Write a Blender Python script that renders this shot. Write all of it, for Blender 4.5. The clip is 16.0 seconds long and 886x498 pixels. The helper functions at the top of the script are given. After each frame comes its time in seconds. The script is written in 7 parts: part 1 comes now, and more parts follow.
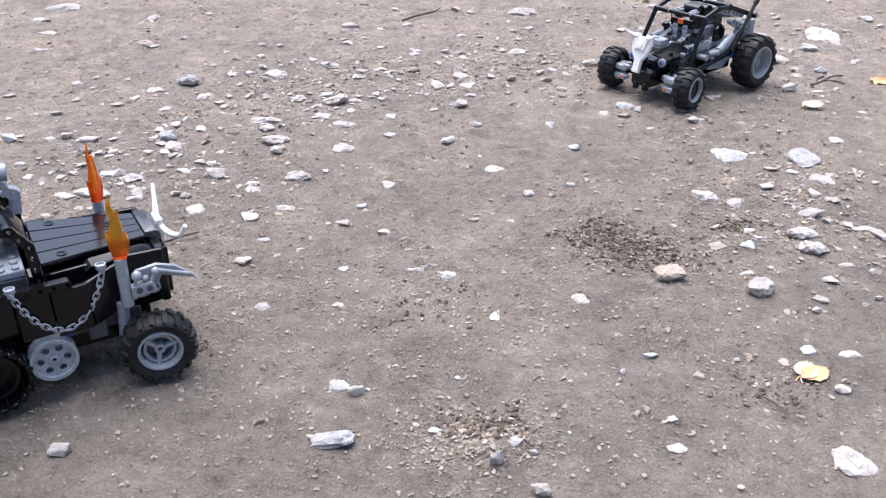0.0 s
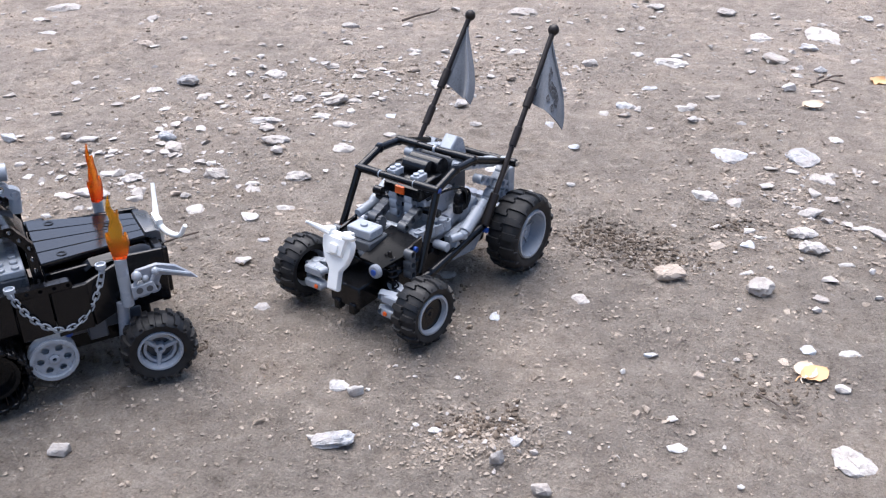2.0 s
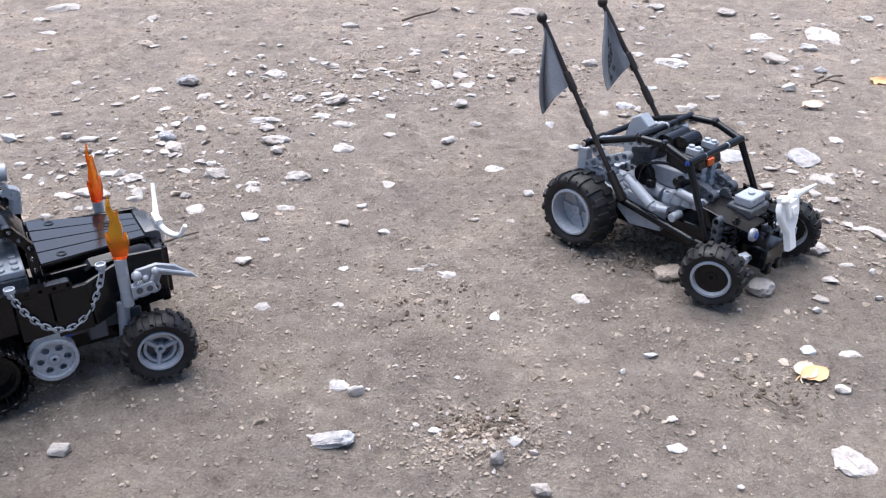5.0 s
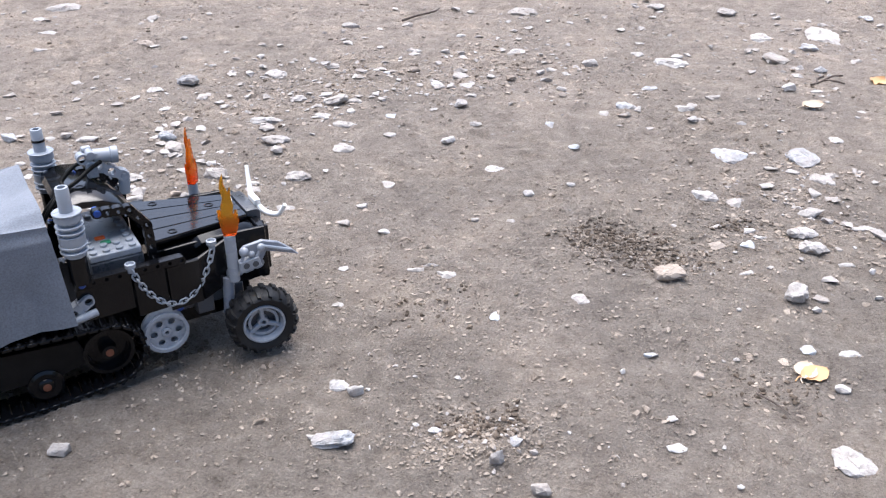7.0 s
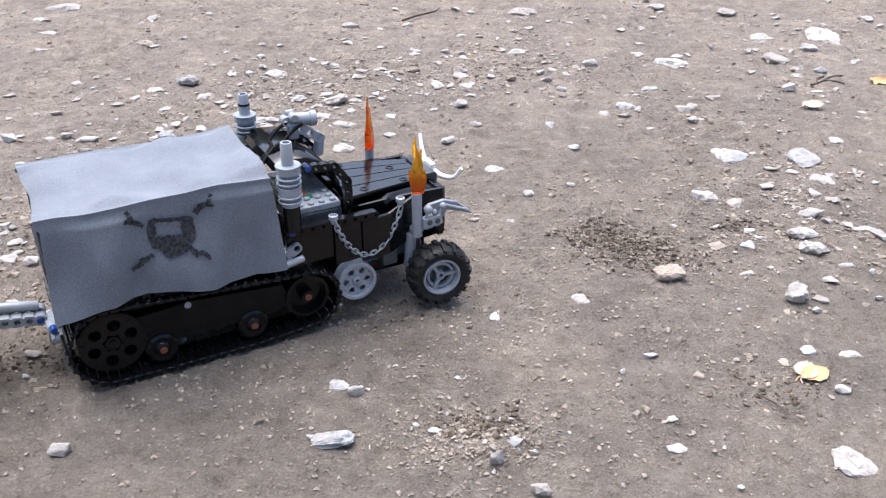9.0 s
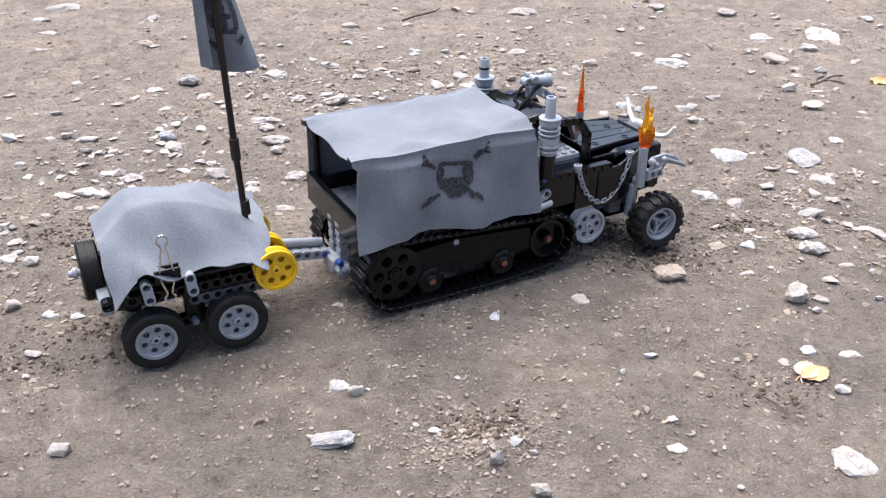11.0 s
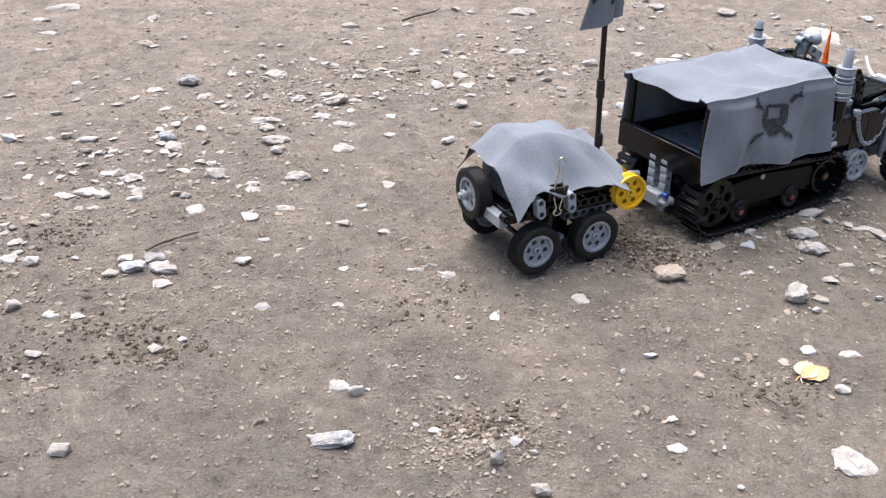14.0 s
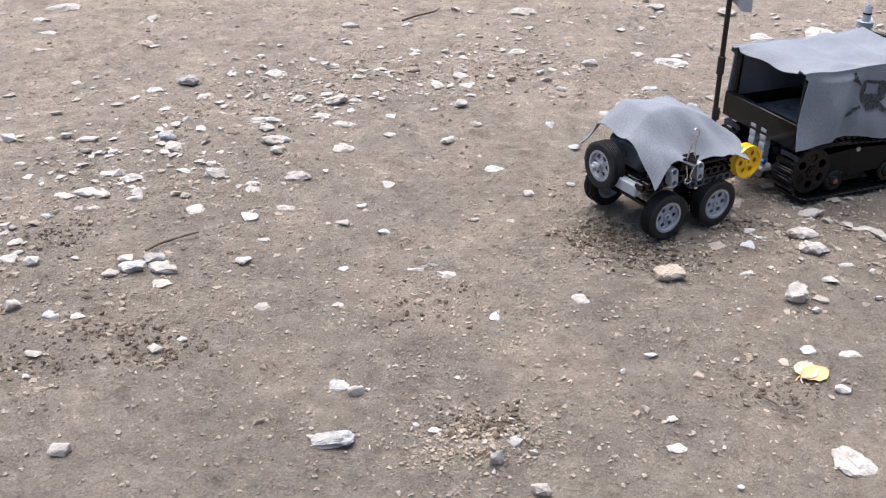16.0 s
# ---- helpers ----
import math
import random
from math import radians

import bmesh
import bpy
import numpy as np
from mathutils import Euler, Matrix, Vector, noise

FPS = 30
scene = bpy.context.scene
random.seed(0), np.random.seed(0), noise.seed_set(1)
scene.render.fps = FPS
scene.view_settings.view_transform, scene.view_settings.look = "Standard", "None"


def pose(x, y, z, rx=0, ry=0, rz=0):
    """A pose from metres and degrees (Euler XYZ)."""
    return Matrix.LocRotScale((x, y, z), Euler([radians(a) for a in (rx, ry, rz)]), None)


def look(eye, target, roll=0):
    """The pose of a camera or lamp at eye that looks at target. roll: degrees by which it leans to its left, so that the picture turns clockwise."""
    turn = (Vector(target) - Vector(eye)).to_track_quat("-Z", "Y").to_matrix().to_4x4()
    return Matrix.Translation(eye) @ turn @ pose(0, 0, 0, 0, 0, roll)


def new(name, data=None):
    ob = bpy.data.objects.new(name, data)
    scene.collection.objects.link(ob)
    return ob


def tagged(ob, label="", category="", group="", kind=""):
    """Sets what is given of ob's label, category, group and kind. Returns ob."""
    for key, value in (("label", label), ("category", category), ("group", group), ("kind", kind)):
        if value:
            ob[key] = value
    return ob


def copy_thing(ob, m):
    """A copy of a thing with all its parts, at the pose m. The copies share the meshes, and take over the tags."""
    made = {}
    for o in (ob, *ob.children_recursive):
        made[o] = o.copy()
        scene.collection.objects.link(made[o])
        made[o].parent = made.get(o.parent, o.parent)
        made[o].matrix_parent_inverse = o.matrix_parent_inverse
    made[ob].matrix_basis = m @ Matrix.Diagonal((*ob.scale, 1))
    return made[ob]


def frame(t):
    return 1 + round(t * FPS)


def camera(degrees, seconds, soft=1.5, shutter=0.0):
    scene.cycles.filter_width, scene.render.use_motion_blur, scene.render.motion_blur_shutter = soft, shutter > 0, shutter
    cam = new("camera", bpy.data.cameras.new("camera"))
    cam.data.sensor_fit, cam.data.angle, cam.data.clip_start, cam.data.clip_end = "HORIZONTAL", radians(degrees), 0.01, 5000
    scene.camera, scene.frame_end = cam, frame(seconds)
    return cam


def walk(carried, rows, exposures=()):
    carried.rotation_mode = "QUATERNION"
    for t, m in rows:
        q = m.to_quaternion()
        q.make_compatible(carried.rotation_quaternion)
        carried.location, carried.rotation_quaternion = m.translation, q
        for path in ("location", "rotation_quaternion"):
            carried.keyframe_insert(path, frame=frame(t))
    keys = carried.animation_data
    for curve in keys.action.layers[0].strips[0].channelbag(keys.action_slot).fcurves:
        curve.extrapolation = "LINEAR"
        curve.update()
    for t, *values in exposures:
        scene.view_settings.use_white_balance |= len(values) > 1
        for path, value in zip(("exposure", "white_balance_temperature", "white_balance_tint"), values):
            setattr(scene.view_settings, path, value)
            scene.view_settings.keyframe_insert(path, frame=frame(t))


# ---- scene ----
from itertools import product

# ---- camera: it stands still on a low support, looking down at the dirt ----
cam = camera(52.0, 16.0, soft=1.2)
EYE = pose(0, 0, 0.3708, 61.473, 0, 0)
walk(cam, [(0.0, EYE), (16.0, EYE)], [(0.0, 1.57, 6330, 13), (9.0, 1.58, 6450, 12), (11.5, 1.60, 6740, 12), (16.0, 1.50, 6820, 11)])

# ---- light: a bright overcast sky, brighter beyond the scene ----
world = bpy.data.worlds.new("overcast_sky")
scene.world = world
world.use_nodes = True
_sky = world.node_tree.nodes.new("ShaderNodeTexSky")
_sky.sky_type, _sky.sun_disc = "NISHITA", False
_sky.sun_elevation, _sky.sun_rotation = radians(58), radians(-15)
_sky.air_density, _sky.dust_density, _sky.ozone_density = 1.0, 1.6, 1.4
_bg = world.node_tree.nodes["Background"]
_bg.inputs["Strength"].default_value = 0.095
world.node_tree.links.new(_sky.outputs[0], _bg.inputs["Color"])
_sun = bpy.data.lights.new("sun", "SUN")
_sun.energy, _sun.angle, _sun.color = 2.25, radians(66), (1.0, 0.98, 0.96)
sun = new("sun", _sun)
sun.matrix_world = look((-0.4, 1.3, 3.0), (0, 0.7, 0))


# ---- materials ----
def material(name, base=(0.5, 0.5, 0.5), rough=0.5, metal=0.0):
    m = bpy.data.materials.new(name)
    m.use_nodes = True
    b = m.node_tree.nodes["Principled BSDF"]
    b.inputs["Base Color"].default_value = (*base, 1)
    b.inputs["Roughness"].default_value = rough
    b.inputs["Metallic"].default_value = metal
    return m, m.node_tree, b


def add(tree, kind, **values):
    n = tree.nodes.new("ShaderNode" + kind)
    for k, v in values.items():
        n.inputs[k].default_value = v
    return n


def ramp(tree, fac, stops):
    n = tree.nodes.new("ShaderNodeValToRGB")
    while len(n.color_ramp.elements) < len(stops):
        n.color_ramp.elements.new(0.5)
    for e, (at, colour) in zip(n.color_ramp.elements, stops):
        e.position, e.color = at, (*colour, 1)
    tree.links.new(fac, n.inputs["Fac"])
    return n


def blend(tree, mode, fac, a, b):
    n = tree.nodes.new("ShaderNodeMix")
    n.data_type, n.blend_type = "RGBA", mode
    for socket, v in ((n.inputs["Factor"], fac), (n.inputs["A"], a), (n.inputs["B"], b)):
        if isinstance(v, (int, float)):
            socket.default_value = v
        elif isinstance(v, tuple):
            socket.default_value = (*v, 1)
        else:
            tree.links.new(v, socket)
    return n.outputs["Result"]


def bump(tree, height, bsdf, strength, distance):
    n = add(tree, "Bump", Strength=strength, Distance=distance)
    tree.links.new(height, n.inputs["Height"])
    tree.links.new(n.outputs[0], bsdf.inputs["Normal"])


def coords(tree, where="Object"):
    return tree.nodes.new("ShaderNodeTexCoord").outputs[where]


def plastic(name, base, rough=0.32, dust=0.25, scale=60, gloss=0.5):
    """Moulded plastic with scuffs and a film of pale road dust."""
    m, t, b = material(name, base, rough)
    b.inputs["Specular IOR Level"].default_value = gloss
    co = coords(t)
    n1 = add(t, "TexNoise", Scale=scale, Detail=6.0, Roughness=0.65)
    n2 = add(t, "TexNoise", Scale=scale * 9, Detail=3.0)
    for n in (n1, n2):
        t.links.new(co, n.inputs["Vector"])
    f = ramp(t, n1.outputs["Fac"], [(0.42, (0, 0, 0)), (0.75, (dust, dust, dust))])
    t.links.new(blend(t, "MIX", f.outputs[0], tuple(base), (0.34, 0.29, 0.25)), b.inputs["Base Color"])
    r = ramp(t, n1.outputs["Fac"], [(0.35, (rough * 0.8,) * 3), (0.75, (min(1, rough * 1.7),) * 3)])
    t.links.new(r.outputs[0], b.inputs["Roughness"])
    bump(t, n2.outputs["Fac"], b, 0.08, 0.0004)
    return m


BLACK = plastic("black_plastic", (0.0038, 0.0042, 0.0056), 0.15, 0.010, gloss=0.30)
NOSE_BLACK = plastic("scuffed_black_plastic", (0.0045, 0.0050, 0.0062), 0.25, 0.006, gloss=0.06)
GREY = plastic("light_grey_plastic", (0.315, 0.342, 0.382), 0.25, 0.08)
MID = plastic("mid_grey_plastic", (0.24, 0.26, 0.30), 0.27, 0.08)
DARK = plastic("dark_grey_plastic", (0.060, 0.067, 0.078), 0.28, 0.08, gloss=0.4)
WHITE = plastic("white_plastic", (0.88, 0.88, 0.86), 0.35, 0.04)
YELLOW = plastic("yellow_plastic", (0.83, 0.48, 0.008), 0.32, 0.06)
BLUE = plastic("blue_plastic", (0.012, 0.06, 0.30), 0.3, 0.05)
ORANGE = plastic("orange_plastic", (0.80, 0.12, 0.012), 0.3, 0.05)
GREEN = plastic("green_plastic", (0.01, 0.20, 0.10), 0.3, 0.05)
BROWN = plastic("reddish_brown_plastic", (0.20, 0.052, 0.018), 0.4, 0.15)
RUBBER = plastic("tyre_rubber", (0.0095, 0.0102, 0.0120), 0.5, 0.06, 90, 0.3)
PLATE = plastic("dusty_black_plastic", (0.0065, 0.0064, 0.0070), 0.35, 0.03, 45, 0.16)
POLISHED = plastic("polished_black_plastic", (0.0045, 0.0050, 0.0066), 0.11, 0.010, gloss=0.52)
CABLE = plastic("black_cable_sheath", (0.0035, 0.0037, 0.0042), 0.5, 0.0, gloss=0.10)
POLE = plastic("dark_brown_pole", (0.014, 0.010, 0.009), 0.35, 0.05, gloss=0.3)


def steel_material():
    m, t, b = material("nickel_wire", (0.62, 0.61, 0.58), 0.22, 1.0)
    n = add(t, "TexNoise", Scale=300.0, Detail=4.0)
    t.links.new(coords(t), n.inputs["Vector"])
    r = ramp(t, n.outputs["Fac"], [(0.3, (0.16,) * 3), (0.8, (0.4,) * 3)])
    t.links.new(r.outputs[0], b.inputs["Roughness"])
    return m


def flame_material(name, deep, pale):
    """Clear tinted plastic, paler towards the tip."""
    m, t, b = material(name, pale, 0.12)
    b.inputs["Transmission Weight"].default_value = 0.75
    b.inputs["IOR"].default_value = 1.3
    sep = t.nodes.new("ShaderNodeSeparateXYZ")
    t.links.new(coords(t, "Generated"), sep.inputs[0])
    r = ramp(t, sep.outputs["Z"], [(0.0, deep), (0.35, pale), (1.0, tuple(c * 0.9 for c in pale))])
    n = add(t, "TexNoise", Scale=160.0, Detail=2.0)
    t.links.new(coords(t), n.inputs["Vector"])
    t.links.new(r.outputs[0], b.inputs["Base Color"])
    bump(t, n.outputs["Fac"], b, 0.4, 0.001)
    return m


def cloth_material(name, tone=1.0):
    """Thin grey jersey: weave, lint and a few paler rubbed areas."""
    m, t, b = material(name, (0.28, 0.29, 0.33), 0.95)
    b.inputs["Sheen Weight"].default_value = 0.14
    b.inputs["Sheen Roughness"].default_value = 0.5
    co = coords(t)
    big = add(t, "TexNoise", Scale=35.0, Detail=4.0, Roughness=0.6)
    fine = add(t, "TexNoise", Scale=900.0, Detail=4.0, Roughness=0.6)
    for n in (big, fine):
        t.links.new(co, n.inputs["Vector"])
    r = ramp(t, big.outputs["Fac"], [(0.3, tuple(tone * k for k in (0.160, 0.177, 0.208))), (0.7, tuple(tone * k for k in (0.206, 0.224, 0.260)))])
    f = ramp(t, fine.outputs["Fac"], [(0.34, (0.80,) * 3), (0.5, (0.99,) * 3), (0.68, (1.13,) * 3)])
    t.links.new(blend(t, "MULTIPLY", 1.0, r.outputs[0], f.outputs[0]), b.inputs["Base Color"])
    bump(t, fine.outputs["Fac"], b, 0.35, 0.0004)
    return m


def ink_material():
    m, t, b = material("black_marker_ink", (0.01, 0.01, 0.012), 0.9)
    n = add(t, "TexNoise", Scale=420.0, Detail=4.0, Roughness=0.7)
    t.links.new(coords(t), n.inputs["Vector"])
    r = ramp(t, n.outputs["Fac"], [(0.38, (0.012, 0.012, 0.015)), (0.70, (0.085, 0.089, 0.102))])
    t.links.new(r.outputs[0], b.inputs["Base Color"])
    return m


def soil_material(name, per_piece=False):
    """Trodden dirt: buff sand, grey fines, damp darker patches, pale grit, and painted relief shading."""
    m, t, b = material(name, (0.3, 0.25, 0.2), 0.92)
    b.inputs["Specular IOR Level"].default_value = 0.4
    geo = t.nodes.new("ShaderNodeNewGeometry")
    pos = geo.outputs["Position"]
    layers = {}
    for key, scale, detail, rough in (("wide", 2.6, 4.0, 0.6), ("patch", 11.0, 6.0, 0.65), ("mottle_shade", 36.0, 8.0, 0.78), ("clod", 110.0, 6.0, 0.75), ("grain", 520.0, 4.0, 0.75)):
        n = add(t, "TexNoise", Scale=scale, Detail=detail, Roughness=rough)
        t.links.new(pos, n.inputs["Vector"])
        layers[key] = n.outputs["Fac"]
    # the tone leans from grey to the paler buff towards the far side of the yard
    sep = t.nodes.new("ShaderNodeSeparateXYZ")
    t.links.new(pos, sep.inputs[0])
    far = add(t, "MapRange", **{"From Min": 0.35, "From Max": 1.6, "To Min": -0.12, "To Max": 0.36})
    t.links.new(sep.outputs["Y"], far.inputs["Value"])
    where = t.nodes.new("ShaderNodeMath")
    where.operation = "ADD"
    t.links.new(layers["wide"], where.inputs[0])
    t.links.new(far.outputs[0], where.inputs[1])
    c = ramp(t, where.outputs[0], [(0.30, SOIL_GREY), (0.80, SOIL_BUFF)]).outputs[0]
    patch = ramp(t, layers["patch"], [(0.30, (0.80, 0.80, 0.81)), (0.50, (1.0, 1.0, 1.0)), (0.72, (1.20, 1.17, 1.13))])
    c = blend(t, "MULTIPLY", 1.0, c, patch.outputs[0])
    # also paints shading of the lumps: hollows dark, crests pale, matching the bump
    mottle_shade = ramp(t, layers["mottle_shade"], [(0.30, (0.48, 0.455, 0.44)), (0.42, (0.88, 0.87, 0.855)), (0.56, (1.06, 1.06, 1.05)), (0.70, (1.42, 1.41, 1.40))])
    c = blend(t, "MULTIPLY", 1.0, c, mottle_shade.outputs[0])
    clod = ramp(t, layers["clod"], [(0.29, (0.58, 0.55, 0.53)), (0.40, (0.92, 0.91, 0.90)), (0.60, (1.06, 1.06, 1.05)), (0.71, (1.32, 1.31, 1.29))])
    c = blend(t, "MULTIPLY", 1.0, c, clod.outputs[0])
    grain = ramp(t, layers["grain"], [(0.30, (0.58, 0.56, 0.54)), (0.43, (0.91, 0.90, 0.89)), (0.57, (1.06, 1.06, 1.05)), (0.69, (1.42, 1.41, 1.38))])
    c = blend(t, "MULTIPLY", 1.0, c, grain.outputs[0])
    if per_piece:
        v = ramp(t, geo.outputs["Random Per Island"], [(0.0, (0.62, 0.60, 0.575)), (0.5, (0.90, 0.89, 0.88)), (0.92, (1.0, 0.99, 0.975)), (1.0, (1.22, 1.21, 1.19))])
        c = blend(t, "MULTIPLY", 1.0, c, v.outputs[0])
    t.links.new(c, b.inputs["Base Color"])
    mixed = t.nodes.new("ShaderNodeMath")
    mixed.operation = "ADD"
    coarse = t.nodes.new("ShaderNodeMath")
    coarse.operation, coarse.inputs[1].default_value = "MULTIPLY_ADD", 1.6
    t.links.new(layers["mottle_shade"], coarse.inputs[0])
    t.links.new(layers["clod"], coarse.inputs[2])
    t.links.new(coarse.outputs[0], mixed.inputs[0])
    half = t.nodes.new("ShaderNodeMath")
    half.operation, half.inputs[1].default_value = "MULTIPLY", 0.7
    t.links.new(layers["grain"], half.inputs[0])
    t.links.new(half.outputs[0], mixed.inputs[1])
    bump(t, mixed.outputs[0], b, 0.5 if per_piece else 1.0, 0.002 if per_piece else 0.0078)
    return m


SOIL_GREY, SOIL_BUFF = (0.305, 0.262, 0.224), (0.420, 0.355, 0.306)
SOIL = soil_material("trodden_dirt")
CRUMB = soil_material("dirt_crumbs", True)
SOIL_GREY, SOIL_BUFF = (0.135, 0.105, 0.082), (0.19, 0.152, 0.122)
CLOD = soil_material("damp_clods", True)


def stone_material(name, low, high, island=False, dusty=0.0):
    m, t, b = material(name, high, 0.88)
    geo = t.nodes.new("ShaderNodeNewGeometry")
    info = t.nodes.new("ShaderNodeObjectInfo")
    a = add(t, "TexNoise", Scale=70.0, Detail=6.0, Roughness=0.7)
    g = add(t, "TexNoise", Scale=600.0, Detail=4.0, Roughness=0.7)
    for n in (a, g):
        t.links.new(geo.outputs["Position"], n.inputs["Vector"])
    c = ramp(t, a.outputs["Fac"], [(0.3, low), (0.55, high), (0.8, tuple(min(0.85, x * 1.12) for x in high))]).outputs[0]
    s = ramp(t, g.outputs["Fac"], [(0.3, (0.72,) * 3), (0.5, (1.0,) * 3), (0.75, (1.12,) * 3)])
    c = blend(t, "MULTIPLY", 0.9, c, s.outputs[0])
    v = ramp(t, geo.outputs["Random Per Island"] if island else info.outputs["Random"], [(0.0, (0.74, 0.71, 0.68)), (0.5, (0.97, 0.96, 0.95)), (1.0, (1.1, 1.1, 1.1))])
    c = blend(t, "MULTIPLY", 1.0, c, v.outputs[0])
    dirt = add(t, "TexNoise", Scale=38.0, Detail=7.0, Roughness=0.75)
    t.links.new(geo.outputs["Position"], dirt.inputs["Vector"])
    film = ramp(t, dirt.outputs["Fac"], [(0.42 - 0.12 * dusty, (0.0,) * 3), (0.58 - 0.06 * dusty, (0.55,) * 3), (0.75 - 0.08 * dusty, (0.92,) * 3)])
    c = blend(t, "MIX", film.outputs[0], c, (0.33, 0.285, 0.25))
    t.links.new(c, b.inputs["Base Color"])
    bump(t, a.outputs["Fac"], b, 1.0, 0.004)
    return m


LIME = stone_material("pale_limestone", (0.38, 0.35, 0.33), (0.60, 0.575, 0.56), dusty=0.35)
DUSTY = stone_material("dusty_limestone", (0.35, 0.325, 0.305), (0.57, 0.55, 0.535), dusty=0.6)
SLATE = stone_material("bluish_grey_stone", (0.29, 0.30, 0.32), (0.50, 0.515, 0.545))
TAN = stone_material("tan_stone", (0.26, 0.21, 0.17), (0.42, 0.35, 0.29))
GRIT = stone_material("mixed_grit", (0.31, 0.28, 0.255), (0.48, 0.45, 0.43), True)
STEEL = steel_material()
FLAME_RED = flame_material("clear_orange_red_plastic", (1.0, 0.07, 0.01), (1.0, 0.30, 0.03))
FLAME_AMBER = flame_material("clear_amber_plastic", (1.0, 0.10, 0.01), (1.0, 0.50, 0.04))
CLOTH = cloth_material("grey_cloth")
CLOTH_DARK = cloth_material("dark_grey_cloth", 0.62)
INK = ink_material()
LEAF_YELLOW = plastic("yellow_dry_leaf", (0.62, 0.36, 0.165), 0.6, 0.4)
LEAF_TAN = plastic("tan_dry_leaf", (0.58, 0.46, 0.34), 0.7, 0.4)
# for the unseen ring added to darken low sky and glossy reflections
SKY_BLOCK = stone_material("sky_block_foliage", (0.020, 0.030, 0.012), (0.055, 0.075, 0.030), True)
TWIG = plastic("dark_twig_bark", (0.06, 0.04, 0.03), 0.85, 0.5)


# ---- shape helpers ----
def part(name, bm, mat, parent=None, label="", at=None, bend=38):
    """One mesh object, under its thing or part where there is one."""
    if len(bm.verts) < 3000:
        bmesh.ops.remove_doubles(bm, verts=bm.verts, dist=2e-6)
    bmesh.ops.recalc_face_normals(bm, faces=bm.faces)
    me = bpy.data.meshes.new(name)
    bm.to_mesh(me)
    bm.free()
    me.materials.append(mat)
    me.polygons.foreach_set("use_smooth", [True] * len(me.polygons))
    me.set_sharp_from_angle(angle=radians(bend))
    ob = new(name, me)
    if parent is not None:
        ob.parent = parent
    if at is not None:
        ob.matrix_basis = at
    return tagged(ob, label)


def again(ob, at, parent=None):
    """A repeat of a part on the same mesh, with its own pieces."""
    made = copy_thing(ob, at)
    if parent is not None:
        made.parent = parent
    return made


def faces(bm, verts, polys, m=None):
    vs = [bm.verts.new(m @ Vector(v) if m else v) for v in verts]
    for p in polys:
        bm.faces.new([vs[i] for i in p])


_CORNERS = list(product((0, 1), repeat=3))


def box(bm, lo, hi, b=0.0006, m=None):
    """A box with chamfered edges."""
    b = min(b, *(0.45 * abs(hi[k] - lo[k]) for k in range(3)))
    verts, index = [], {}
    for c in _CORNERS:
        for k in range(3):
            index[c, k] = len(verts)
            verts.append([(lo, hi)[c[a]][a] + (0 if a == k else (b, -b)[c[a]]) for a in range(3)])
    polys = [[index[c, k] for k in range(3)] for c in _CORNERS]
    for k in range(3):
        u, v = [a for a in range(3) if a != k]
        for s in (0, 1):
            ring = []
            for du, dv in ((0, 0), (1, 0), (1, 1), (0, 1)):
                c = [0, 0, 0]
                c[k], c[u], c[v] = s, du, dv
                ring.append(index[tuple(c), k])
            polys.append(ring)
        for du, dv in product((0, 1), repeat=2):
            c0, c1 = [0, 0, 0], [0, 0, 0]
            c0[k], c1[k] = 0, 1
            c0[u] = c1[u] = du
            c0[v] = c1[v] = dv
            c0, c1 = tuple(c0), tuple(c1)
            polys.append([index[c0, u], index[c1, u], index[c1, v], index[c0, v]])
    faces(bm, verts, polys, m)


def along(p, d, up="Y"):
    """A pose at p whose z axis points along d."""
    return Matrix.Translation(p) @ Vector(d).to_track_quat("Z", up).to_matrix().to_4x4()


def lathe(bm, profile, m=None, n=24, closed=False):
    """Turn a profile of (along the axis, radius) about z."""
    verts, polys, k = [], [], len(profile)
    for i in range(n):
        a = 2 * math.pi * i / n
        verts += [(r * math.cos(a), r * math.sin(a), z) for z, r in profile]
    for i in range(n):
        j = (i + 1) % n
        for q in range(k if closed else k - 1):
            w = (q + 1) % k
            polys.append([i * k + q, j * k + q, j * k + w, i * k + w])
    if not closed:
        for q in (0, k - 1):
            if profile[q][1] > 1e-6:
                polys.append([i * k + q for i in range(n)])
    faces(bm, verts, polys, m)


def rod(bm, p0, p1, r, r1=None, n=12, b=0.0004):
    p0, p1 = Vector(p0), Vector(p1)
    l, r1 = (p1 - p0).length, r if r1 is None else r1
    lathe(bm, [(0, r - b), (b, r), (l - b, r1), (l, r1 - b)], along(p0, p1 - p0), n)


def smooth_path(points, steps=6):
    """Points along a Catmull-Rom curve."""
    p = [Vector(q) for q in points]
    p = [2 * p[0] - p[1], *p, 2 * p[-1] - p[-2]]
    out = []
    for i in range(1, len(p) - 2):
        for s in range(steps):
            t = s / steps
            out.append(0.5 * (2 * p[i] + (p[i + 1] - p[i - 1]) * t + (2 * p[i - 1] - 5 * p[i] + 4 * p[i + 1] - p[i + 2]) * t * t + (3 * p[i] - p[i - 1] - 3 * p[i + 1] + p[i + 2]) * t ** 3))
    return [*out, p[-2]]


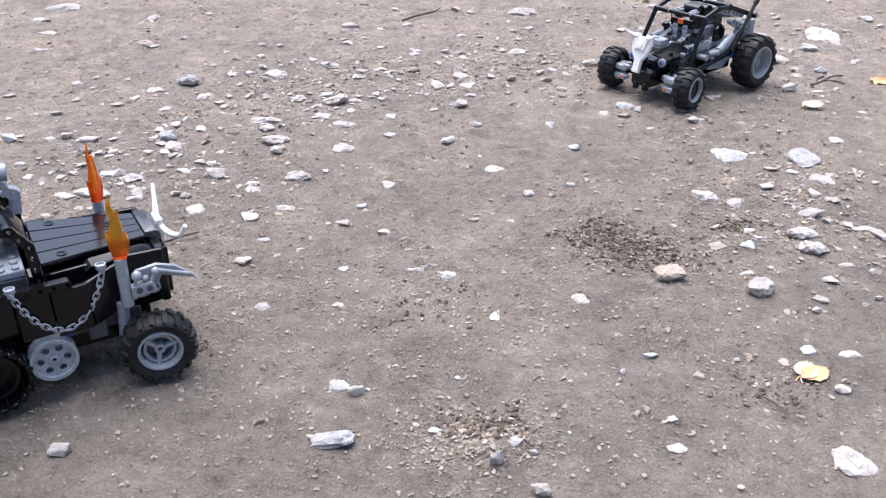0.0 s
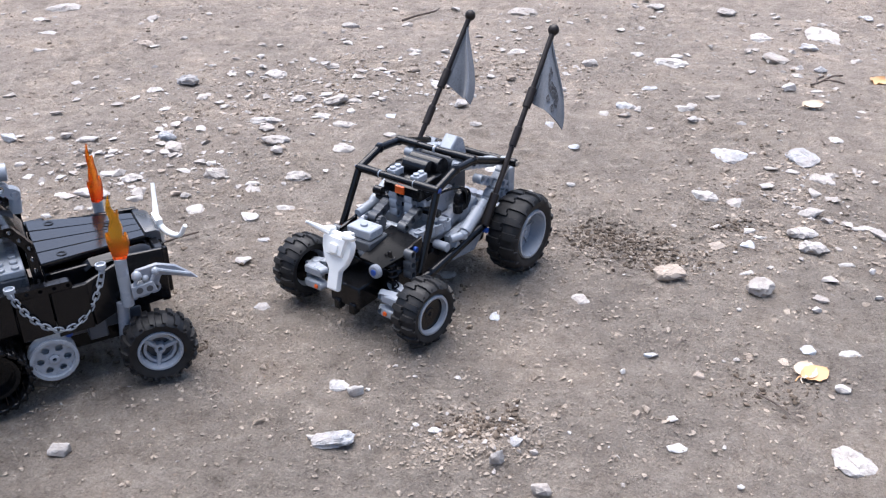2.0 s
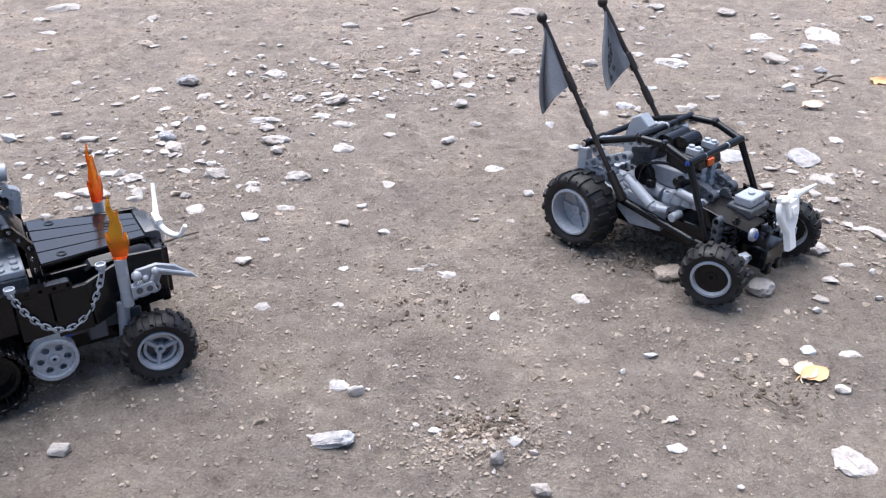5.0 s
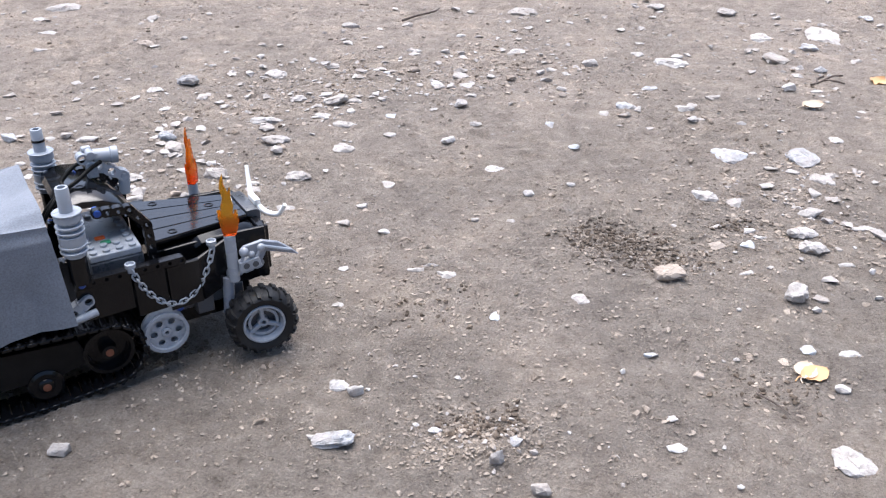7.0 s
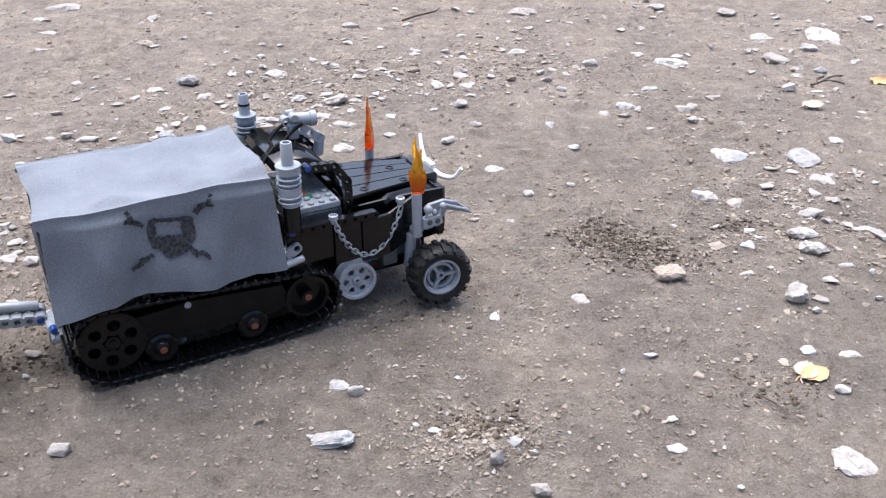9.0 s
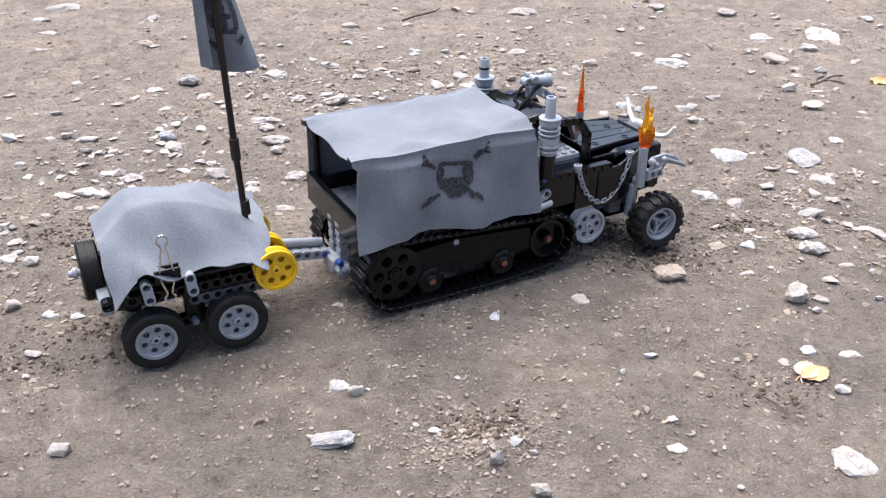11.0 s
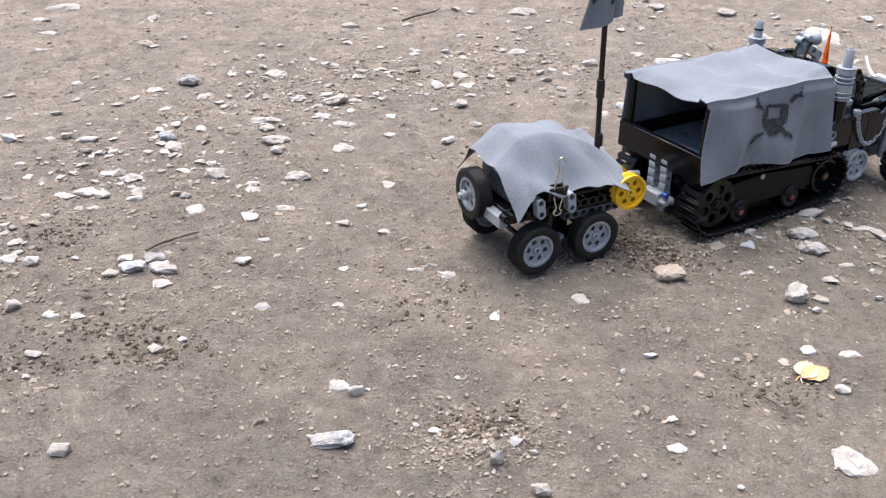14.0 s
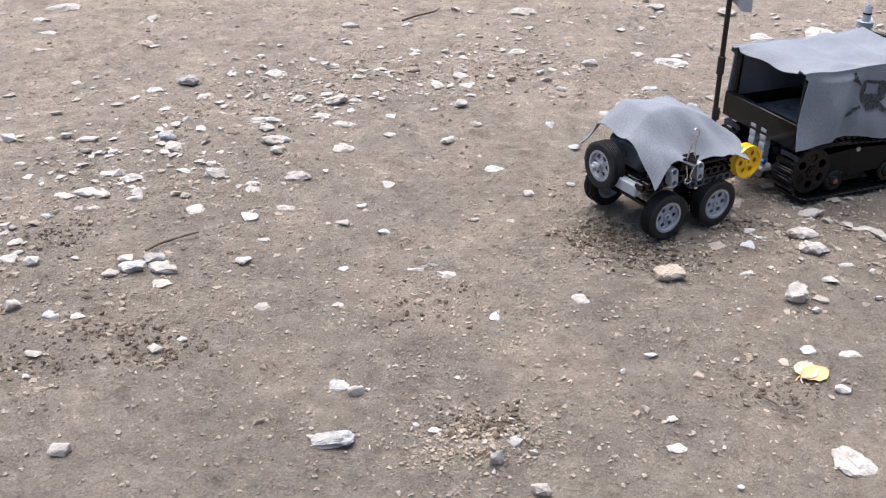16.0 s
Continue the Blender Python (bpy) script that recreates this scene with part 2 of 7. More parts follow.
def hose(bm, points, r, n=8, taper=1.0, loop=False):
    """A tube along points, which may narrow to its end."""
    pts, k = [Vector(q) for q in points], len(points)
    verts, polys, side = [], [], None
    for i, q in enumerate(pts):
        d = (pts[(i + 1) % k] - pts[i - 1]) if loop else (pts[min(i + 1, k - 1)] - pts[max(i - 1, 0)])
        d.normalize()
        side = (side - d * side.dot(d)) if side else d.orthogonal()
        side.normalize()
        other = d.cross(side)
        s = r * (1 + (taper - 1) * i / max(1, k - 1))
        for j in range(n):
            a = 2 * math.pi * j / n
            verts.append(q + side * (s * math.cos(a)) + other * (s * math.sin(a)))
    for i in range(k if loop else k - 1):
        w = (i + 1) % k
        for j in range(n):
            polys.append([i * n + j, i * n + (j + 1) % n, w * n + (j + 1) % n, w * n + j])
    if not loop:
        polys += [list(range(n)), [(k - 1) * n + j for j in range(n)]]
    faces(bm, verts, polys)


def prism(bm, outline, d0, d1, m=None, b=0.0005):
    """An outline in x and z, thick from y = d0 to d1, with chamfered rims."""
    c = sum((Vector((x, z)) for x, z in outline), Vector((0, 0))) / len(outline)
    k = len(outline)

    def inner(x, z):
        v = Vector((x, z)) - c
        return c + v * max(0.0, 1 - b / max(v.length, 1e-6))
    verts = []
    for y, inset in ((d0, True), (d0 + b, False), (d1 - b, False), (d1, True)):
        for x, z in outline:
            q = inner(x, z) if inset else (x, z)
            verts.append((q[0], y, q[1]))
    polys = [list(range(k)), [3 * k + i for i in range(k)]]
    for s in range(3):
        polys += [[s * k + i, s * k + (i + 1) % k, (s + 1) * k + (i + 1) % k, (s + 1) * k + i] for i in range(k)]
    faces(bm, verts, polys, m)


def beam(bm, n, m, thick=0.0074, high=0.0074, hole=0.0025, pitch=0.008, square=False):
    """A pierced beam of n holes along x from the first hole, thick in y."""
    seg = 16
    for i in range(n):
        outer, ring = [], []
        for s in range(seg):
            a = 2 * math.pi * (s + 0.5) / seg
            c, d = math.cos(a), math.sin(a)
            end = not square and ((i == 0 and c < 0) or (i == n - 1 and c > 0))
            k = high / 2 if end else min(pitch / 2 / max(abs(c), 1e-6), high / 2 / max(abs(d), 1e-6))
            outer.append((i * pitch + c * k, d * k))
            ring.append((i * pitch + c * hole, d * hole))
        verts = [(x, y, z) for y in (-thick / 2, thick / 2) for q in (outer, ring) for x, z in q]
        polys = []
        for s in range(seg):
            w = (s + 1) % seg
            polys += [[s, w, seg + w, seg + s], [2 * seg + s, 2 * seg + w, 3 * seg + w, 3 * seg + s], [seg + s, seg + w, 3 * seg + w, 3 * seg + s]]
            side = [(outer[q][0] - i * pitch) / (pitch / 2) for q in (s, w)]
            if not (i > 0 and max(side) < -0.999 or i < n - 1 and min(side) > 0.999):
                polys.append([s, w, 2 * seg + w, 2 * seg + s])
        faces(bm, verts, polys, m)


def between(p0, p1, roll=(0, 1, 0)):
    """A pose at p0 with x towards p1 and y near roll."""
    x = (Vector(p1) - Vector(p0)).normalized()
    y = (Vector(roll) - x * x.dot(Vector(roll))).normalized()
    z = x.cross(y)
    return Matrix.Translation(p0) @ Matrix((x, y, z)).transposed().to_4x4()


def strut(bm, p0, p1, roll=(0, 1, 0), **kw):
    """A pierced beam between two holes."""
    n = max(2, round((Vector(p1) - Vector(p0)).length / 0.008) + 1)
    beam(bm, n, between(p0, p1, roll), pitch=(Vector(p1) - Vector(p0)).length / (n - 1), **kw)


def holed_disc(bm, r0, r1, z, m, count=6, hole=0.0022, at=None):
    """A flat ring with round holes in it, z along the axis, 1.2 mm thick."""
    at, seg, thick = at or (r0 + r1) / 2, 20, 0.0012
    for k in range(count):
        a0, half = 2 * math.pi * k / count, math.pi / count
        outer, ring = [], []
        for s in range(seg):
            q = 2 * math.pi * (s + 0.5) / seg
            c, d = math.cos(q), math.sin(q)
            lo, hi = 0.0, 0.05
            for _ in range(22):
                mid = (lo + hi) / 2
                x, y = at + c * mid, d * mid
                if r0 <= math.hypot(x, y) <= r1 and abs(math.atan2(y, x)) <= half:
                    lo = mid
                else:
                    hi = mid
            outer.append((at + c * lo, d * lo))
            ring.append((at + c * hole, d * hole))
        turn = Matrix.Rotation(a0, 4, "Z")
        verts = [(x, y, h) for h in (z - thick, z) for p in (outer, ring) for x, y in p]
        polys = []
        for s in range(seg):
            w = (s + 1) % seg
            polys += [[s, w, seg + w, seg + s], [2 * seg + s, 2 * seg + w, 3 * seg + w, 3 * seg + s], [seg + s, seg + w, 3 * seg + w, 3 * seg + s]]
        faces(bm, verts, polys, m @ turn)


def studs(bm, points, r=0.0024, h=0.0017):
    for p in points:
        lathe(bm, [(0, r), (h - 0.0003, r), (h, r - 0.0003)], Matrix.Translation(p), 12)


SIDE = Matrix.Rotation(radians(90), 4, "X")   # the z axis turned towards -y


def smooth_rows(keys, t):
    """Values at t along keys (t, value, ...), eased with a Catmull-Rom curve."""
    if t <= keys[0][0]:
        return keys[0][1:]
    if t >= keys[-1][0]:
        return keys[-1][1:]
    i = max(k for k in range(len(keys)) if keys[k][0] <= t)
    k0, k1, k2, k3 = keys[max(i - 1, 0)], keys[i], keys[i + 1], keys[min(i + 2, len(keys) - 1)]
    d = k2[0] - k1[0]
    u = (t - k1[0]) / d
    out = []
    for c in range(1, len(k1)):
        s1 = (k2[c] - k0[c]) / (k2[0] - k0[0]) * d
        s2 = (k3[c] - k1[c]) / (k3[0] - k1[0]) * d
        if k1[c] == k2[c]:
            s1 = s2 = 0.0
        elif k0[c] == k1[c] and i > 0:
            s1 = 0.0
        elif k3[c] == k2[c]:
            s2 = 0.0
        out.append((2 * u ** 3 - 3 * u ** 2 + 1) * k1[c] + (u ** 3 - 2 * u ** 2 + u) * s1 + (3 * u ** 2 - 2 * u ** 3) * k2[c] + (u ** 3 - u ** 2) * s2)
    return tuple(out)
# ---- the ground: one sheet of dirt to the horizon, finely uneven where it is near ----
def bowl(x, y, cx, cy, rx, ry, turn=0.0):
    c, s = math.cos(turn), math.sin(turn)
    u, v = ((x - cx) * c + (y - cy) * s) / rx, (-(x - cx) * s + (y - cy) * c) / ry
    return math.exp(-(u * u + v * v))


def height(x, y):
    """The dirt's height: slight swells, lumps, and two scraped hollows."""
    z = 0.0016 * noise.noise((x * 7, y * 7, 0.3)) + 0.0013 * noise.noise((x * 28, y * 28, 1.7)) + 0.0021 * noise.noise((x * 95, y * 95, 4.1)) * (0.4 + abs(noise.noise((x * 9, y * 9, 8.0)))) * 1.6 - 0.0014
    if abs(x) < 1.3 and y < 2.3:
        rough = max(0.0, 0.2 + 0.7 * min(1.0, max(0.0, (y - 0.5) / 0.5)) + noise.noise((x * 5, y * 5, 12.0)) * 1.6)
        z += rough * (0.0032 * noise.noise((x * 48, y * 48, 6.0)) + 0.0020 * noise.noise((x * 120, y * 120, 2.0))) + 0.0022 * noise.noise((x * 19, y * 19, 3.0)) - 0.0008
        rut = bowl(x, y, 0.165, 0.685, 0.055, 0.022, -0.75)
        lump = noise.noise((x * 150, y * 150, 9.0)) * 0.5 + 0.5
        z += -0.006 * bowl(x, y, 0.150, 0.700, 0.050, 0.014, -0.85) + rut * lump * 0.005
        z += bowl(x, y, 0.022, 0.442, 0.04, 0.02) * lump * 0.005 - 0.003 * bowl(x, y, 0.03, 0.452, 0.012, 0.008)
        z += -0.005 * bowl(x, y, 0.262, 0.728, 0.02, 0.007) - 0.004 * bowl(x, y, -0.205, 0.53, 0.02, 0.012)
        z += -0.003 * bowl(x, y, -0.36, 0.69, 0.05, 0.03) * lump
    return z


def build_ground():
    step = 0.0034
    far = [3, 6, 12, 30, 80, 250, 900]
    xs = [-q for q in reversed(far)] + [-1.8, -1.3] + [-0.95 + step * i for i in range(int(1.9 / step) + 1)] + [1.3, 1.8] + far
    ys = [-q for q in reversed(far)] + [-1, -0.3, 0.1, 0.25] + [0.34 + step * i for i in range(int(1.35 / step) + 1)] + [1.85, 2.2, 2.6] + [q + 0.8 for q in far]
    verts = [(x, y, height(x, y)) for y in ys for x in xs]
    n = len(xs)
    polys = [(j * n + i, j * n + i + 1, (j + 1) * n + i + 1, (j + 1) * n + i) for j in range(len(ys) - 1) for i in range(n - 1)]
    me = bpy.data.meshes.new("ground")
    me.from_pydata(verts, [], polys)
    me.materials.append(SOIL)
    me.polygons.foreach_set("use_smooth", [True] * len(me.polygons))
    return tagged(new("ground", me), "trodden buff and grey dirt with grit and scrapes", "ground", kind="structure")


ground = build_ground()


# ---- loose stones ----
def chip(rng, count=15, power=2.25):
    """An angular stone within a unit box: the hull of random points, edges knocked off."""
    bm = bmesh.new()
    for _ in range(count):
        v = Vector((rng.gauss(0, 1), rng.gauss(0, 1), rng.gauss(0, 1))).normalized()
        k = sum(abs(c) ** power for c in v) ** (-1 / power)
        bm.verts.new(v * k * 0.5 * rng.uniform(0.86, 1.0))
    got = bmesh.ops.convex_hull(bm, input=bm.verts)
    bmesh.ops.delete(bm, geom=[v for v in got["geom_interior"] if isinstance(v, bmesh.types.BMVert)], context="VERTS")
    bmesh.ops.bevel(bm, geom=bm.edges[:], offset=0.035, segments=1, affect="EDGES", clamp_overlap=True)
    return bm


STONES = random.Random(5)


def stone(x, y, wide, deep, high, mat=None, sunk=0.3, label="pale angular limestone chip bedded in the dirt", lump=15):
    """A worn stone: flat ones lie half bedded and stand a little proud."""
    if sunk > 0.5:
        high, deep, sunk = max(high, 0.34 * min(wide, deep)), deep * 0.90, 0.50
    bm = chip(STONES, lump + 4 if wide < 0.02 else 38)
    lo = [min(v.co[k] for v in bm.verts) for k in range(3)]
    hi = [max(v.co[k] for v in bm.verts) for k in range(3)]
    size = (wide, deep, high)
    tilt = Matrix.Rotation(STONES.uniform(-0.14, 0.14), 3, "Y") @ Matrix.Rotation(STONES.uniform(-0.10, 0.10), 3, "X")
    for v in bm.verts:
        c = Vector(((v.co[k] - lo[k]) / (hi[k] - lo[k]) - 0.5) * size[k] for k in range(3))
        c = tilt @ c
        c *= 1 + 0.26 * noise.noise(c * (2.5 / wide) + Vector((x * 50, y * 50, 0)))
        v.co = c
    if wide > 0.007:
        bmesh.ops.triangulate(bm, faces=bm.faces[:])
        bmesh.ops.subdivide_edges(bm, edges=bm.edges[:], cuts=1 if wide < 0.013 else 2 if wide < 0.03 else 3, use_grid_fill=True)
        bmesh.ops.smooth_vert(bm, verts=bm.verts[:], factor=0.4, use_axis_x=True, use_axis_y=True, use_axis_z=True)
        for v in bm.verts:
            q = v.co * 230 + Vector((x * 90, y * 90, 1))
            k = min(1.8, wide / 0.016)
            v.co += v.co.normalized() * (0.0011 * noise.noise(q) + 0.0005 * noise.noise(q * 2.3)) * k + Vector((0, 0, 0.0006 * k * noise.noise(q * 0.6)))
    ob = part("stone", bm, mat or LIME, None, label, bend=34)
    ob.matrix_basis = pose(x, y, height(x, y) + high * (0.5 - sunk))
    return tagged(ob, category="stone", group="loose stones on the dirt")


# ---- far edge of the open ground: unseen woods added to block low sky ----
def build_sky_block_woods():
    rng = random.Random(21)
    verts, polys = [], []
    shapes = []
    for _ in range(5):
        bm = bmesh.new()
        bmesh.ops.create_icosphere(bm, subdivisions=2, radius=1.0)
        for v in bm.verts:
            v.co *= 1 + 0.35 * noise.noise(v.co * 2.2 + Vector((rng.uniform(0, 9), 0, 0)))
        bm.verts.index_update()
        shapes.append(([v.co.copy() for v in bm.verts], [[v.index for v in f.verts] for f in bm.faces]))
        bm.free()
    for k in range(420):
        a = rng.uniform(0, 2 * math.pi)
        d, s = rng.uniform(26, 33), rng.uniform(1.6, 3.0)
        z = rng.uniform(0.3, 6.0)
        shape, tris = shapes[k % 5]
        n = len(verts)
        verts += [Vector((d * math.cos(a), d * math.sin(a), z)) + Vector((v.x * s, v.y * s, v.z * s * 1.2)) for v in shape]
        polys += [[n + i for i in p] for p in tris]
    me = bpy.data.meshes.new("far_woods")
    me.from_pydata(verts, [], polys)
    me.materials.append(SKY_BLOCK)
    return tagged(new("far_woods", me), "unseen dark green woods added to block the low sky", "woods", kind="stuff")


build_sky_block_woods()
# each stone: place, width, depth, height
stone(-0.329, 1.132, 0.0292, 0.0192, 0.0151, SLATE, sunk=0.16, label="bluish grey angular stone on the dirt")
stone(-0.432, 1.307, 0.0261, 0.0192, 0.0083, TAN, sunk=0.16, label="tan weathered stone on the dirt")
stone(-0.577, 1.276, 0.0187, 0.0208, 0.0041, DUSTY, sunk=0.66, label="flat pale stone bedded level in the dirt")
stone(-0.605, 1.384, 0.0346, 0.0274, 0.0076, DUSTY, sunk=0.66, label="flat pale stone bedded level in the dirt")
stone(-0.631, 1.528, 0.0595, 0.0366, 0.0131, DUSTY, sunk=0.66, label="flat pale stone bedded level in the dirt")
stone(-0.649, 1.459, 0.0210, 0.0225, 0.0046, DUSTY, sunk=0.66, label="flat pale stone bedded level in the dirt")
stone(-0.468, 1.468, 0.0173, 0.0266, 0.0040, DUSTY, sunk=0.66, label="flat pale stone bedded level in the dirt")
stone(-0.386, 1.341, 0.0125, 0.0086, 0.0061, sunk=0.16)
stone(-0.257, 1.254, 0.0118, 0.0088, 0.0055, sunk=0.16)
stone(-0.363, 1.102, 0.0210, 0.0208, 0.0046, DUSTY, sunk=0.66, label="flat pale stone bedded level in the dirt")
stone(-0.381, 1.076, 0.0118, 0.0200, 0.0040, DUSTY, sunk=0.66, label="flat pale stone bedded level in the dirt")
stone(-0.298, 1.079, 0.0147, 0.0179, 0.0040, DUSTY, sunk=0.66, label="flat pale stone bedded level in the dirt")
stone(-0.334, 1.039, 0.0172, 0.0105, 0.0040, DUSTY, sunk=0.66, label="flat pale stone bedded level in the dirt")
stone(-0.264, 1.046, 0.0108, 0.0169, 0.0040, DUSTY, sunk=0.66, label="flat pale stone bedded level in the dirt")
stone(-0.475, 0.934, 0.0183, 0.0139, 0.0105, SLATE, sunk=0.16, label="bluish grey angular stone on the dirt")
stone(-0.434, 0.942, 0.0132, 0.0160, 0.0040, DUSTY, sunk=0.66, label="flat pale stone bedded level in the dirt")
stone(-0.392, 0.937, 0.0262, 0.0141, 0.0058, DUSTY, sunk=0.66, label="flat pale stone bedded level in the dirt")
stone(-0.384, 0.906, 0.0153, 0.0095, 0.0056, sunk=0.16)
stone(-0.303, 0.936, 0.0197, 0.0119, 0.0091, SLATE, sunk=0.16, label="bluish grey angular stone on the dirt")
stone(-0.289, 0.911, 0.0243, 0.0197, 0.0078, sunk=0.16)
stone(-0.205, 1.000, 0.0380, 0.0177, 0.0084, DUSTY, sunk=0.66, label="flat pale stone bedded level in the dirt")
stone(-0.200, 0.971, 0.0189, 0.0126, 0.0066, sunk=0.16)
stone(-0.183, 0.931, 0.0293, 0.0193, 0.0094, sunk=0.16)
stone(-0.177, 0.903, 0.0140, 0.0119, 0.0067, sunk=0.16)
stone(-0.222, 1.170, 0.0275, 0.0307, 0.0061, DUSTY, sunk=0.66, label="flat pale stone bedded level in the dirt")
stone(-0.313, 0.835, 0.0238, 0.0171, 0.0076, sunk=0.16)
stone(-0.339, 0.845, 0.0157, 0.0127, 0.0050, sunk=0.16)
stone(-0.345, 0.801, 0.0219, 0.0158, 0.0070, sunk=0.16)
stone(-0.328, 0.793, 0.0160, 0.0122, 0.0053, sunk=0.16)
stone(-0.347, 0.828, 0.0095, 0.0061, 0.0035, sunk=0.16)
stone(-0.388, 0.841, 0.0132, 0.0104, 0.0040, DUSTY, sunk=0.66, label="flat pale stone bedded level in the dirt")
stone(-0.419, 0.841, 0.0120, 0.0104, 0.0040, DUSTY, sunk=0.66, label="flat pale stone bedded level in the dirt")
stone(-0.294, 0.787, 0.0171, 0.0130, 0.0055, sunk=0.16)
stone(-0.296, 0.803, 0.0139, 0.0114, 0.0044, sunk=0.16)
stone(-0.307, 0.816, 0.0082, 0.0060, 0.0026, sunk=0.16)
stone(-0.228, 0.839, 0.0227, 0.0179, 0.0101, sunk=0.16)
stone(-0.253, 0.871, 0.0111, 0.0086, 0.0036, sunk=0.16)
stone(-0.242, 0.871, 0.0136, 0.0084, 0.0062, sunk=0.16)
stone(-0.257, 0.793, 0.0115, 0.0091, 0.0052, TAN, sunk=0.16, label="tan weathered stone on the dirt")
stone(-0.247, 0.789, 0.0114, 0.0085, 0.0065, sunk=0.16)
stone(-0.264, 0.847, 0.0169, 0.0105, 0.0040, DUSTY, sunk=0.66, label="flat pale stone bedded level in the dirt")
stone(-0.232, 0.763, 0.0194, 0.0215, 0.0043, DUSTY, sunk=0.66, label="flat pale stone bedded level in the dirt")
stone(-0.343, 0.770, 0.0090, 0.0103, 0.0040, DUSTY, sunk=0.66, label="flat pale stone bedded level in the dirt")
stone(-0.327, 0.770, 0.0090, 0.0103, 0.0040, DUSTY, sunk=0.66, label="flat pale stone bedded level in the dirt")
stone(-0.365, 0.749, 0.0099, 0.0067, 0.0045, sunk=0.16)
stone(-0.368, 0.730, 0.0118, 0.0072, 0.0052, TAN, sunk=0.16, label="tan weathered stone on the dirt")
stone(-0.386, 0.724, 0.0096, 0.0078, 0.0031, sunk=0.16)
stone(-0.387, 0.713, 0.0085, 0.0061, 0.0032, sunk=0.16)
stone(-0.374, 0.698, 0.0135, 0.0105, 0.0043, sunk=0.16)
stone(-0.366, 0.699, 0.0073, 0.0060, 0.0023, sunk=0.16)
stone(-0.344, 0.661, 0.0129, 0.0101, 0.0087, sunk=0.16)
stone(-0.366, 0.668, 0.0150, 0.0118, 0.0048, sunk=0.16)
stone(-0.364, 0.680, 0.0132, 0.0085, 0.0040, DUSTY, sunk=0.66, label="flat pale stone bedded level in the dirt")
stone(-0.308, 0.664, 0.0070, 0.0049, 0.0034, sunk=0.16)
stone(-0.265, 0.664, 0.0130, 0.0104, 0.0053, sunk=0.16)
stone(-0.255, 0.647, 0.0224, 0.0159, 0.0072, SLATE, sunk=0.16, label="bluish grey angular stone on the dirt")
stone(-0.241, 0.663, 0.0189, 0.0157, 0.0073, SLATE, sunk=0.16, label="bluish grey angular stone on the dirt")
stone(-0.271, 0.640, 0.0136, 0.0111, 0.0043, sunk=0.16)
stone(-0.229, 0.645, 0.0253, 0.0158, 0.0081, sunk=0.16)
stone(-0.226, 0.626, 0.0181, 0.0149, 0.0040, DUSTY, sunk=0.66, label="flat pale stone bedded level in the dirt")
stone(-0.329, 0.590, 0.0137, 0.0087, 0.0091, sunk=0.16)
stone(-0.297, 0.580, 0.0144, 0.0100, 0.0040, SLATE, sunk=0.68, label="bluish grey angular stone on the dirt")
stone(-0.277, 0.578, 0.0153, 0.0099, 0.0040, DUSTY, sunk=0.66, label="flat pale stone bedded level in the dirt")
stone(-0.292, 0.649, 0.0059, 0.0039, 0.0019, sunk=0.16)
stone(-0.207, 0.540, 0.0128, 0.0108, 0.0041, sunk=0.16)
stone(-0.289, 0.528, 0.0118, 0.0083, 0.0038, sunk=0.16)
stone(-0.190, 0.549, 0.0078, 0.0059, 0.0025, sunk=0.16)
stone(-0.284, 0.502, 0.0057, 0.0038, 0.0026, sunk=0.16)
stone(-0.232, 0.426, 0.0123, 0.0089, 0.0086, sunk=0.16)
stone(-0.144, 1.412, 0.0242, 0.0168, 0.0077, sunk=0.16)
stone(-0.056, 1.424, 0.0187, 0.0288, 0.0041, DUSTY, sunk=0.66, label="flat pale stone bedded level in the dirt")
stone(-0.140, 1.328, 0.0159, 0.0191, 0.0040, DUSTY, sunk=0.66, label="flat pale stone bedded level in the dirt")
stone(-0.148, 1.209, 0.0146, 0.0244, 0.0040, DUSTY, sunk=0.66, label="flat pale stone bedded level in the dirt")
stone(-0.074, 1.184, 0.0239, 0.0235, 0.0053, SLATE, sunk=0.68, label="bluish grey angular stone on the dirt")
stone(-0.070, 1.165, 0.0142, 0.0153, 0.0040, DUSTY, sunk=0.66, label="flat pale stone bedded level in the dirt")
stone(-0.037, 1.178, 0.0159, 0.0110, 0.0084, TAN, sunk=0.16, label="tan weathered stone on the dirt")
stone(0.028, 1.253, 0.0117, 0.0230, 0.0040, DUSTY, sunk=0.66, label="flat pale stone bedded level in the dirt")
stone(0.026, 1.351, 0.0144, 0.0107, 0.0048, sunk=0.16)
stone(-0.006, 1.123, 0.0199, 0.0148, 0.0064, sunk=0.16)
stone(0.023, 1.163, 0.0203, 0.0304, 0.0045, DUSTY, sunk=0.66, label="flat pale stone bedded level in the dirt")
stone(0.030, 1.128, 0.0184, 0.0192, 0.0040, DUSTY, sunk=0.66, label="flat pale stone bedded level in the dirt")
stone(0.062, 1.163, 0.0126, 0.0104, 0.0053, sunk=0.16)
stone(0.089, 1.149, 0.0140, 0.0108, 0.0082, TAN, sunk=0.16, label="tan weathered stone on the dirt")
stone(0.105, 1.275, 0.0255, 0.0237, 0.0056, DUSTY, sunk=0.66, label="flat pale stone bedded level in the dirt")
stone(0.130, 1.501, 0.0536, 0.0434, 0.0118, DUSTY, sunk=0.66, label="flat pale stone bedded level in the dirt")
stone(-0.132, 1.057, 0.0289, 0.0241, 0.0093, sunk=0.16)
stone(-0.145, 1.089, 0.0134, 0.0204, 0.0040, DUSTY, sunk=0.66, label="flat pale stone bedded level in the dirt")
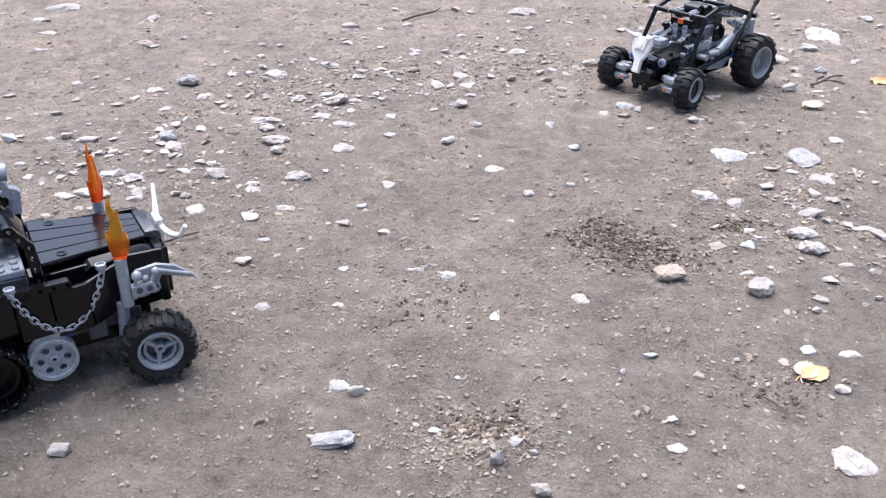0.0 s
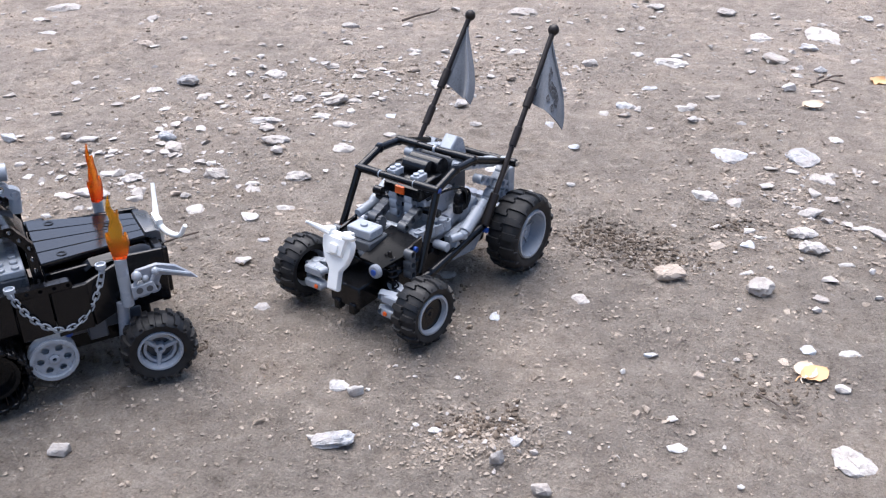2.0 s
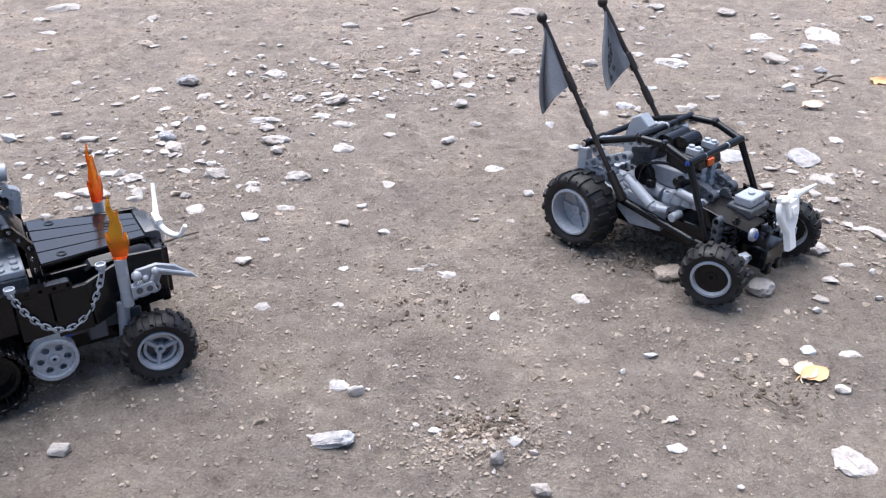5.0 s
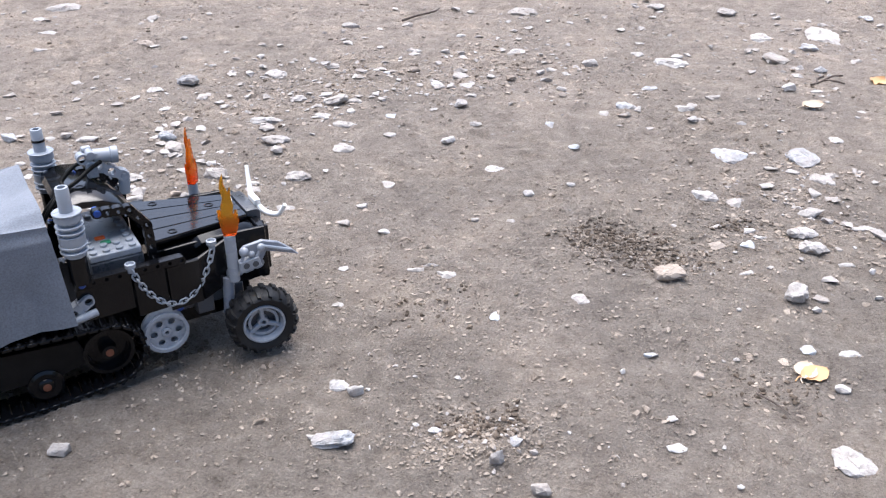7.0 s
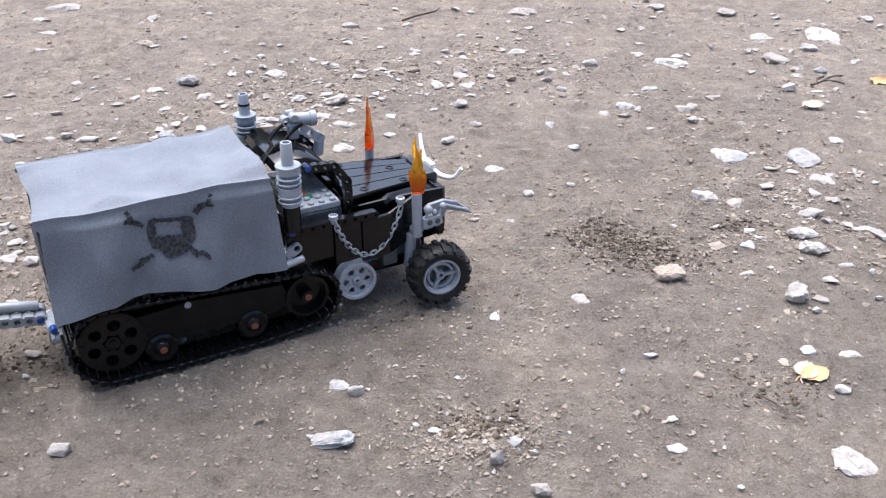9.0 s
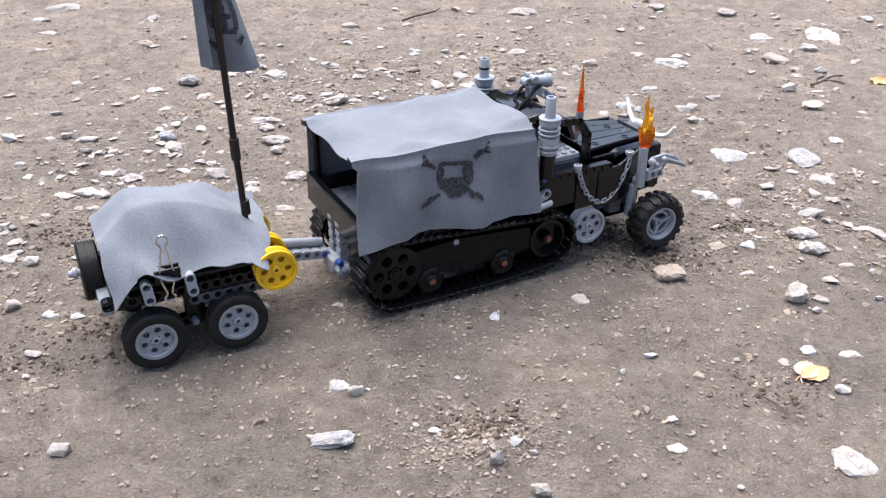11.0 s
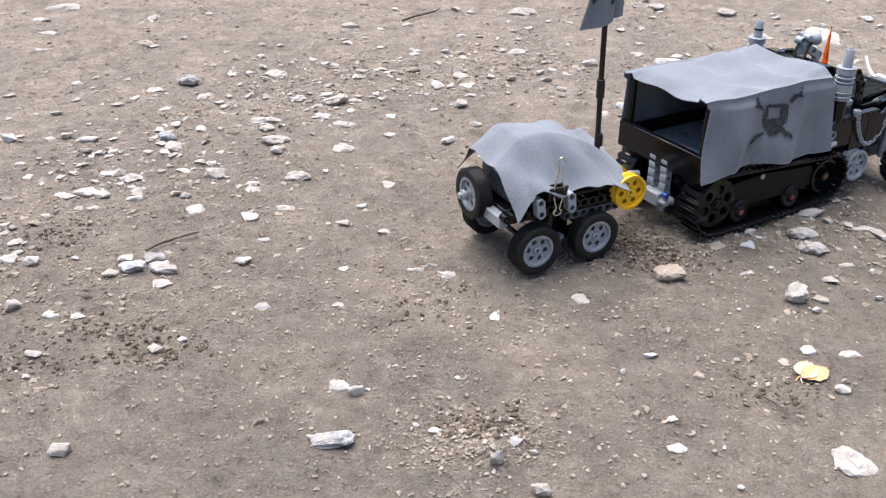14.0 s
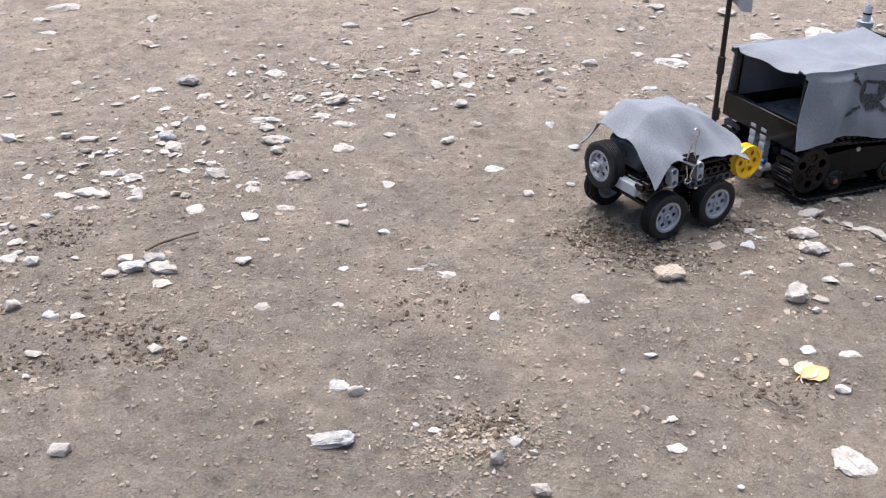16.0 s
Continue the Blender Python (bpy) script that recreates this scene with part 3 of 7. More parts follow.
stone(-0.180, 1.076, 0.0258, 0.0155, 0.0057, DUSTY, sunk=0.66, label="flat pale stone bedded level in the dirt")
stone(-0.109, 1.062, 0.0255, 0.0130, 0.0056, DUSTY, sunk=0.66, label="flat pale stone bedded level in the dirt")
stone(-0.142, 1.017, 0.0175, 0.0182, 0.0040, DUSTY, sunk=0.66, label="flat pale stone bedded level in the dirt")
stone(-0.109, 1.024, 0.0113, 0.0164, 0.0040, DUSTY, sunk=0.66, label="flat pale stone bedded level in the dirt")
stone(-0.062, 1.015, 0.0126, 0.0161, 0.0040, SLATE, sunk=0.68, label="bluish grey angular stone on the dirt")
stone(-0.112, 0.985, 0.0287, 0.0191, 0.0063, DUSTY, sunk=0.66, label="flat pale stone bedded level in the dirt")
stone(-0.059, 0.954, 0.0160, 0.0145, 0.0040, DUSTY, sunk=0.66, label="flat pale stone bedded level in the dirt")
stone(0.021, 1.045, 0.0172, 0.0140, 0.0092, sunk=0.16)
stone(0.038, 0.979, 0.0136, 0.0115, 0.0056, sunk=0.16)
stone(0.006, 0.932, 0.0170, 0.0130, 0.0054, sunk=0.16)
stone(-0.106, 0.908, 0.0229, 0.0234, 0.0050, DUSTY, sunk=0.66, label="flat pale stone bedded level in the dirt")
stone(-0.146, 0.834, 0.0250, 0.0160, 0.0080, sunk=0.16)
stone(-0.188, 0.817, 0.0141, 0.0115, 0.0046, sunk=0.16)
stone(-0.184, 0.801, 0.0150, 0.0126, 0.0048, sunk=0.16)
stone(-0.177, 0.747, 0.0186, 0.0153, 0.0059, sunk=0.16)
stone(-0.147, 0.766, 0.0179, 0.0102, 0.0040, DUSTY, sunk=0.66, label="flat pale stone bedded level in the dirt")
stone(-0.055, 0.816, 0.0152, 0.0183, 0.0040, DUSTY, sunk=0.66, label="flat pale stone bedded level in the dirt")
stone(-0.076, 0.767, 0.0123, 0.0091, 0.0039, sunk=0.16)
stone(-0.089, 0.732, 0.0108, 0.0084, 0.0048, sunk=0.16)
stone(-0.052, 0.719, 0.0117, 0.0076, 0.0037, sunk=0.16)
stone(-0.167, 0.663, 0.0149, 0.0121, 0.0048, sunk=0.16)
stone(-0.082, 0.653, 0.0089, 0.0066, 0.0028, sunk=0.16)
stone(-0.157, 0.704, 0.0136, 0.0089, 0.0040, SLATE, sunk=0.68, label="bluish grey angular stone on the dirt")
stone(-0.139, 0.593, 0.0128, 0.0146, 0.0040, SLATE, sunk=0.68, label="bluish grey angular stone on the dirt")
stone(-0.080, 0.595, 0.0138, 0.0069, 0.0040, DUSTY, sunk=0.66, label="flat pale stone bedded level in the dirt")
stone(-0.023, 0.651, 0.0158, 0.0059, 0.0040, DUSTY, sunk=0.66, label="flat pale stone bedded level in the dirt")
stone(0.003, 0.642, 0.0194, 0.0155, 0.0043, DUSTY, sunk=0.66, label="flat pale stone bedded level in the dirt")
stone(-0.011, 0.658, 0.0149, 0.0050, 0.0040, DUSTY, sunk=0.66, label="flat pale stone bedded level in the dirt")
stone(0.052, 0.862, 0.0220, 0.0216, 0.0048, DUSTY, sunk=0.66, label="flat pale stone bedded level in the dirt")
stone(0.029, 0.739, 0.0076, 0.0051, 0.0038, sunk=0.16)
stone(0.062, 0.739, 0.0108, 0.0096, 0.0040, DUSTY, sunk=0.66, label="flat pale stone bedded level in the dirt")
stone(0.082, 0.792, 0.0115, 0.0071, 0.0059, sunk=0.16)
stone(0.039, 0.580, 0.0088, 0.0190, 0.0040, SLATE, sunk=0.68, label="bluish grey angular stone on the dirt")
stone(0.126, 0.817, 0.0094, 0.0077, 0.0041, sunk=0.16)
stone(0.358, 1.532, 0.0298, 0.0368, 0.0066, DUSTY, sunk=0.66, label="flat pale stone bedded level in the dirt")
stone(0.463, 1.487, 0.0330, 0.0280, 0.0106, sunk=0.16)
stone(0.314, 1.214, 0.0486, 0.0355, 0.0107, DUSTY, sunk=0.66, label="flat pale stone bedded level in the dirt")
stone(0.275, 1.261, 0.0185, 0.0233, 0.0041, DUSTY, sunk=0.66, label="flat pale stone bedded level in the dirt")
stone(0.329, 1.253, 0.0151, 0.0173, 0.0040, DUSTY, sunk=0.66, label="flat pale stone bedded level in the dirt")
stone(0.201, 1.212, 0.0228, 0.0142, 0.0112, sunk=0.16)
stone(0.477, 1.349, 0.0355, 0.0458, 0.0078, DUSTY, sunk=0.66, label="flat pale stone bedded level in the dirt")
stone(0.569, 1.355, 0.0492, 0.0858, 0.0108, DUSTY, sunk=0.66, label="flat pale stone bedded level in the dirt")
stone(0.528, 1.290, 0.0258, 0.0206, 0.0090, SLATE, sunk=0.16, label="bluish grey angular stone on the dirt")
stone(0.462, 1.237, 0.0361, 0.0479, 0.0079, DUSTY, sunk=0.66, label="flat pale stone bedded level in the dirt")
stone(0.449, 1.284, 0.0154, 0.0180, 0.0040, DUSTY, sunk=0.66, label="flat pale stone bedded level in the dirt")
stone(0.475, 1.195, 0.0145, 0.0159, 0.0040, DUSTY, sunk=0.66, label="flat pale stone bedded level in the dirt")
stone(0.469, 1.165, 0.0158, 0.0153, 0.0040, DUSTY, sunk=0.66, label="flat pale stone bedded level in the dirt")
stone(0.504, 1.178, 0.0175, 0.0123, 0.0081, SLATE, sunk=0.16, label="bluish grey angular stone on the dirt")
stone(0.436, 1.104, 0.0181, 0.0115, 0.0106, sunk=0.16)
stone(0.471, 1.098, 0.0165, 0.0115, 0.0040, DUSTY, sunk=0.66, label="flat pale stone bedded level in the dirt")
stone(0.261, 1.112, 0.0197, 0.0188, 0.0043, SLATE, sunk=0.68, label="bluish grey angular stone on the dirt")
stone(0.149, 1.107, 0.0136, 0.0092, 0.0044, sunk=0.16)
stone(0.148, 1.077, 0.0103, 0.0082, 0.0060, TAN, sunk=0.16, label="tan weathered stone on the dirt")
stone(0.220, 1.043, 0.0243, 0.0232, 0.0053, SLATE, sunk=0.68, label="bluish grey angular stone on the dirt")
stone(0.190, 1.023, 0.0141, 0.0184, 0.0040, DUSTY, sunk=0.66, label="flat pale stone bedded level in the dirt")
stone(0.333, 1.074, 0.0191, 0.0155, 0.0042, DUSTY, sunk=0.66, label="flat pale stone bedded level in the dirt")
stone(0.290, 1.037, 0.0257, 0.0188, 0.0056, DUSTY, sunk=0.66, label="flat pale stone bedded level in the dirt")
stone(0.293, 0.995, 0.0248, 0.0136, 0.0055, DUSTY, sunk=0.66, label="flat pale stone bedded level in the dirt")
stone(0.123, 0.985, 0.0109, 0.0249, 0.0040, SLATE, sunk=0.68, label="bluish grey angular stone on the dirt")
stone(0.142, 0.918, 0.0129, 0.0136, 0.0040, SLATE, sunk=0.68, label="bluish grey angular stone on the dirt")
stone(0.434, 0.937, 0.0171, 0.0140, 0.0055, sunk=0.16)
stone(0.572, 1.227, 0.0165, 0.0139, 0.0040, DUSTY, sunk=0.66, label="flat pale stone bedded level in the dirt")
stone(0.678, 1.454, 0.0228, 0.0336, 0.0050, SLATE, sunk=0.68, label="bluish grey angular stone on the dirt")
stone(0.534, 1.457, 0.0173, 0.0105, 0.0064, sunk=0.16)
stone(0.303, 0.893, 0.0436, 0.0457, 0.0096, SLATE, sunk=0.68, label="bluish grey angular stone on the dirt")
stone(0.378, 0.881, 0.0308, 0.0447, 0.0068, SLATE, sunk=0.68, label="bluish grey angular stone on the dirt")
stone(0.252, 0.789, 0.0249, 0.0294, 0.0055, DUSTY, sunk=0.66, label="flat pale stone bedded level in the dirt")
stone(0.277, 0.778, 0.0158, 0.0170, 0.0040, DUSTY, sunk=0.66, label="flat pale stone bedded level in the dirt")
stone(0.274, 0.720, 0.0117, 0.0088, 0.0045, sunk=0.16)
stone(0.263, 0.693, 0.0134, 0.0141, 0.0040, SLATE, sunk=0.68, label="bluish grey angular stone on the dirt")
stone(0.339, 0.751, 0.0219, 0.0134, 0.0077, sunk=0.16)
stone(0.317, 0.712, 0.0252, 0.0196, 0.0080, sunk=0.16)
stone(0.317, 0.683, 0.0274, 0.0187, 0.0088, sunk=0.16)
stone(0.376, 0.830, 0.0248, 0.0275, 0.0055, DUSTY, sunk=0.66, label="flat pale stone bedded level in the dirt")
stone(0.235, 0.691, 0.0205, 0.0141, 0.0045, TAN, sunk=0.68, label="tan weathered stone on the dirt")
stone(0.182, 0.636, 0.0250, 0.0200, 0.0080, TAN, sunk=0.16, label="tan weathered stone on the dirt")
stone(0.107, 0.603, 0.0157, 0.0212, 0.0040, DUSTY, sunk=0.66, label="flat pale stone bedded level in the dirt")
stone(0.249, 0.646, 0.0147, 0.0088, 0.0040, DUSTY, sunk=0.66, label="flat pale stone bedded level in the dirt")
stone(0.375, 0.723, 0.0192, 0.0081, 0.0042, DUSTY, sunk=0.66, label="flat pale stone bedded level in the dirt")
stone(0.350, 0.642, 0.0068, 0.0058, 0.0060, sunk=0.16)
stone(0.340, 0.603, 0.0074, 0.0054, 0.0047, sunk=0.16)
stone(0.260, 0.534, 0.0119, 0.0101, 0.0038, SLATE, sunk=0.16, label="bluish grey angular stone on the dirt")
stone(0.289, 0.530, 0.0169, 0.0087, 0.0040, DUSTY, sunk=0.66, label="flat pale stone bedded level in the dirt")
stone(0.266, 0.487, 0.0119, 0.0081, 0.0048, sunk=0.16)
stone(0.247, 0.419, 0.0233, 0.0273, 0.0051, sunk=0.68, label="flat pale stone bedded level in the dirt")
stone(0.143, 0.429, 0.0123, 0.0092, 0.0040, DUSTY, sunk=0.66, label="flat pale stone bedded level in the dirt")
stone(0.147, 0.527, 0.0101, 0.0065, 0.0040, SLATE, sunk=0.68, label="bluish grey angular stone on the dirt")
stone(0.123, 0.506, 0.0041, 0.0025, 0.0044, sunk=0.16)
stone(0.145, 0.455, 0.0076, 0.0056, 0.0024, sunk=0.16)
stone(-0.070, 0.492, 0.0128, 0.0078, 0.0079, sunk=0.16)
stone(-0.058, 0.485, 0.0119, 0.0077, 0.0078, sunk=0.16)
stone(-0.067, 0.436, 0.0292, 0.0137, 0.0094, SLATE, sunk=0.16, label="bluish grey angular stone on the dirt")
stone(-0.082, 0.440, 0.0059, 0.0045, 0.0036, sunk=0.16)
stone(-0.005, 0.444, 0.0089, 0.0057, 0.0047, sunk=0.16)
stone(0.032, 0.415, 0.0092, 0.0056, 0.0115, sunk=0.16)
stone(0.045, 0.433, 0.0088, 0.0110, 0.0040, SLATE, sunk=0.68, label="bluish grey angular stone on the dirt")
stone(0.056, 0.390, 0.0109, 0.0089, 0.0078, sunk=0.16)
stone(0.055, 0.425, 0.0051, 0.0034, 0.0050, sunk=0.16)
stone(0.172, 0.395, 0.0048, 0.0040, 0.0029, sunk=0.16)
stone(0.175, 0.505, 0.0081, 0.0102, 0.0040, TAN, sunk=0.68, label="tan weathered stone on the dirt")
stone(0.226, 0.587, 0.0046, 0.0038, 0.0023, sunk=0.16)
stone(0.285, 0.585, 0.0073, 0.0050, 0.0047, sunk=0.16)
stone(0.206, 0.522, 0.0050, 0.0036, 0.0029, sunk=0.16)
stone(-0.033, 0.516, 0.0042, 0.0030, 0.0022, sunk=0.16)
stone(-0.019, 0.503, 0.0037, 0.0028, 0.0018, sunk=0.16)
stone(0.010, 0.503, 0.0049, 0.0037, 0.0018, sunk=0.16)
stone(-0.050, 0.487, 0.0036, 0.0027, 0.0018, sunk=0.16)
stone(-0.017, 0.452, 0.0045, 0.0034, 0.0020, sunk=0.16)
stone(0.208, 0.728, 0.0054, 0.0045, 0.0017, sunk=0.16)
stone(0.272, 0.656, 0.0059, 0.0043, 0.0025, sunk=0.16)
stone(0.335, 0.657, 0.0129, 0.0070, 0.0040, DUSTY, sunk=0.66, label="flat pale stone bedded level in the dirt")
stone(0.278, 0.707, 0.0084, 0.0059, 0.0027, sunk=0.16)
nudged_stone = stone(0.250, 0.612, 0.0215, 0.016, 0.0125, sunk=0.1, label="pale grey loose stone that a wheel nudges")


# ---- grit and crumbs, too many to count ----
def scatter(name, count, mat, label, sizes, spots, seed, flat=(0.45, 0.9), sunk=0.25, grain=False):
    rng = random.Random(seed)
    shapes = []
    for _ in range(8):
        bm = bmesh.new()
        for _ in range(11 if grain else 9):
            v = Vector((rng.gauss(0, 1), rng.gauss(0, 1), rng.gauss(0, 1))).normalized() * (rng.uniform(0.34, 0.56) if grain else rng.uniform(0.38, 0.55))
            bm.verts.new(v)
        got = bmesh.ops.convex_hull(bm, input=bm.verts)
        bmesh.ops.delete(bm, geom=[v for v in got["geom_interior"] if isinstance(v, bmesh.types.BMVert)], context="VERTS")
        bm.verts.index_update()
        shapes.append(([v.co.copy() for v in bm.verts], [[v.index for v in f.verts] for f in bm.faces]))
        bm.free()
    verts, polys = [], []
    total = sum(s[-1] for s in spots)
    for _ in range(count):
        pick = rng.uniform(0, total)
        for cx, cy, rx, ry, share in spots:
            pick -= share
            if pick <= 0:
                break
        if rx > 0.5:
            x, y = cx + rng.uniform(-rx, rx), cy + rng.uniform(-ry, ry)
            if noise.noise((x * 6, y * 6, 3.3)) * 1.5 + noise.noise((x * 21, y * 21, 5.0)) + rng.uniform(-0.8, 0.45) < 0:
                continue
        else:
            x, y = rng.gauss(cx, rx), rng.gauss(cy, ry)
        s = sizes[0] + (sizes[1] - sizes[0]) * rng.random() ** (5 if grain else 3)
        shape, tris = shapes[rng.randrange(8)]
        turn = Matrix.Rotation(rng.uniform(0, 6.28), 3, "Z") @ Matrix.Diagonal((s, s * rng.uniform(0.6, 1), s * rng.uniform(*flat)))
        base, n = Vector((x, y, height(x, y) + s * sunk)), len(verts)
        verts += [base + turn @ v for v in shape]
        polys += [[n + i for i in p] for p in tris]
    me = bpy.data.meshes.new(name)
    me.from_pydata(verts, [], polys)
    me.materials.append(mat)
    return tagged(new(name, me), label, "gravel", kind="stuff")


EVERYWHERE = (0.0, 1.0, 0.95, 0.66, 1.0)
scatter("soil_crumbs", 52000, CRUMB, "small crumbs of dry dirt strewn over the ground", (0.0007, 0.0052), [EVERYWHERE, (0.16, 0.69, 0.035, 0.02, 0.07), (0.02, 0.44, 0.03, 0.018, 0.06), (0.0, 0.60, 0.22, 0.14, 0.55), (0.27, 0.75, 0.08, 0.05, 0.1), (-0.35, 0.75, 0.1, 0.07, 0.1)], 11, (0.45, 0.9), 0.1, True)
scatter("fine_crumbs", 46000, CRUMB, "fine crumbs of dry dirt close by", (0.0005, 0.0030), [(0.0, 0.62, 0.51, 0.27, 1.0), (0.022, 0.440, 0.026, 0.014, 0.035), (0.17, 0.68, 0.035, 0.02, 0.03), (-0.01, 0.50, 0.03, 0.03, 0.02)], 15, (0.45, 0.9), 0.1, True)
scatter("dirt_lumps", 21000, CRUMB, "lumps of dry dirt bedded in the ground", (0.0022, 0.0105), [(0.0, 1.05, 0.95, 0.60, 1.0), (-0.2, 1.08, 0.12, 0.08, 0.06), (0.32, 0.80, 0.09, 0.09, 0.07), (-0.36, 0.62, 0.09, 0.10, 0.06), (0.02, 1.2, 0.15, 0.08, 0.08)], 16, (0.35, 0.7), 0.04, True)
scatter("dark_clods", 3000, CLOD, "damp clods scattered over the far dirt", (0.002, 0.010), [(0.0, 1.10, 0.9, 0.55, 1.0), (-0.33, 0.60, 0.07, 0.07, 0.05), (0.05, 1.18, 0.16, 0.05, 0.10), (0.30, 0.86, 0.06, 0.05, 0.05), (-0.25, 1.02, 0.12, 0.07, 0.08)], 17, (0.3, 0.6), 0.03, True)
scatter("clods", 4200, CLOD, "damp brown clods of scraped dirt", (0.0007, 0.0068), [(0.150, 0.700, 0.022, 0.014, 0.3), (0.185, 0.668, 0.024, 0.012, 0.25), (0.135, 0.722, 0.012, 0.010, 0.1), (0.262, 0.730, 0.014, 0.005, 0.08), (0.026, 0.452, 0.015, 0.008, 0.14), (-0.205, 0.535, 0.016, 0.012, 0.12), (-0.30, 0.52, 0.03, 0.012, 0.08), (-0.25, 0.56, 0.02, 0.012, 0.06), (-0.34, 0.715, 0.02, 0.015, 0.08), (0.0, 0.60, 0.03, 0.02, 0.05), (0.215, 0.49, 0.02, 0.012, 0.05)], 14, (0.45, 0.9), 0.12, True)
scatter("grit", 3600, GRIT, "pale limestone grit strewn over the dirt", (0.0018, 0.0065), [EVERYWHERE, (0.02, 0.437, 0.028, 0.012, 0.04), (0.19, 0.655, 0.03, 0.012, 0.03), (-0.32, 0.85, 0.09, 0.06, 0.15), (-0.05, 1.16, 0.14, 0.05, 0.14), (-0.2, 1.1, 0.12, 0.06, 0.12), (0.34, 0.75, 0.06, 0.05, 0.06), (-0.40, 0.72, 0.05, 0.04, 0.06)], 12, (0.3, 0.7), 0.12)
scatter("stone_chips", 1250, GRIT, "flat limestone chips strewn over the far dirt", (0.005, 0.021), [(0.0, 1.32, 0.9, 0.36, 0.8), (-0.32, 0.88, 0.09, 0.06, 0.22), (-0.05, 1.16, 0.16, 0.06, 0.3), (-0.22, 1.08, 0.13, 0.07, 0.25), (0.05, 1.25, 0.16, 0.07, 0.15), (0.5, 1.3, 0.12, 0.1, 0.15), (0.36, 0.80, 0.06, 0.07, 0.09), (-0.42, 0.72, 0.04, 0.04, 0.07), (0.15, 1.47, 0.1, 0.05, 0.1)], 13, (0.2, 0.5), 0.08)


# ---- dry leaves and a twig ----
def leaf(x, y, long, wide, mat, turn, label, curl=0.0016):
    bm = bmesh.new()
    rng = random.Random(int(abs(x) * 9999))
    rows, verts, polys = 9, [], []
    for i in range(rows):
        u = i / (rows - 1)
        w = wide * 0.5 * (math.sin(math.pi * min(1, u * 0.93 + 0.05)) ** 0.7) * rng.uniform(0.86, 1.08)
        for j in (-1, -0.5, 0, 0.5, 1):
            verts.append(((u - 0.5) * long, w * j, curl * (j * j * 0.8 + (u - 0.5) ** 2 * 1.5) + rng.uniform(0, 0.0006)))
    for i in range(rows - 1):
        for j in range(4):
            polys.append([i * 5 + j, i * 5 + j + 1, i * 5 + j + 6, i * 5 + j + 5])
    faces(bm, verts, polys)
    bmesh.ops.solidify(bm, geom=bm.faces[:], thickness=0.0004)
    ob = part("leaf", bm, mat, None, label)
    ob.matrix_basis = pose(x, y, height(x, y) + 0.0022, 4, -3, turn)
    bm = bmesh.new()
    hose(bm, smooth_path([(-long * 0.48, 0, 0.002), (-long * 0.62, 0.001, 0.001), (-long * 0.8, -0.001, 0.0005)], 4), 0.0005, 6)
    part("stalk", bm, mat, ob)
    return tagged(ob, category="leaf", group="dry fallen leaves")


leaf(0.249, 0.508, 0.019, 0.017, LEAF_TAN, 60, "pale tan dry leaf lying on the dirt")
leaf(0.254, 0.504, 0.021, 0.016, LEAF_YELLOW, 20, "yellow dry leaf lying on the dirt")
leaf(0.443, 1.038, 0.026, 0.022, LEAF_TAN, 10, "curled tan dry leaf on the dirt", 0.004)
leaf(0.565, 1.135, 0.026, 0.026, LEAF_YELLOW, 40, "yellow dry leaf curled on the dirt", 0.005)
bm = bmesh.new()
hose(bm, smooth_path([(-0.252, 0.676, 0.002), (-0.243, 0.689, 0.002), (-0.230, 0.700, 0.002), (-0.215, 0.710, 0.002)], 5), 0.0013, 6, 0.6)
tagged(part("twig", bm, TWIG, None, "thin dark bent twig on the dirt"), category="twig")
bm = bmesh.new()
hose(bm, smooth_path([(-0.064, 1.432, 0.003), (-0.044, 1.460, 0.003), (-0.015, 1.489, 0.003), (-0.006, 1.511, 0.003)], 5), 0.002, 6, 0.6)
tagged(part("twig", bm, TWIG, None, "short dark twig on the dirt"), category="twig")
bm = bmesh.new()
hose(bm, smooth_path([(0.207, 0.482, 0.0005), (0.213, 0.475, 0.0005), (0.218, 0.468, 0.0005), (0.222, 0.460, 0.0005)], 5), 0.0008, 6, 0.6)
tagged(part("twig", bm, TWIG, None, "thin root end in the dirt"), category="twig")
for pts in (((0.474, 1.128), (0.488, 1.142), (0.513, 1.160), (0.529, 1.166)), ((0.497, 1.146), (0.509, 1.136), (0.517, 1.128)), ((0.487, 1.140), (0.492, 1.156), (0.503, 1.163))):
    bm = bmesh.new()
    hose(bm, smooth_path([(x, y, height(x, y) + 0.002) for x, y in pts], 5), 0.0017, 6, 0.6)
    tagged(part("twig", bm, TWIG, None, "short dark broken twig on the far dirt"), category="twig")


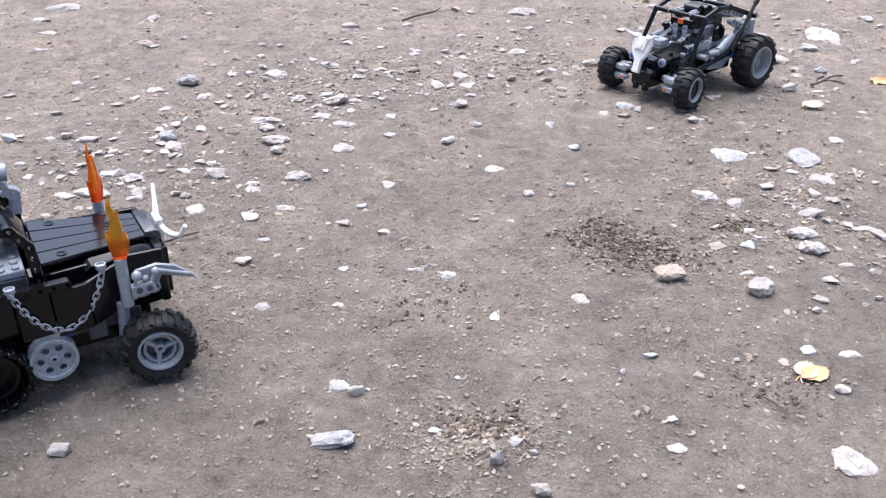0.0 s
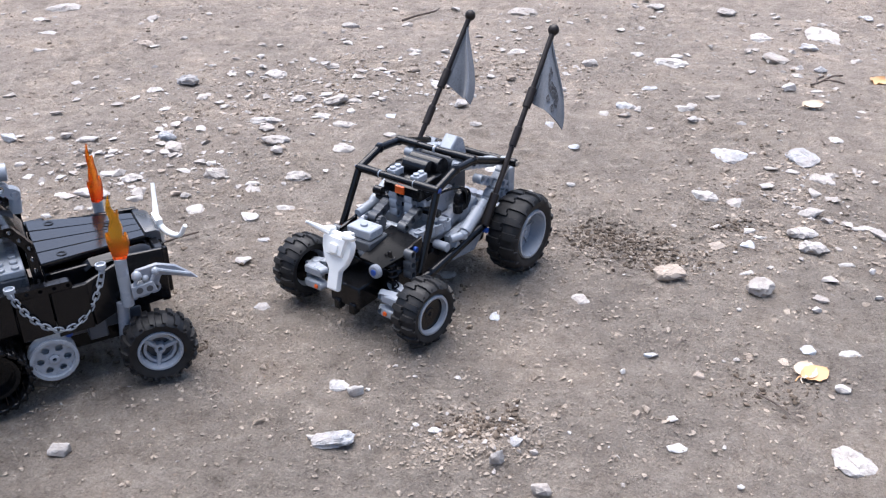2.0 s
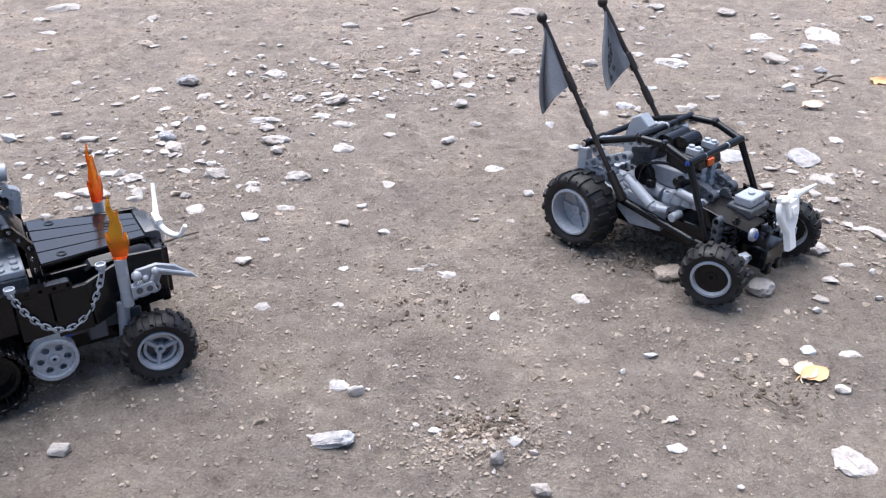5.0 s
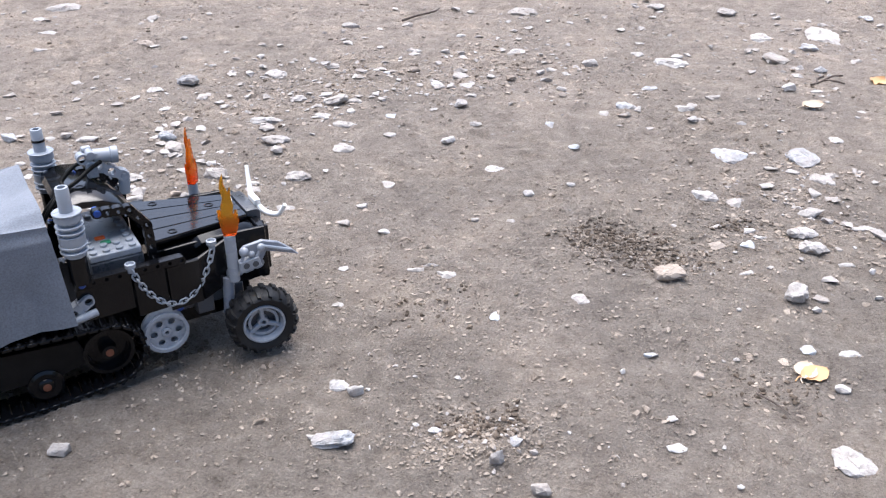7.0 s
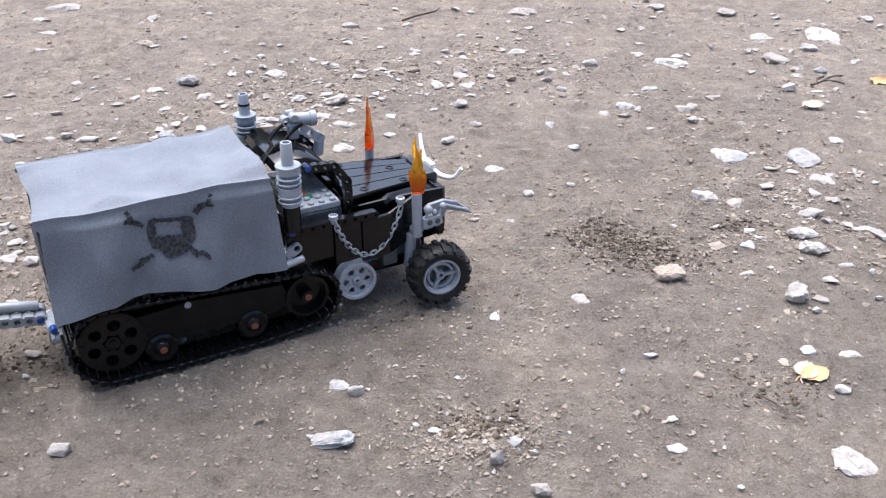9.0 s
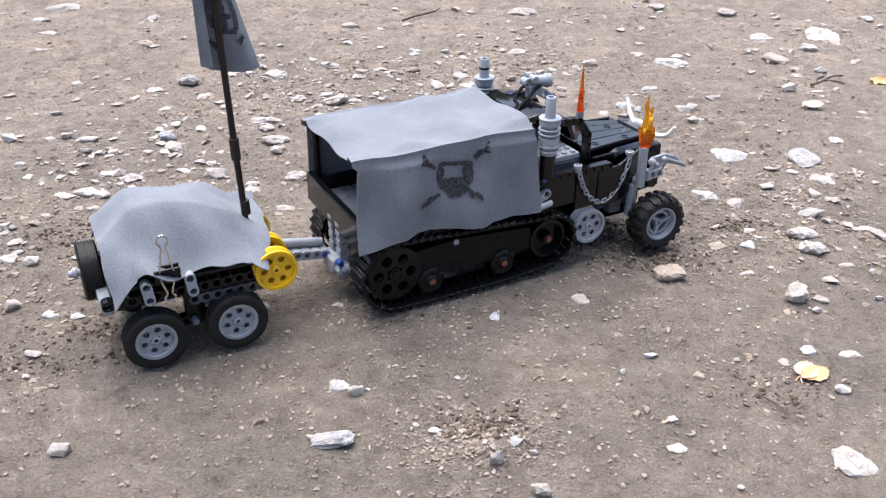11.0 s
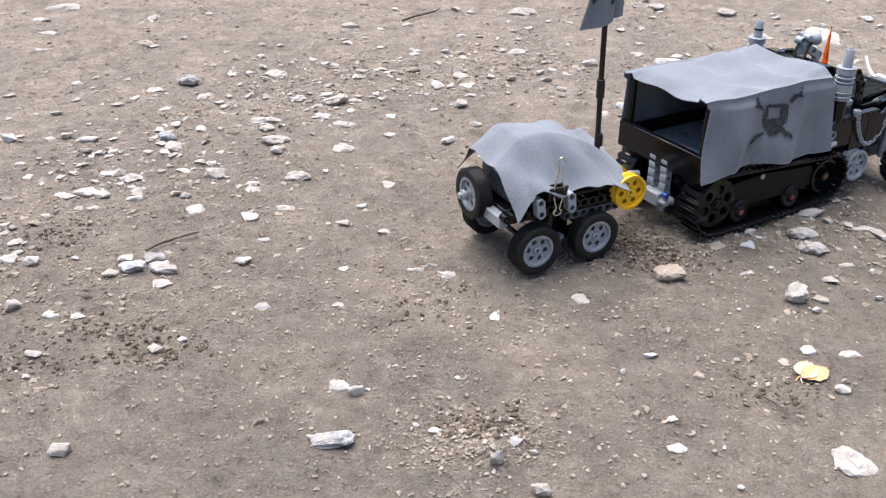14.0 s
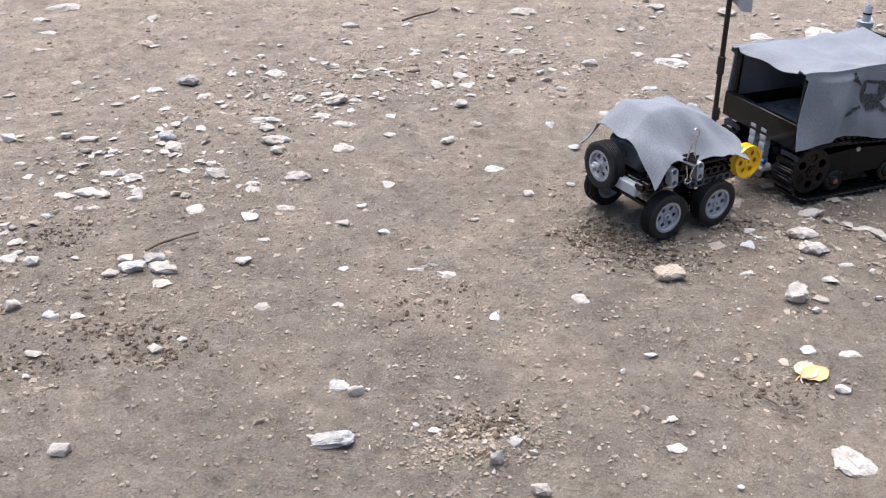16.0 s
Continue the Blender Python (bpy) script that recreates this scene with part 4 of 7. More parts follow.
# ---- wheels ----
def knob_tyre(name, radius, wide, inner, parent, knobs=18):
    """A balloon tyre with blocky cross-country knobs moulded into it; the axis is y."""
    bm = bmesh.new()
    h, r = wide / 2, radius - 0.0017
    profile = [(-h * 0.80, inner), (-h * 0.98, inner + (r - inner) * 0.35), (-h, inner + (r - inner) * 0.62), (-h * 0.90, r - 0.0020), (-h * 0.62, r - 0.0002), (-h * 0.06, r), (h * 0.06, r), (h * 0.62, r - 0.0002), (h * 0.90, r - 0.0020), (h, inner + (r - inner) * 0.62), (h * 0.98, inner + (r - inner) * 0.35), (h * 0.80, inner)]
    n, k = knobs * 4, len(profile)
    grid = [[bm.verts.new(SIDE @ Vector((q * math.cos(a), q * math.sin(a), z))) for z, q in profile] for a in [2 * math.pi * i / n for i in range(n)]]
    blocks = []
    for i in range(n):
        for q in range(k):
            w = (q + 1) % k
            f = bm.faces.new([grid[i][q], grid[(i + 1) % n][q], grid[(i + 1) % n][w], grid[i][w]])
            near = i % 4 in (0, 1) and q in (3, 4) or i % 4 == 0 and q == 2
            far = i % 4 in (2, 3) and q in (6, 7) or i % 4 == 2 and q == 8
            if near or far or (q == 5 and i % 2 == 0):
                blocks.append(f)
    bmesh.ops.recalc_face_normals(bm, faces=bm.faces)
    bmesh.ops.inset_region(bm, faces=blocks, thickness=0.00035, depth=0.0017, use_even_offset=True, use_boundary=True)
    return part(name, bm, RUBBER, parent, "black rubber tyre with dusty knobs")


def road_tyre(name, radius, wide, inner, parent):
    """A low road tyre with ring grooves and cross cuts; the axis is y."""
    bm = bmesh.new()
    h, prof = wide / 2, []
    prof += [(-h * 0.9, inner), (-h, inner + (radius - inner) * 0.5), (-h * 0.94, radius - 0.0013), (-h * 0.78, radius - 0.0002)]
    for k in range(6):
        z = h * (-0.70 + 1.4 * k / 5)
        prof += [(z - 0.0007, radius), (z - 0.0005, radius - 0.0008), (z + 0.0005, radius - 0.0008), (z + 0.0007, radius)]
    prof += [(h * 0.78, radius - 0.0002), (h * 0.94, radius - 0.0013), (h, inner + (radius - inner) * 0.5), (h * 0.9, inner)]
    lathe(bm, prof, SIDE, 56, True)
    return part(name, bm, RUBBER, parent, "black rubber road tyre with ring grooves")


def three_spoke_wheel(thing, at, radius=0.0248, wide=0.020, side=-1, label="light grey three-spoke rim"):
    """side: -1 where the outer face looks to -y. Returns the wheel with its tyre."""
    bm, h = bmesh.new(), wide / 2
    flip = SIDE if side < 0 else Matrix.Rotation(radians(-90), 4, "X")
    r = radius * 0.60
    lathe(bm, [(-h * 0.8, r - 0.0014), (-h * 0.8, r), (h * 0.82, r), (h * 0.92, r - 0.0004), (h * 0.92, r - 0.0016), (h * 0.55, r - 0.0030), (h * 0.1, r - 0.0034), (-h * 0.2, r - 0.0026)], flip, 40, True)
    lathe(bm, [(-h * 0.3, 0.0015), (-h * 0.3, 0.0040), (h * 0.55, 0.0036), (h * 0.58, 0.0030), (h * 0.58, 0.0016), (h * 0.2, 0.0015)], flip, 16, True)
    for k in range(3):
        box(bm, (0.0030, -0.0015, h * 0.20), (r - 0.002, 0.0015, h * 0.60), 0.0006, flip @ Matrix.Rotation(2.094 * k + 0.3, 4, "Z"))
    lathe(bm, [(h * 0.50, r - 0.0042), (h * 0.50, r - 0.0062), (h * 0.1, r - 0.0062), (h * 0.1, r - 0.0042)], flip, 32, True)
    wheel = part("wheel", bm, GREY, thing, label, at)
    bm = bmesh.new()
    lathe(bm, [(-h * 0.02, 0.0), (-h * 0.02, r - 0.0034), (h * 0.06, r - 0.0034), (h * 0.06, 0.0)], flip, 24)
    part("rim_back", bm, DARK, wheel)
    knob_tyre("tyre", radius, wide, r - 0.0003, wheel)
    return wheel


def pulley(bm, r, wide, flip):
    """A grooved belt wheel with six round holes."""
    h = wide / 2
    lathe(bm, [(-h, r - 0.0022), (-h, r), (-h * 0.55, r), (-h * 0.1, r - 0.0022), (h * 0.1, r - 0.0022), (h * 0.55, r), (h, r), (h, r - 0.0022), (h * 0.55, r - 0.0026), (-h * 0.55, r - 0.0026)], flip, 40, True)
    holed_disc(bm, 0.0030, r - 0.0022, h * 0.62, flip, 6, r * 0.155, r * 0.56)
    lathe(bm, [(-h * 0.5, 0.0014), (-h * 0.5, 0.0033), (h * 0.80, 0.0033), (h * 0.86, 0.0027), (h * 0.86, 0.0014)], flip, 16, True)
    lathe(bm, [(-h * 0.3, 0.0026), (-h * 0.3, r - 0.002), (-h * 0.36, r - 0.002), (-h * 0.36, 0.0026)], flip, 32, True)


# ---- the half-track truck: x forwards, y to its left, z up ----
truck = tagged(new("half_track_truck"), "black toy half-track truck with grey cloth tarp and flame torches", "toy truck")


def cloth_sheet(name, point, nu, nv, parent, label, thick=0.0009, mat=None):
    """A sheet of cloth over point(u, v), u and v from 0 to 1."""
    bm = bmesh.new()
    over = [bm.verts.new(point(i / nu, j / nv)) for j in range(nv + 1) for i in range(nu + 1)]
    grid = [[j * (nu + 1) + i, j * (nu + 1) + i + 1, (j + 1) * (nu + 1) + i + 1, (j + 1) * (nu + 1) + i] for j in range(nv) for i in range(nu)]
    for p in grid:
        bm.faces.new([over[k] for k in p])
    bm.normal_update()
    under = [bm.verts.new(v.co - v.normal * thick) for v in over]
    for p in grid:
        bm.faces.new([under[k] for k in reversed(p)])
    w = nu + 1
    rim = list(range(nu)) + [j * w + nu for j in range(nv)] + [nv * w + i for i in range(nu, 0, -1)] + [j * w for j in range(nv, 0, -1)]
    for a, b in zip(rim, rim[1:] + rim[:1]):
        bm.faces.new([over[a], under[a], under[b], over[b]])
    return part(name, bm, mat or CLOTH, parent, label, bend=80)


def tarp_point(u, v):
    """The tarp: over the top and down both sides; u runs forwards, v from the near hem over to the far hem."""
    x = -0.151 + 0.143 * u
    drop, top = 0.067, 0.104
    s = v * (2 * drop + top)
    wave = noise.noise((x * 26, s * 16, 0.5)) * 0.0046 + noise.noise((x * 48, s * 12, 3.5)) * 0.0020 + (0.4 - abs(noise.noise((x * 30, s * 11, 6.5)))) * 0.0034
    ease = 0.006
    if s < drop - ease:
        hang = 1 - s / drop
        y, z = -0.0542 - wave * (0.5 + 1.5 * hang) - 0.0026 * hang * math.sin(x * 95 + 2.0 * hang), 0.060 + s + 0.0028 * math.sin(x * 52 + 0.6) * hang
        x += (-0.004 if u < 0.5 else 0.004) * hang * abs(2 * u - 1) ** 3
    elif s > drop + top + ease:
        hang = (s - drop - top) / drop
        y, z = 0.0510 + wave * (0.3 + hang), 0.127 - (s - drop - top)
    else:
        q = (s - drop) / top
        y = -0.0525 + 0.104 * min(1, max(0, q))
        edge = min(1.0, min(abs(q), abs(1 - q)) * 9)
        if q < 0 or q > 1:
            edge = 0
        z = 0.1265 + edge * (0.0018 + wave * 1.2 - 0.0030 * math.sin(math.pi * max(0, min(1, u))) * math.sin(math.pi * max(0, min(1, q))) + 0.0012 * math.cos(u * 19)) - 0.0016 * (1 - edge)
        z += 0.004 * max(0, 0.06 - u) / 0.06 * (-1 if 0.1 < q < 0.9 else 0)
        if q < 0:
            y, z = -0.0530, 0.127 + (s - drop)
        if q > 1:
            y, z = 0.0515, 0.127 - (s - drop - top)
    # the cloth is never quite straight: soft dips along the top edges, pulled corners
    z += 0.0028 * noise.noise((x * 24, 4.0 + 9 * v, 0.2)) + 0.0007 * noise.noise((x * 45, 2.0 + 9 * v, 0.7))
    if u < 0.09 and 0.25 < v < 0.75:
        x -= 0.004 * (1 - u / 0.09) * abs(2 * v - 1) * 2
        z -= 0.0035 * (1 - u / 0.09) * math.cos((v - 0.5) * 2 * math.pi)
    if v < 0.28:
        y -= 0.0035 * max(0, 1 - v / 0.28) * (abs(2 * u - 1) ** 2) * (1 if u > 0.5 else 0.6)
        y = min(y, -0.0530)
    return Vector((x, y, z))


def tarp_side(x, z):
    """A place just outside the near hanging side."""
    p = tarp_point((x + 0.151) / 0.143, (z - 0.060) / 0.238)
    return Vector((x, p.y - 0.0011, z))


def ink_stroke(bm, points, wide, at, rng):
    pts = smooth_path([(a, b, 0) for a, b in points], 4)
    prev = None
    for i, q in enumerate(pts):
        d = (pts[min(i + 1, len(pts) - 1)] - pts[max(i - 1, 0)]).normalized()
        s = Vector((-d.y, d.x, 0)) * wide * rng.uniform(0.35, 0.65)
        row = [bm.verts.new(at(*(q + s * k).xy)) for k in (1, 0, -1)]
        if prev:
            bm.faces.new([prev[0], row[0], row[1], prev[1]])
            bm.faces.new([prev[1], row[1], row[2], prev[2]])
        prev = row


def build_truck():
    part_of = truck
    # tracked chassis
    bm = bmesh.new()
    box(bm, (-0.138, -0.028, 0.020), (0.118, 0.028, 0.052), 0.001)
    box(bm, (-0.140, -0.031, 0.044), (0.050, 0.031, 0.058), 0.001)
    part("chassis", bm, BLACK, part_of)
    bm = bmesh.new()
    box(bm, (-0.149, -0.046, 0.0575), (-0.006, 0.046, 0.0625), 0.0008)
    for k in range(5):
        box(bm, (-0.146 + 0.028 * k, -0.0455, 0.0625), (-0.1195 + 0.028 * k, 0.0455, 0.0645), 0.0006)
    part("bed_floor", bm, MID, part_of, "grey panelled load bed")
    bm = bmesh.new()
    box(bm, (-0.1535, -0.052, 0.0560), (-0.1475, 0.0525, 0.0800), 0.0008)
    part("tailgate", bm, BLACK, part_of)
    for s in (-1, 1):
        bm = bmesh.new()
        box(bm, (-0.149, s * 0.0475 - 0.001, 0.0560), (-0.006, s * 0.0475 + 0.001, 0.0760), 0.0005)
        part("bed_side", bm, BLACK, part_of)
        for x in (-0.146, -0.012):
            bm = bmesh.new()
            rod(bm, (x, s * 0.0465, 0.060), (x, s * 0.0465, 0.1195), 0.0030)
            part("tarp_post", bm, BLACK, part_of)
        bm = bmesh.new()
        rod(bm, (-0.148, s * 0.0465, 0.1190), (-0.010, s * 0.0465, 0.1190), 0.0026)
        part("tarp_rail", bm, BLACK, part_of)
    bm = bmesh.new()
    box(bm, (-0.0125, -0.047, 0.058), (-0.0085, 0.047, 0.120), 0.0008)
    part("cab_rear_wall", bm, BLACK, part_of)
    # tarp with a drawn emblem
    tarp = cloth_sheet("tarp", tarp_point, 64, 96, part_of, "thin grey cloth tarp draped over the load bed")
    rng = random.Random(4)
    # the skull is one inked ring round a bare window, heavier towards the chin
    outer = smooth_path([(a, b, 0) for a, b in ((-0.0905, 0.1090), (-0.0890, 0.1145), (-0.0840, 0.1150), (-0.0760, 0.1135), (-0.0680, 0.1130), (-0.0620, 0.1110), (-0.0612, 0.1050), (-0.0625, 0.0960), (-0.0660, 0.0935), (-0.0680, 0.0885), (-0.0745, 0.0865), (-0.0820, 0.0875), (-0.0845, 0.0930), (-0.0895, 0.0960), (-0.0912, 0.1020))], 4)
    centre = Vector((-0.0778, 0.1058, 0))
    bm = bmesh.new()
    rings = []
    for k in (0.0, 0.33, 0.66, 1.0):
        ring = []
        for q in outer:
            d = (q - centre).normalized()
            hole = 0.0082 / max(abs(d.x), 0.0082 / 0.0048 * abs(d.y), 1e-6)
            edge = centre + d * min(hole, 0.0095) * rng.uniform(0.92, 1.08)
            p = q.lerp(edge, k) + (Vector((rng.uniform(-1, 1), rng.uniform(-1, 1), 0)) * 0.0005 if k in (0.0, 1.0) else Vector())
            ring.append(bm.verts.new(tarp_side(p.x, p.y - 0.14 * (p.x + 0.076) * k)))
        rings.append(ring)
    for a, b in zip(rings, rings[1:]):
        for i in range(len(a)):
            bm.faces.new([a[i], a[(i + 1) % len(a)], b[(i + 1) % len(a)], b[i]])
    part("skull_mark", bm, INK, tarp, "scribbled black marker skull")
    for pts, wide in (((((-0.0925, 0.1115), (-0.0965, 0.1150), (-0.1000, 0.1165), (-0.1035, 0.1180))), 0.0028), (((-0.0990, 0.1165), (-0.1000, 0.1205), (-0.1015, 0.1235)), 0.0030), (((-0.0600, 0.1130), (-0.0565, 0.1165), (-0.0530, 0.1180)), 0.0040), (((-0.0525, 0.1180), (-0.0500, 0.1205), (-0.0480, 0.1240)), 0.0026), (((-0.0530, 0.1172), (-0.0495, 0.1170), (-0.0478, 0.1162)), 0.0018), (((-0.0895, 0.0915), (-0.0935, 0.0895), (-0.0985, 0.0885)), 0.0030), (((-0.0945, 0.0890), (-0.0990, 0.0855), (-0.1040, 0.0840)), 0.0034), (((-0.0665, 0.0915), (-0.0640, 0.0875), (-0.0615, 0.0845)), 0.0036), (((-0.0615, 0.0850), (-0.0590, 0.0860), (-0.0560, 0.0825), (-0.0548, 0.0800)), 0.0026)):
        bm = bmesh.new()
        ink_stroke(bm, pts, wide, tarp_side, rng)
        part("bone_mark", bm, INK, tarp, "black marker bone stroke")
    # hood: long glossy planks that narrow towards the nose, with shallow seams
    def hood_place(p):
        u = (p.x - 0.056) / 0.074
        return Vector((p.x, p.y * (1 - 0.48 * max(0, u) ** 1.3), p.z - 0.0040 * u))
    for k in range(4):
        y0 = -0.0345 + 0.01725 * k
        bm = bmesh.new()
        box(bm, (0.056, y0 + 0.0004, 0.0872), (0.124, y0 + 0.0168, 0.0908), 0.0005)
        for v in bm.verts:
            v.co = hood_place(v.co)
        part("hood_panel", bm, POLISHED, part_of)
    for x, y in ((0.070, -0.026), (0.070, 0.026), (0.105, -0.026), (0.105, 0.009)):
        bm = bmesh.new()
        lathe(bm, [(0, 0.0032), (0.0006, 0.0032), (0.0006, 0.0022), (0.0001, 0.0020), (0.0001, 0)], Matrix.Translation(hood_place(Vector((x, y, 0.0907)))), 14)
        part("hood_pin", bm, BLACK, part_of)
    bm = bmesh.new()
    prism(bm, [(0.1245, 0.0845), (0.1245, 0.0885), (0.1320, 0.0885), (0.1345, 0.0865), (0.1345, 0.0800)], -0.0178, 0.0178, None, 0.0005)
    part("hood_nose", bm, DARK, part_of, "dark grey nose strip")
    for s in (-1, 1):
        bm = bmesh.new()
        prism(bm, [(0.060, 0.052), (0.060, 0.0840), (0.092, 0.0850), (0.130, 0.0835), (0.131, 0.046), (0.112, 0.044)], s * 0.0355 - 0.0016, s * 0.0355 + 0.0016, None, 0.0006)
        part("hood_side", bm, BLACK, part_of)
        bm = bmesh.new()
        prism(bm, [(0.0, -0.002), (0.004, 0.0015), (0.040, 0.0015), (0.046, -0.0015), (0.040, -0.0030)], -0.0035, 0.0035, between((0.080, s * 0.0372, 0.0845), (0.125, s * 0.0285, 0.0825), (0, 1, -0.5 * s)), 0.0006)
        part("hood_flap", bm, BLACK, part_of)
        # cab flank panels with pin holes along the top
        for x0, x1, lo in ((0.000, 0.0345, 0.0540), (0.0352, 0.0560, 0.0475), (0.0567, 0.0785, 0.0450)):
            bm = bmesh.new()
            prism(bm, [(x0, lo), (x0, 0.0780), (x1, 0.0785), (x1, lo + 0.001)], s * 0.0485 - 0.0018, s * 0.0485 + 0.0018, None, 0.0007)
            part("side_panel", bm, BLACK, part_of)
        bm = bmesh.new()
        beam(bm, 9, Matrix.Translation((0.0035, s * 0.0476, 0.0808)), thick=0.0064, high=0.0052, hole=0.0013)
        part("side_beam", bm, BLACK, part_of)
        bm = bmesh.new()
        prism(bm, [(0, -0.016), (0, 0.016), (0.030, 0.020), (0.030, -0.012)], -0.0016, 0.0016, between((0.078, s * 0.0478, 0.062), (0.105, s * 0.0385, 0.064), (0, 1, 0)), 0.0006)
        part("side_panel", bm, BLACK, part_of)
    bm = bmesh.new()
    box(bm, (0.0565, -0.032, 0.052), (0.126, 0.032, 0.0815), 0.001)
    part("engine_block", bm, BLACK, part_of)
    for k in range(9):
        bm = bmesh.new()
        box(bm, (0.1318, -0.030 + 0.0072 * k, 0.046), (0.1350, -0.0268 + 0.0072 * k, 0.0800), 0.0006)
        part("grille_bar", bm, BLACK, part_of)
    bm = bmesh.new()
    box(bm, (0.126, -0.034, 0.042), (0.1318, 0.034, 0.0830), 0.0008)
    part("grille_back", bm, BLACK, part_of)
    # white ox-skull horns on the nose
    for s in (-1, 1):
        bm = bmesh.new()
        pts = [(0.1365, -0.003, 0.0855), (0.1405, -0.012, 0.0815), (0.1455, -0.024, 0.0835), (0.1490, -0.0300, 0.0925)] if s < 0 else [(0.1365, 0.003, 0.0855), (0.1390, 0.012, 0.0850), (0.1415, 0.0220, 0.0910), (0.1436, 0.0300, 0.1015)]
        hose(bm, smooth_path(pts, 6), 0.0026, 10, 0.55)
        part("horn", bm, WHITE, part_of, "white curved ox horn")
    bm = bmesh.new()
    prism(bm, [(-0.004, 0), (-0.007, 0.014), (-0.0075, 0.020), (0.0075, 0.020), (0.007, 0.014), (0.004, 0)], -0.0022, 0.0022, Matrix.Translation((0.1370, 0, 0.070)) @ Matrix.Rotation(radians(90), 4, "Z"), 0.0008)
    part("skull_mask", bm, WHITE, part_of, "white ox skull plate")
    # battery box behind the hood
    bm = bmesh.new()
    box(bm, (0.0130, -0.0375, 0.0700), (0.0470, 0.0270, 0.0865), 0.0012)
    battery = part("battery_box", bm, DARK, part_of, "dark grey battery box with light grey lid")
    bm = bmesh.new()
    box(bm, (0.0135, -0.0370, 0.0865), (0.0465, 0.0265, 0.0915), 0.0008)
    studs(bm, [(0.0170 + 0.0082 * i, -0.0335 + 0.008 * j, 0.0915) for i in range(4) for j in range(8) if i in (0, 3) or j in (0, 1, 7)])
    part("lid", bm, GREY, battery, "light grey studded lid")
    for x, y, mat, nm in ((0.0255, -0.0135, ORANGE, "orange_button"), (0.0275, -0.0215, GREEN, "green_button")):
        bm = bmesh.new()
        box(bm, (x - 0.0032, y - 0.0022, 0.0913), (x + 0.0032, y + 0.0022, 0.0926), 0.0004)
        part(nm, bm, mat, battery)
    # pierced windscreen arches
    for s in (-1, 1):
        bm = bmesh.new()
        pts = [(0.0526, 0.0820), (0.0520, 0.1058), (0.0428, 0.1188), (0.0228, 0.1205)]
        for (x0, z0), (x1, z1) in zip(pts, pts[1:]):
            strut(bm, (x0, s * 0.0365, z0), (x1, s * 0.0365, z1), thick=0.0052, high=0.0060, hole=0.0015)
        part("windscreen_arch", bm, BLACK, part_of)
        bm = bmesh.new()
        rod(bm, (0.0232, s * 0.0400, 0.1210), (0.0232, s * 0.0318, 0.1210), 0.0024)
        part("pin", bm, BLUE, part_of, "blue connector pin")
    # black curved roof panel and the grey gun with hoses
    bm = bmesh.new()
    prism(bm, [(0.004, 0.1160), (0.006, 0.1215), (0.018, 0.1228), (0.030, 0.1215), (0.041, 0.1165), (0.049, 0.1075), (0.054, 0.0955), (0.0512, 0.0945), (0.0455, 0.1060), (0.037, 0.1135), (0.026, 0.1175), (0.014, 0.1185)], -0.020, 0.050, None, 0.0008)
    roof = part("roof_panel", bm, POLISHED, part_of, "glossy black curved roof panel")
    for x, y in ((0.022, 0.034), (0.022, 0.004)):
        bm = bmesh.new()
        lathe(bm, [(0, 0.0030), (0.0005, 0.0030), (0.0005, 0.0021), (0.0001, 0.0020), (0.0001, 0)], Matrix.Translation((x, y, 0.1226)), 14)
        part("roof_pin", bm, BLACK, roof)
    bm = bmesh.new()
    box(bm, (0.0305, 0.0160, 0.1215), (0.0375, 0.0240, 0.1330), 0.0008)
    strut(bm, (0.0290, 0.0205, 0.1355), (0.0370, 0.0205, 0.1345), (0, 1, 0))
    rod(bm, (0.0340, 0.0265, 0.1385), (0.0340, 0.0130, 0.1385), 0.0030)
    rod(bm, (0.0300, 0.0230, 0.1400), (0.0360, 0.0230, 0.1400), 0.0026)
    gun = part("gun", bm, GREY, part_of, "light grey gun made of small fittings")
    bm = bmesh.new()
    lathe(bm, [(0, 0.0038), (0.0008, 0.0050), (0.0110, 0.0050), (0.0118, 0.0058), (0.0160, 0.0058), (0.0164, 0.0052), (0.0164, 0.0036), (0.0120, 0.0034), (0.0120, 0)], along((0.0360, 0.0215, 0.1350), (1, -0.10, -0.06)), 22)
    part("barrel", bm, GREY, gun)
    bm = bmesh.new()
    strut(bm, (0.0385, 0.0205, 0.1285), (0.0535, 0.0190, 0.1190), (0, 1, 0))
    part("gun_arm", bm, GREY, gun)
    bm = bmesh.new()
    rod(bm, (0.0538, 0.0190, 0.1210), (0.0522, 0.0190, 0.1055), 0.0038, n=16)
    part("gun_leg", bm, GREY, gun)
    for k, (y, x) in enumerate(((0.017, 0.0310), (0.012, 0.0400))):
        bm = bmesh.new()
        hose(bm, smooth_path([(x, y + 0.004, 0.1325), (x - 0.008, y, 0.1325 - 0.002 * k), (x - 0.018, y - 0.006, 0.1265), (0.012 - 0.001 * k, y - 0.012, 0.1235), (0.001, y - 0.018, 0.1165), (-0.006, y - 0.020, 0.1080)], 6), 0.0014, 8)
        part("hose", bm, CABLE, part_of)
    # exhaust stacks
    for s, x in ((-1, 0.0045), (1, 0.0085)):
        y = s * 0.0535
        bm = bmesh.new()
        rod(bm, (x, y, 0.0850), (x, y, 0.1040), 0.0060, n=20)
        base = part("stack_base", bm, BLACK, part_of)
        bm = bmesh.new()
        z = 0.1040
        lathe(bm, [(0, 0.0046), (0.0300, 0.0041), (0.0450, 0.0039), (0.0454, 0.0036), (0.0454, 0.0024), (0.038, 0.0022), (0.038, 0.0)], Matrix.Translation((x, y, z)), 16)
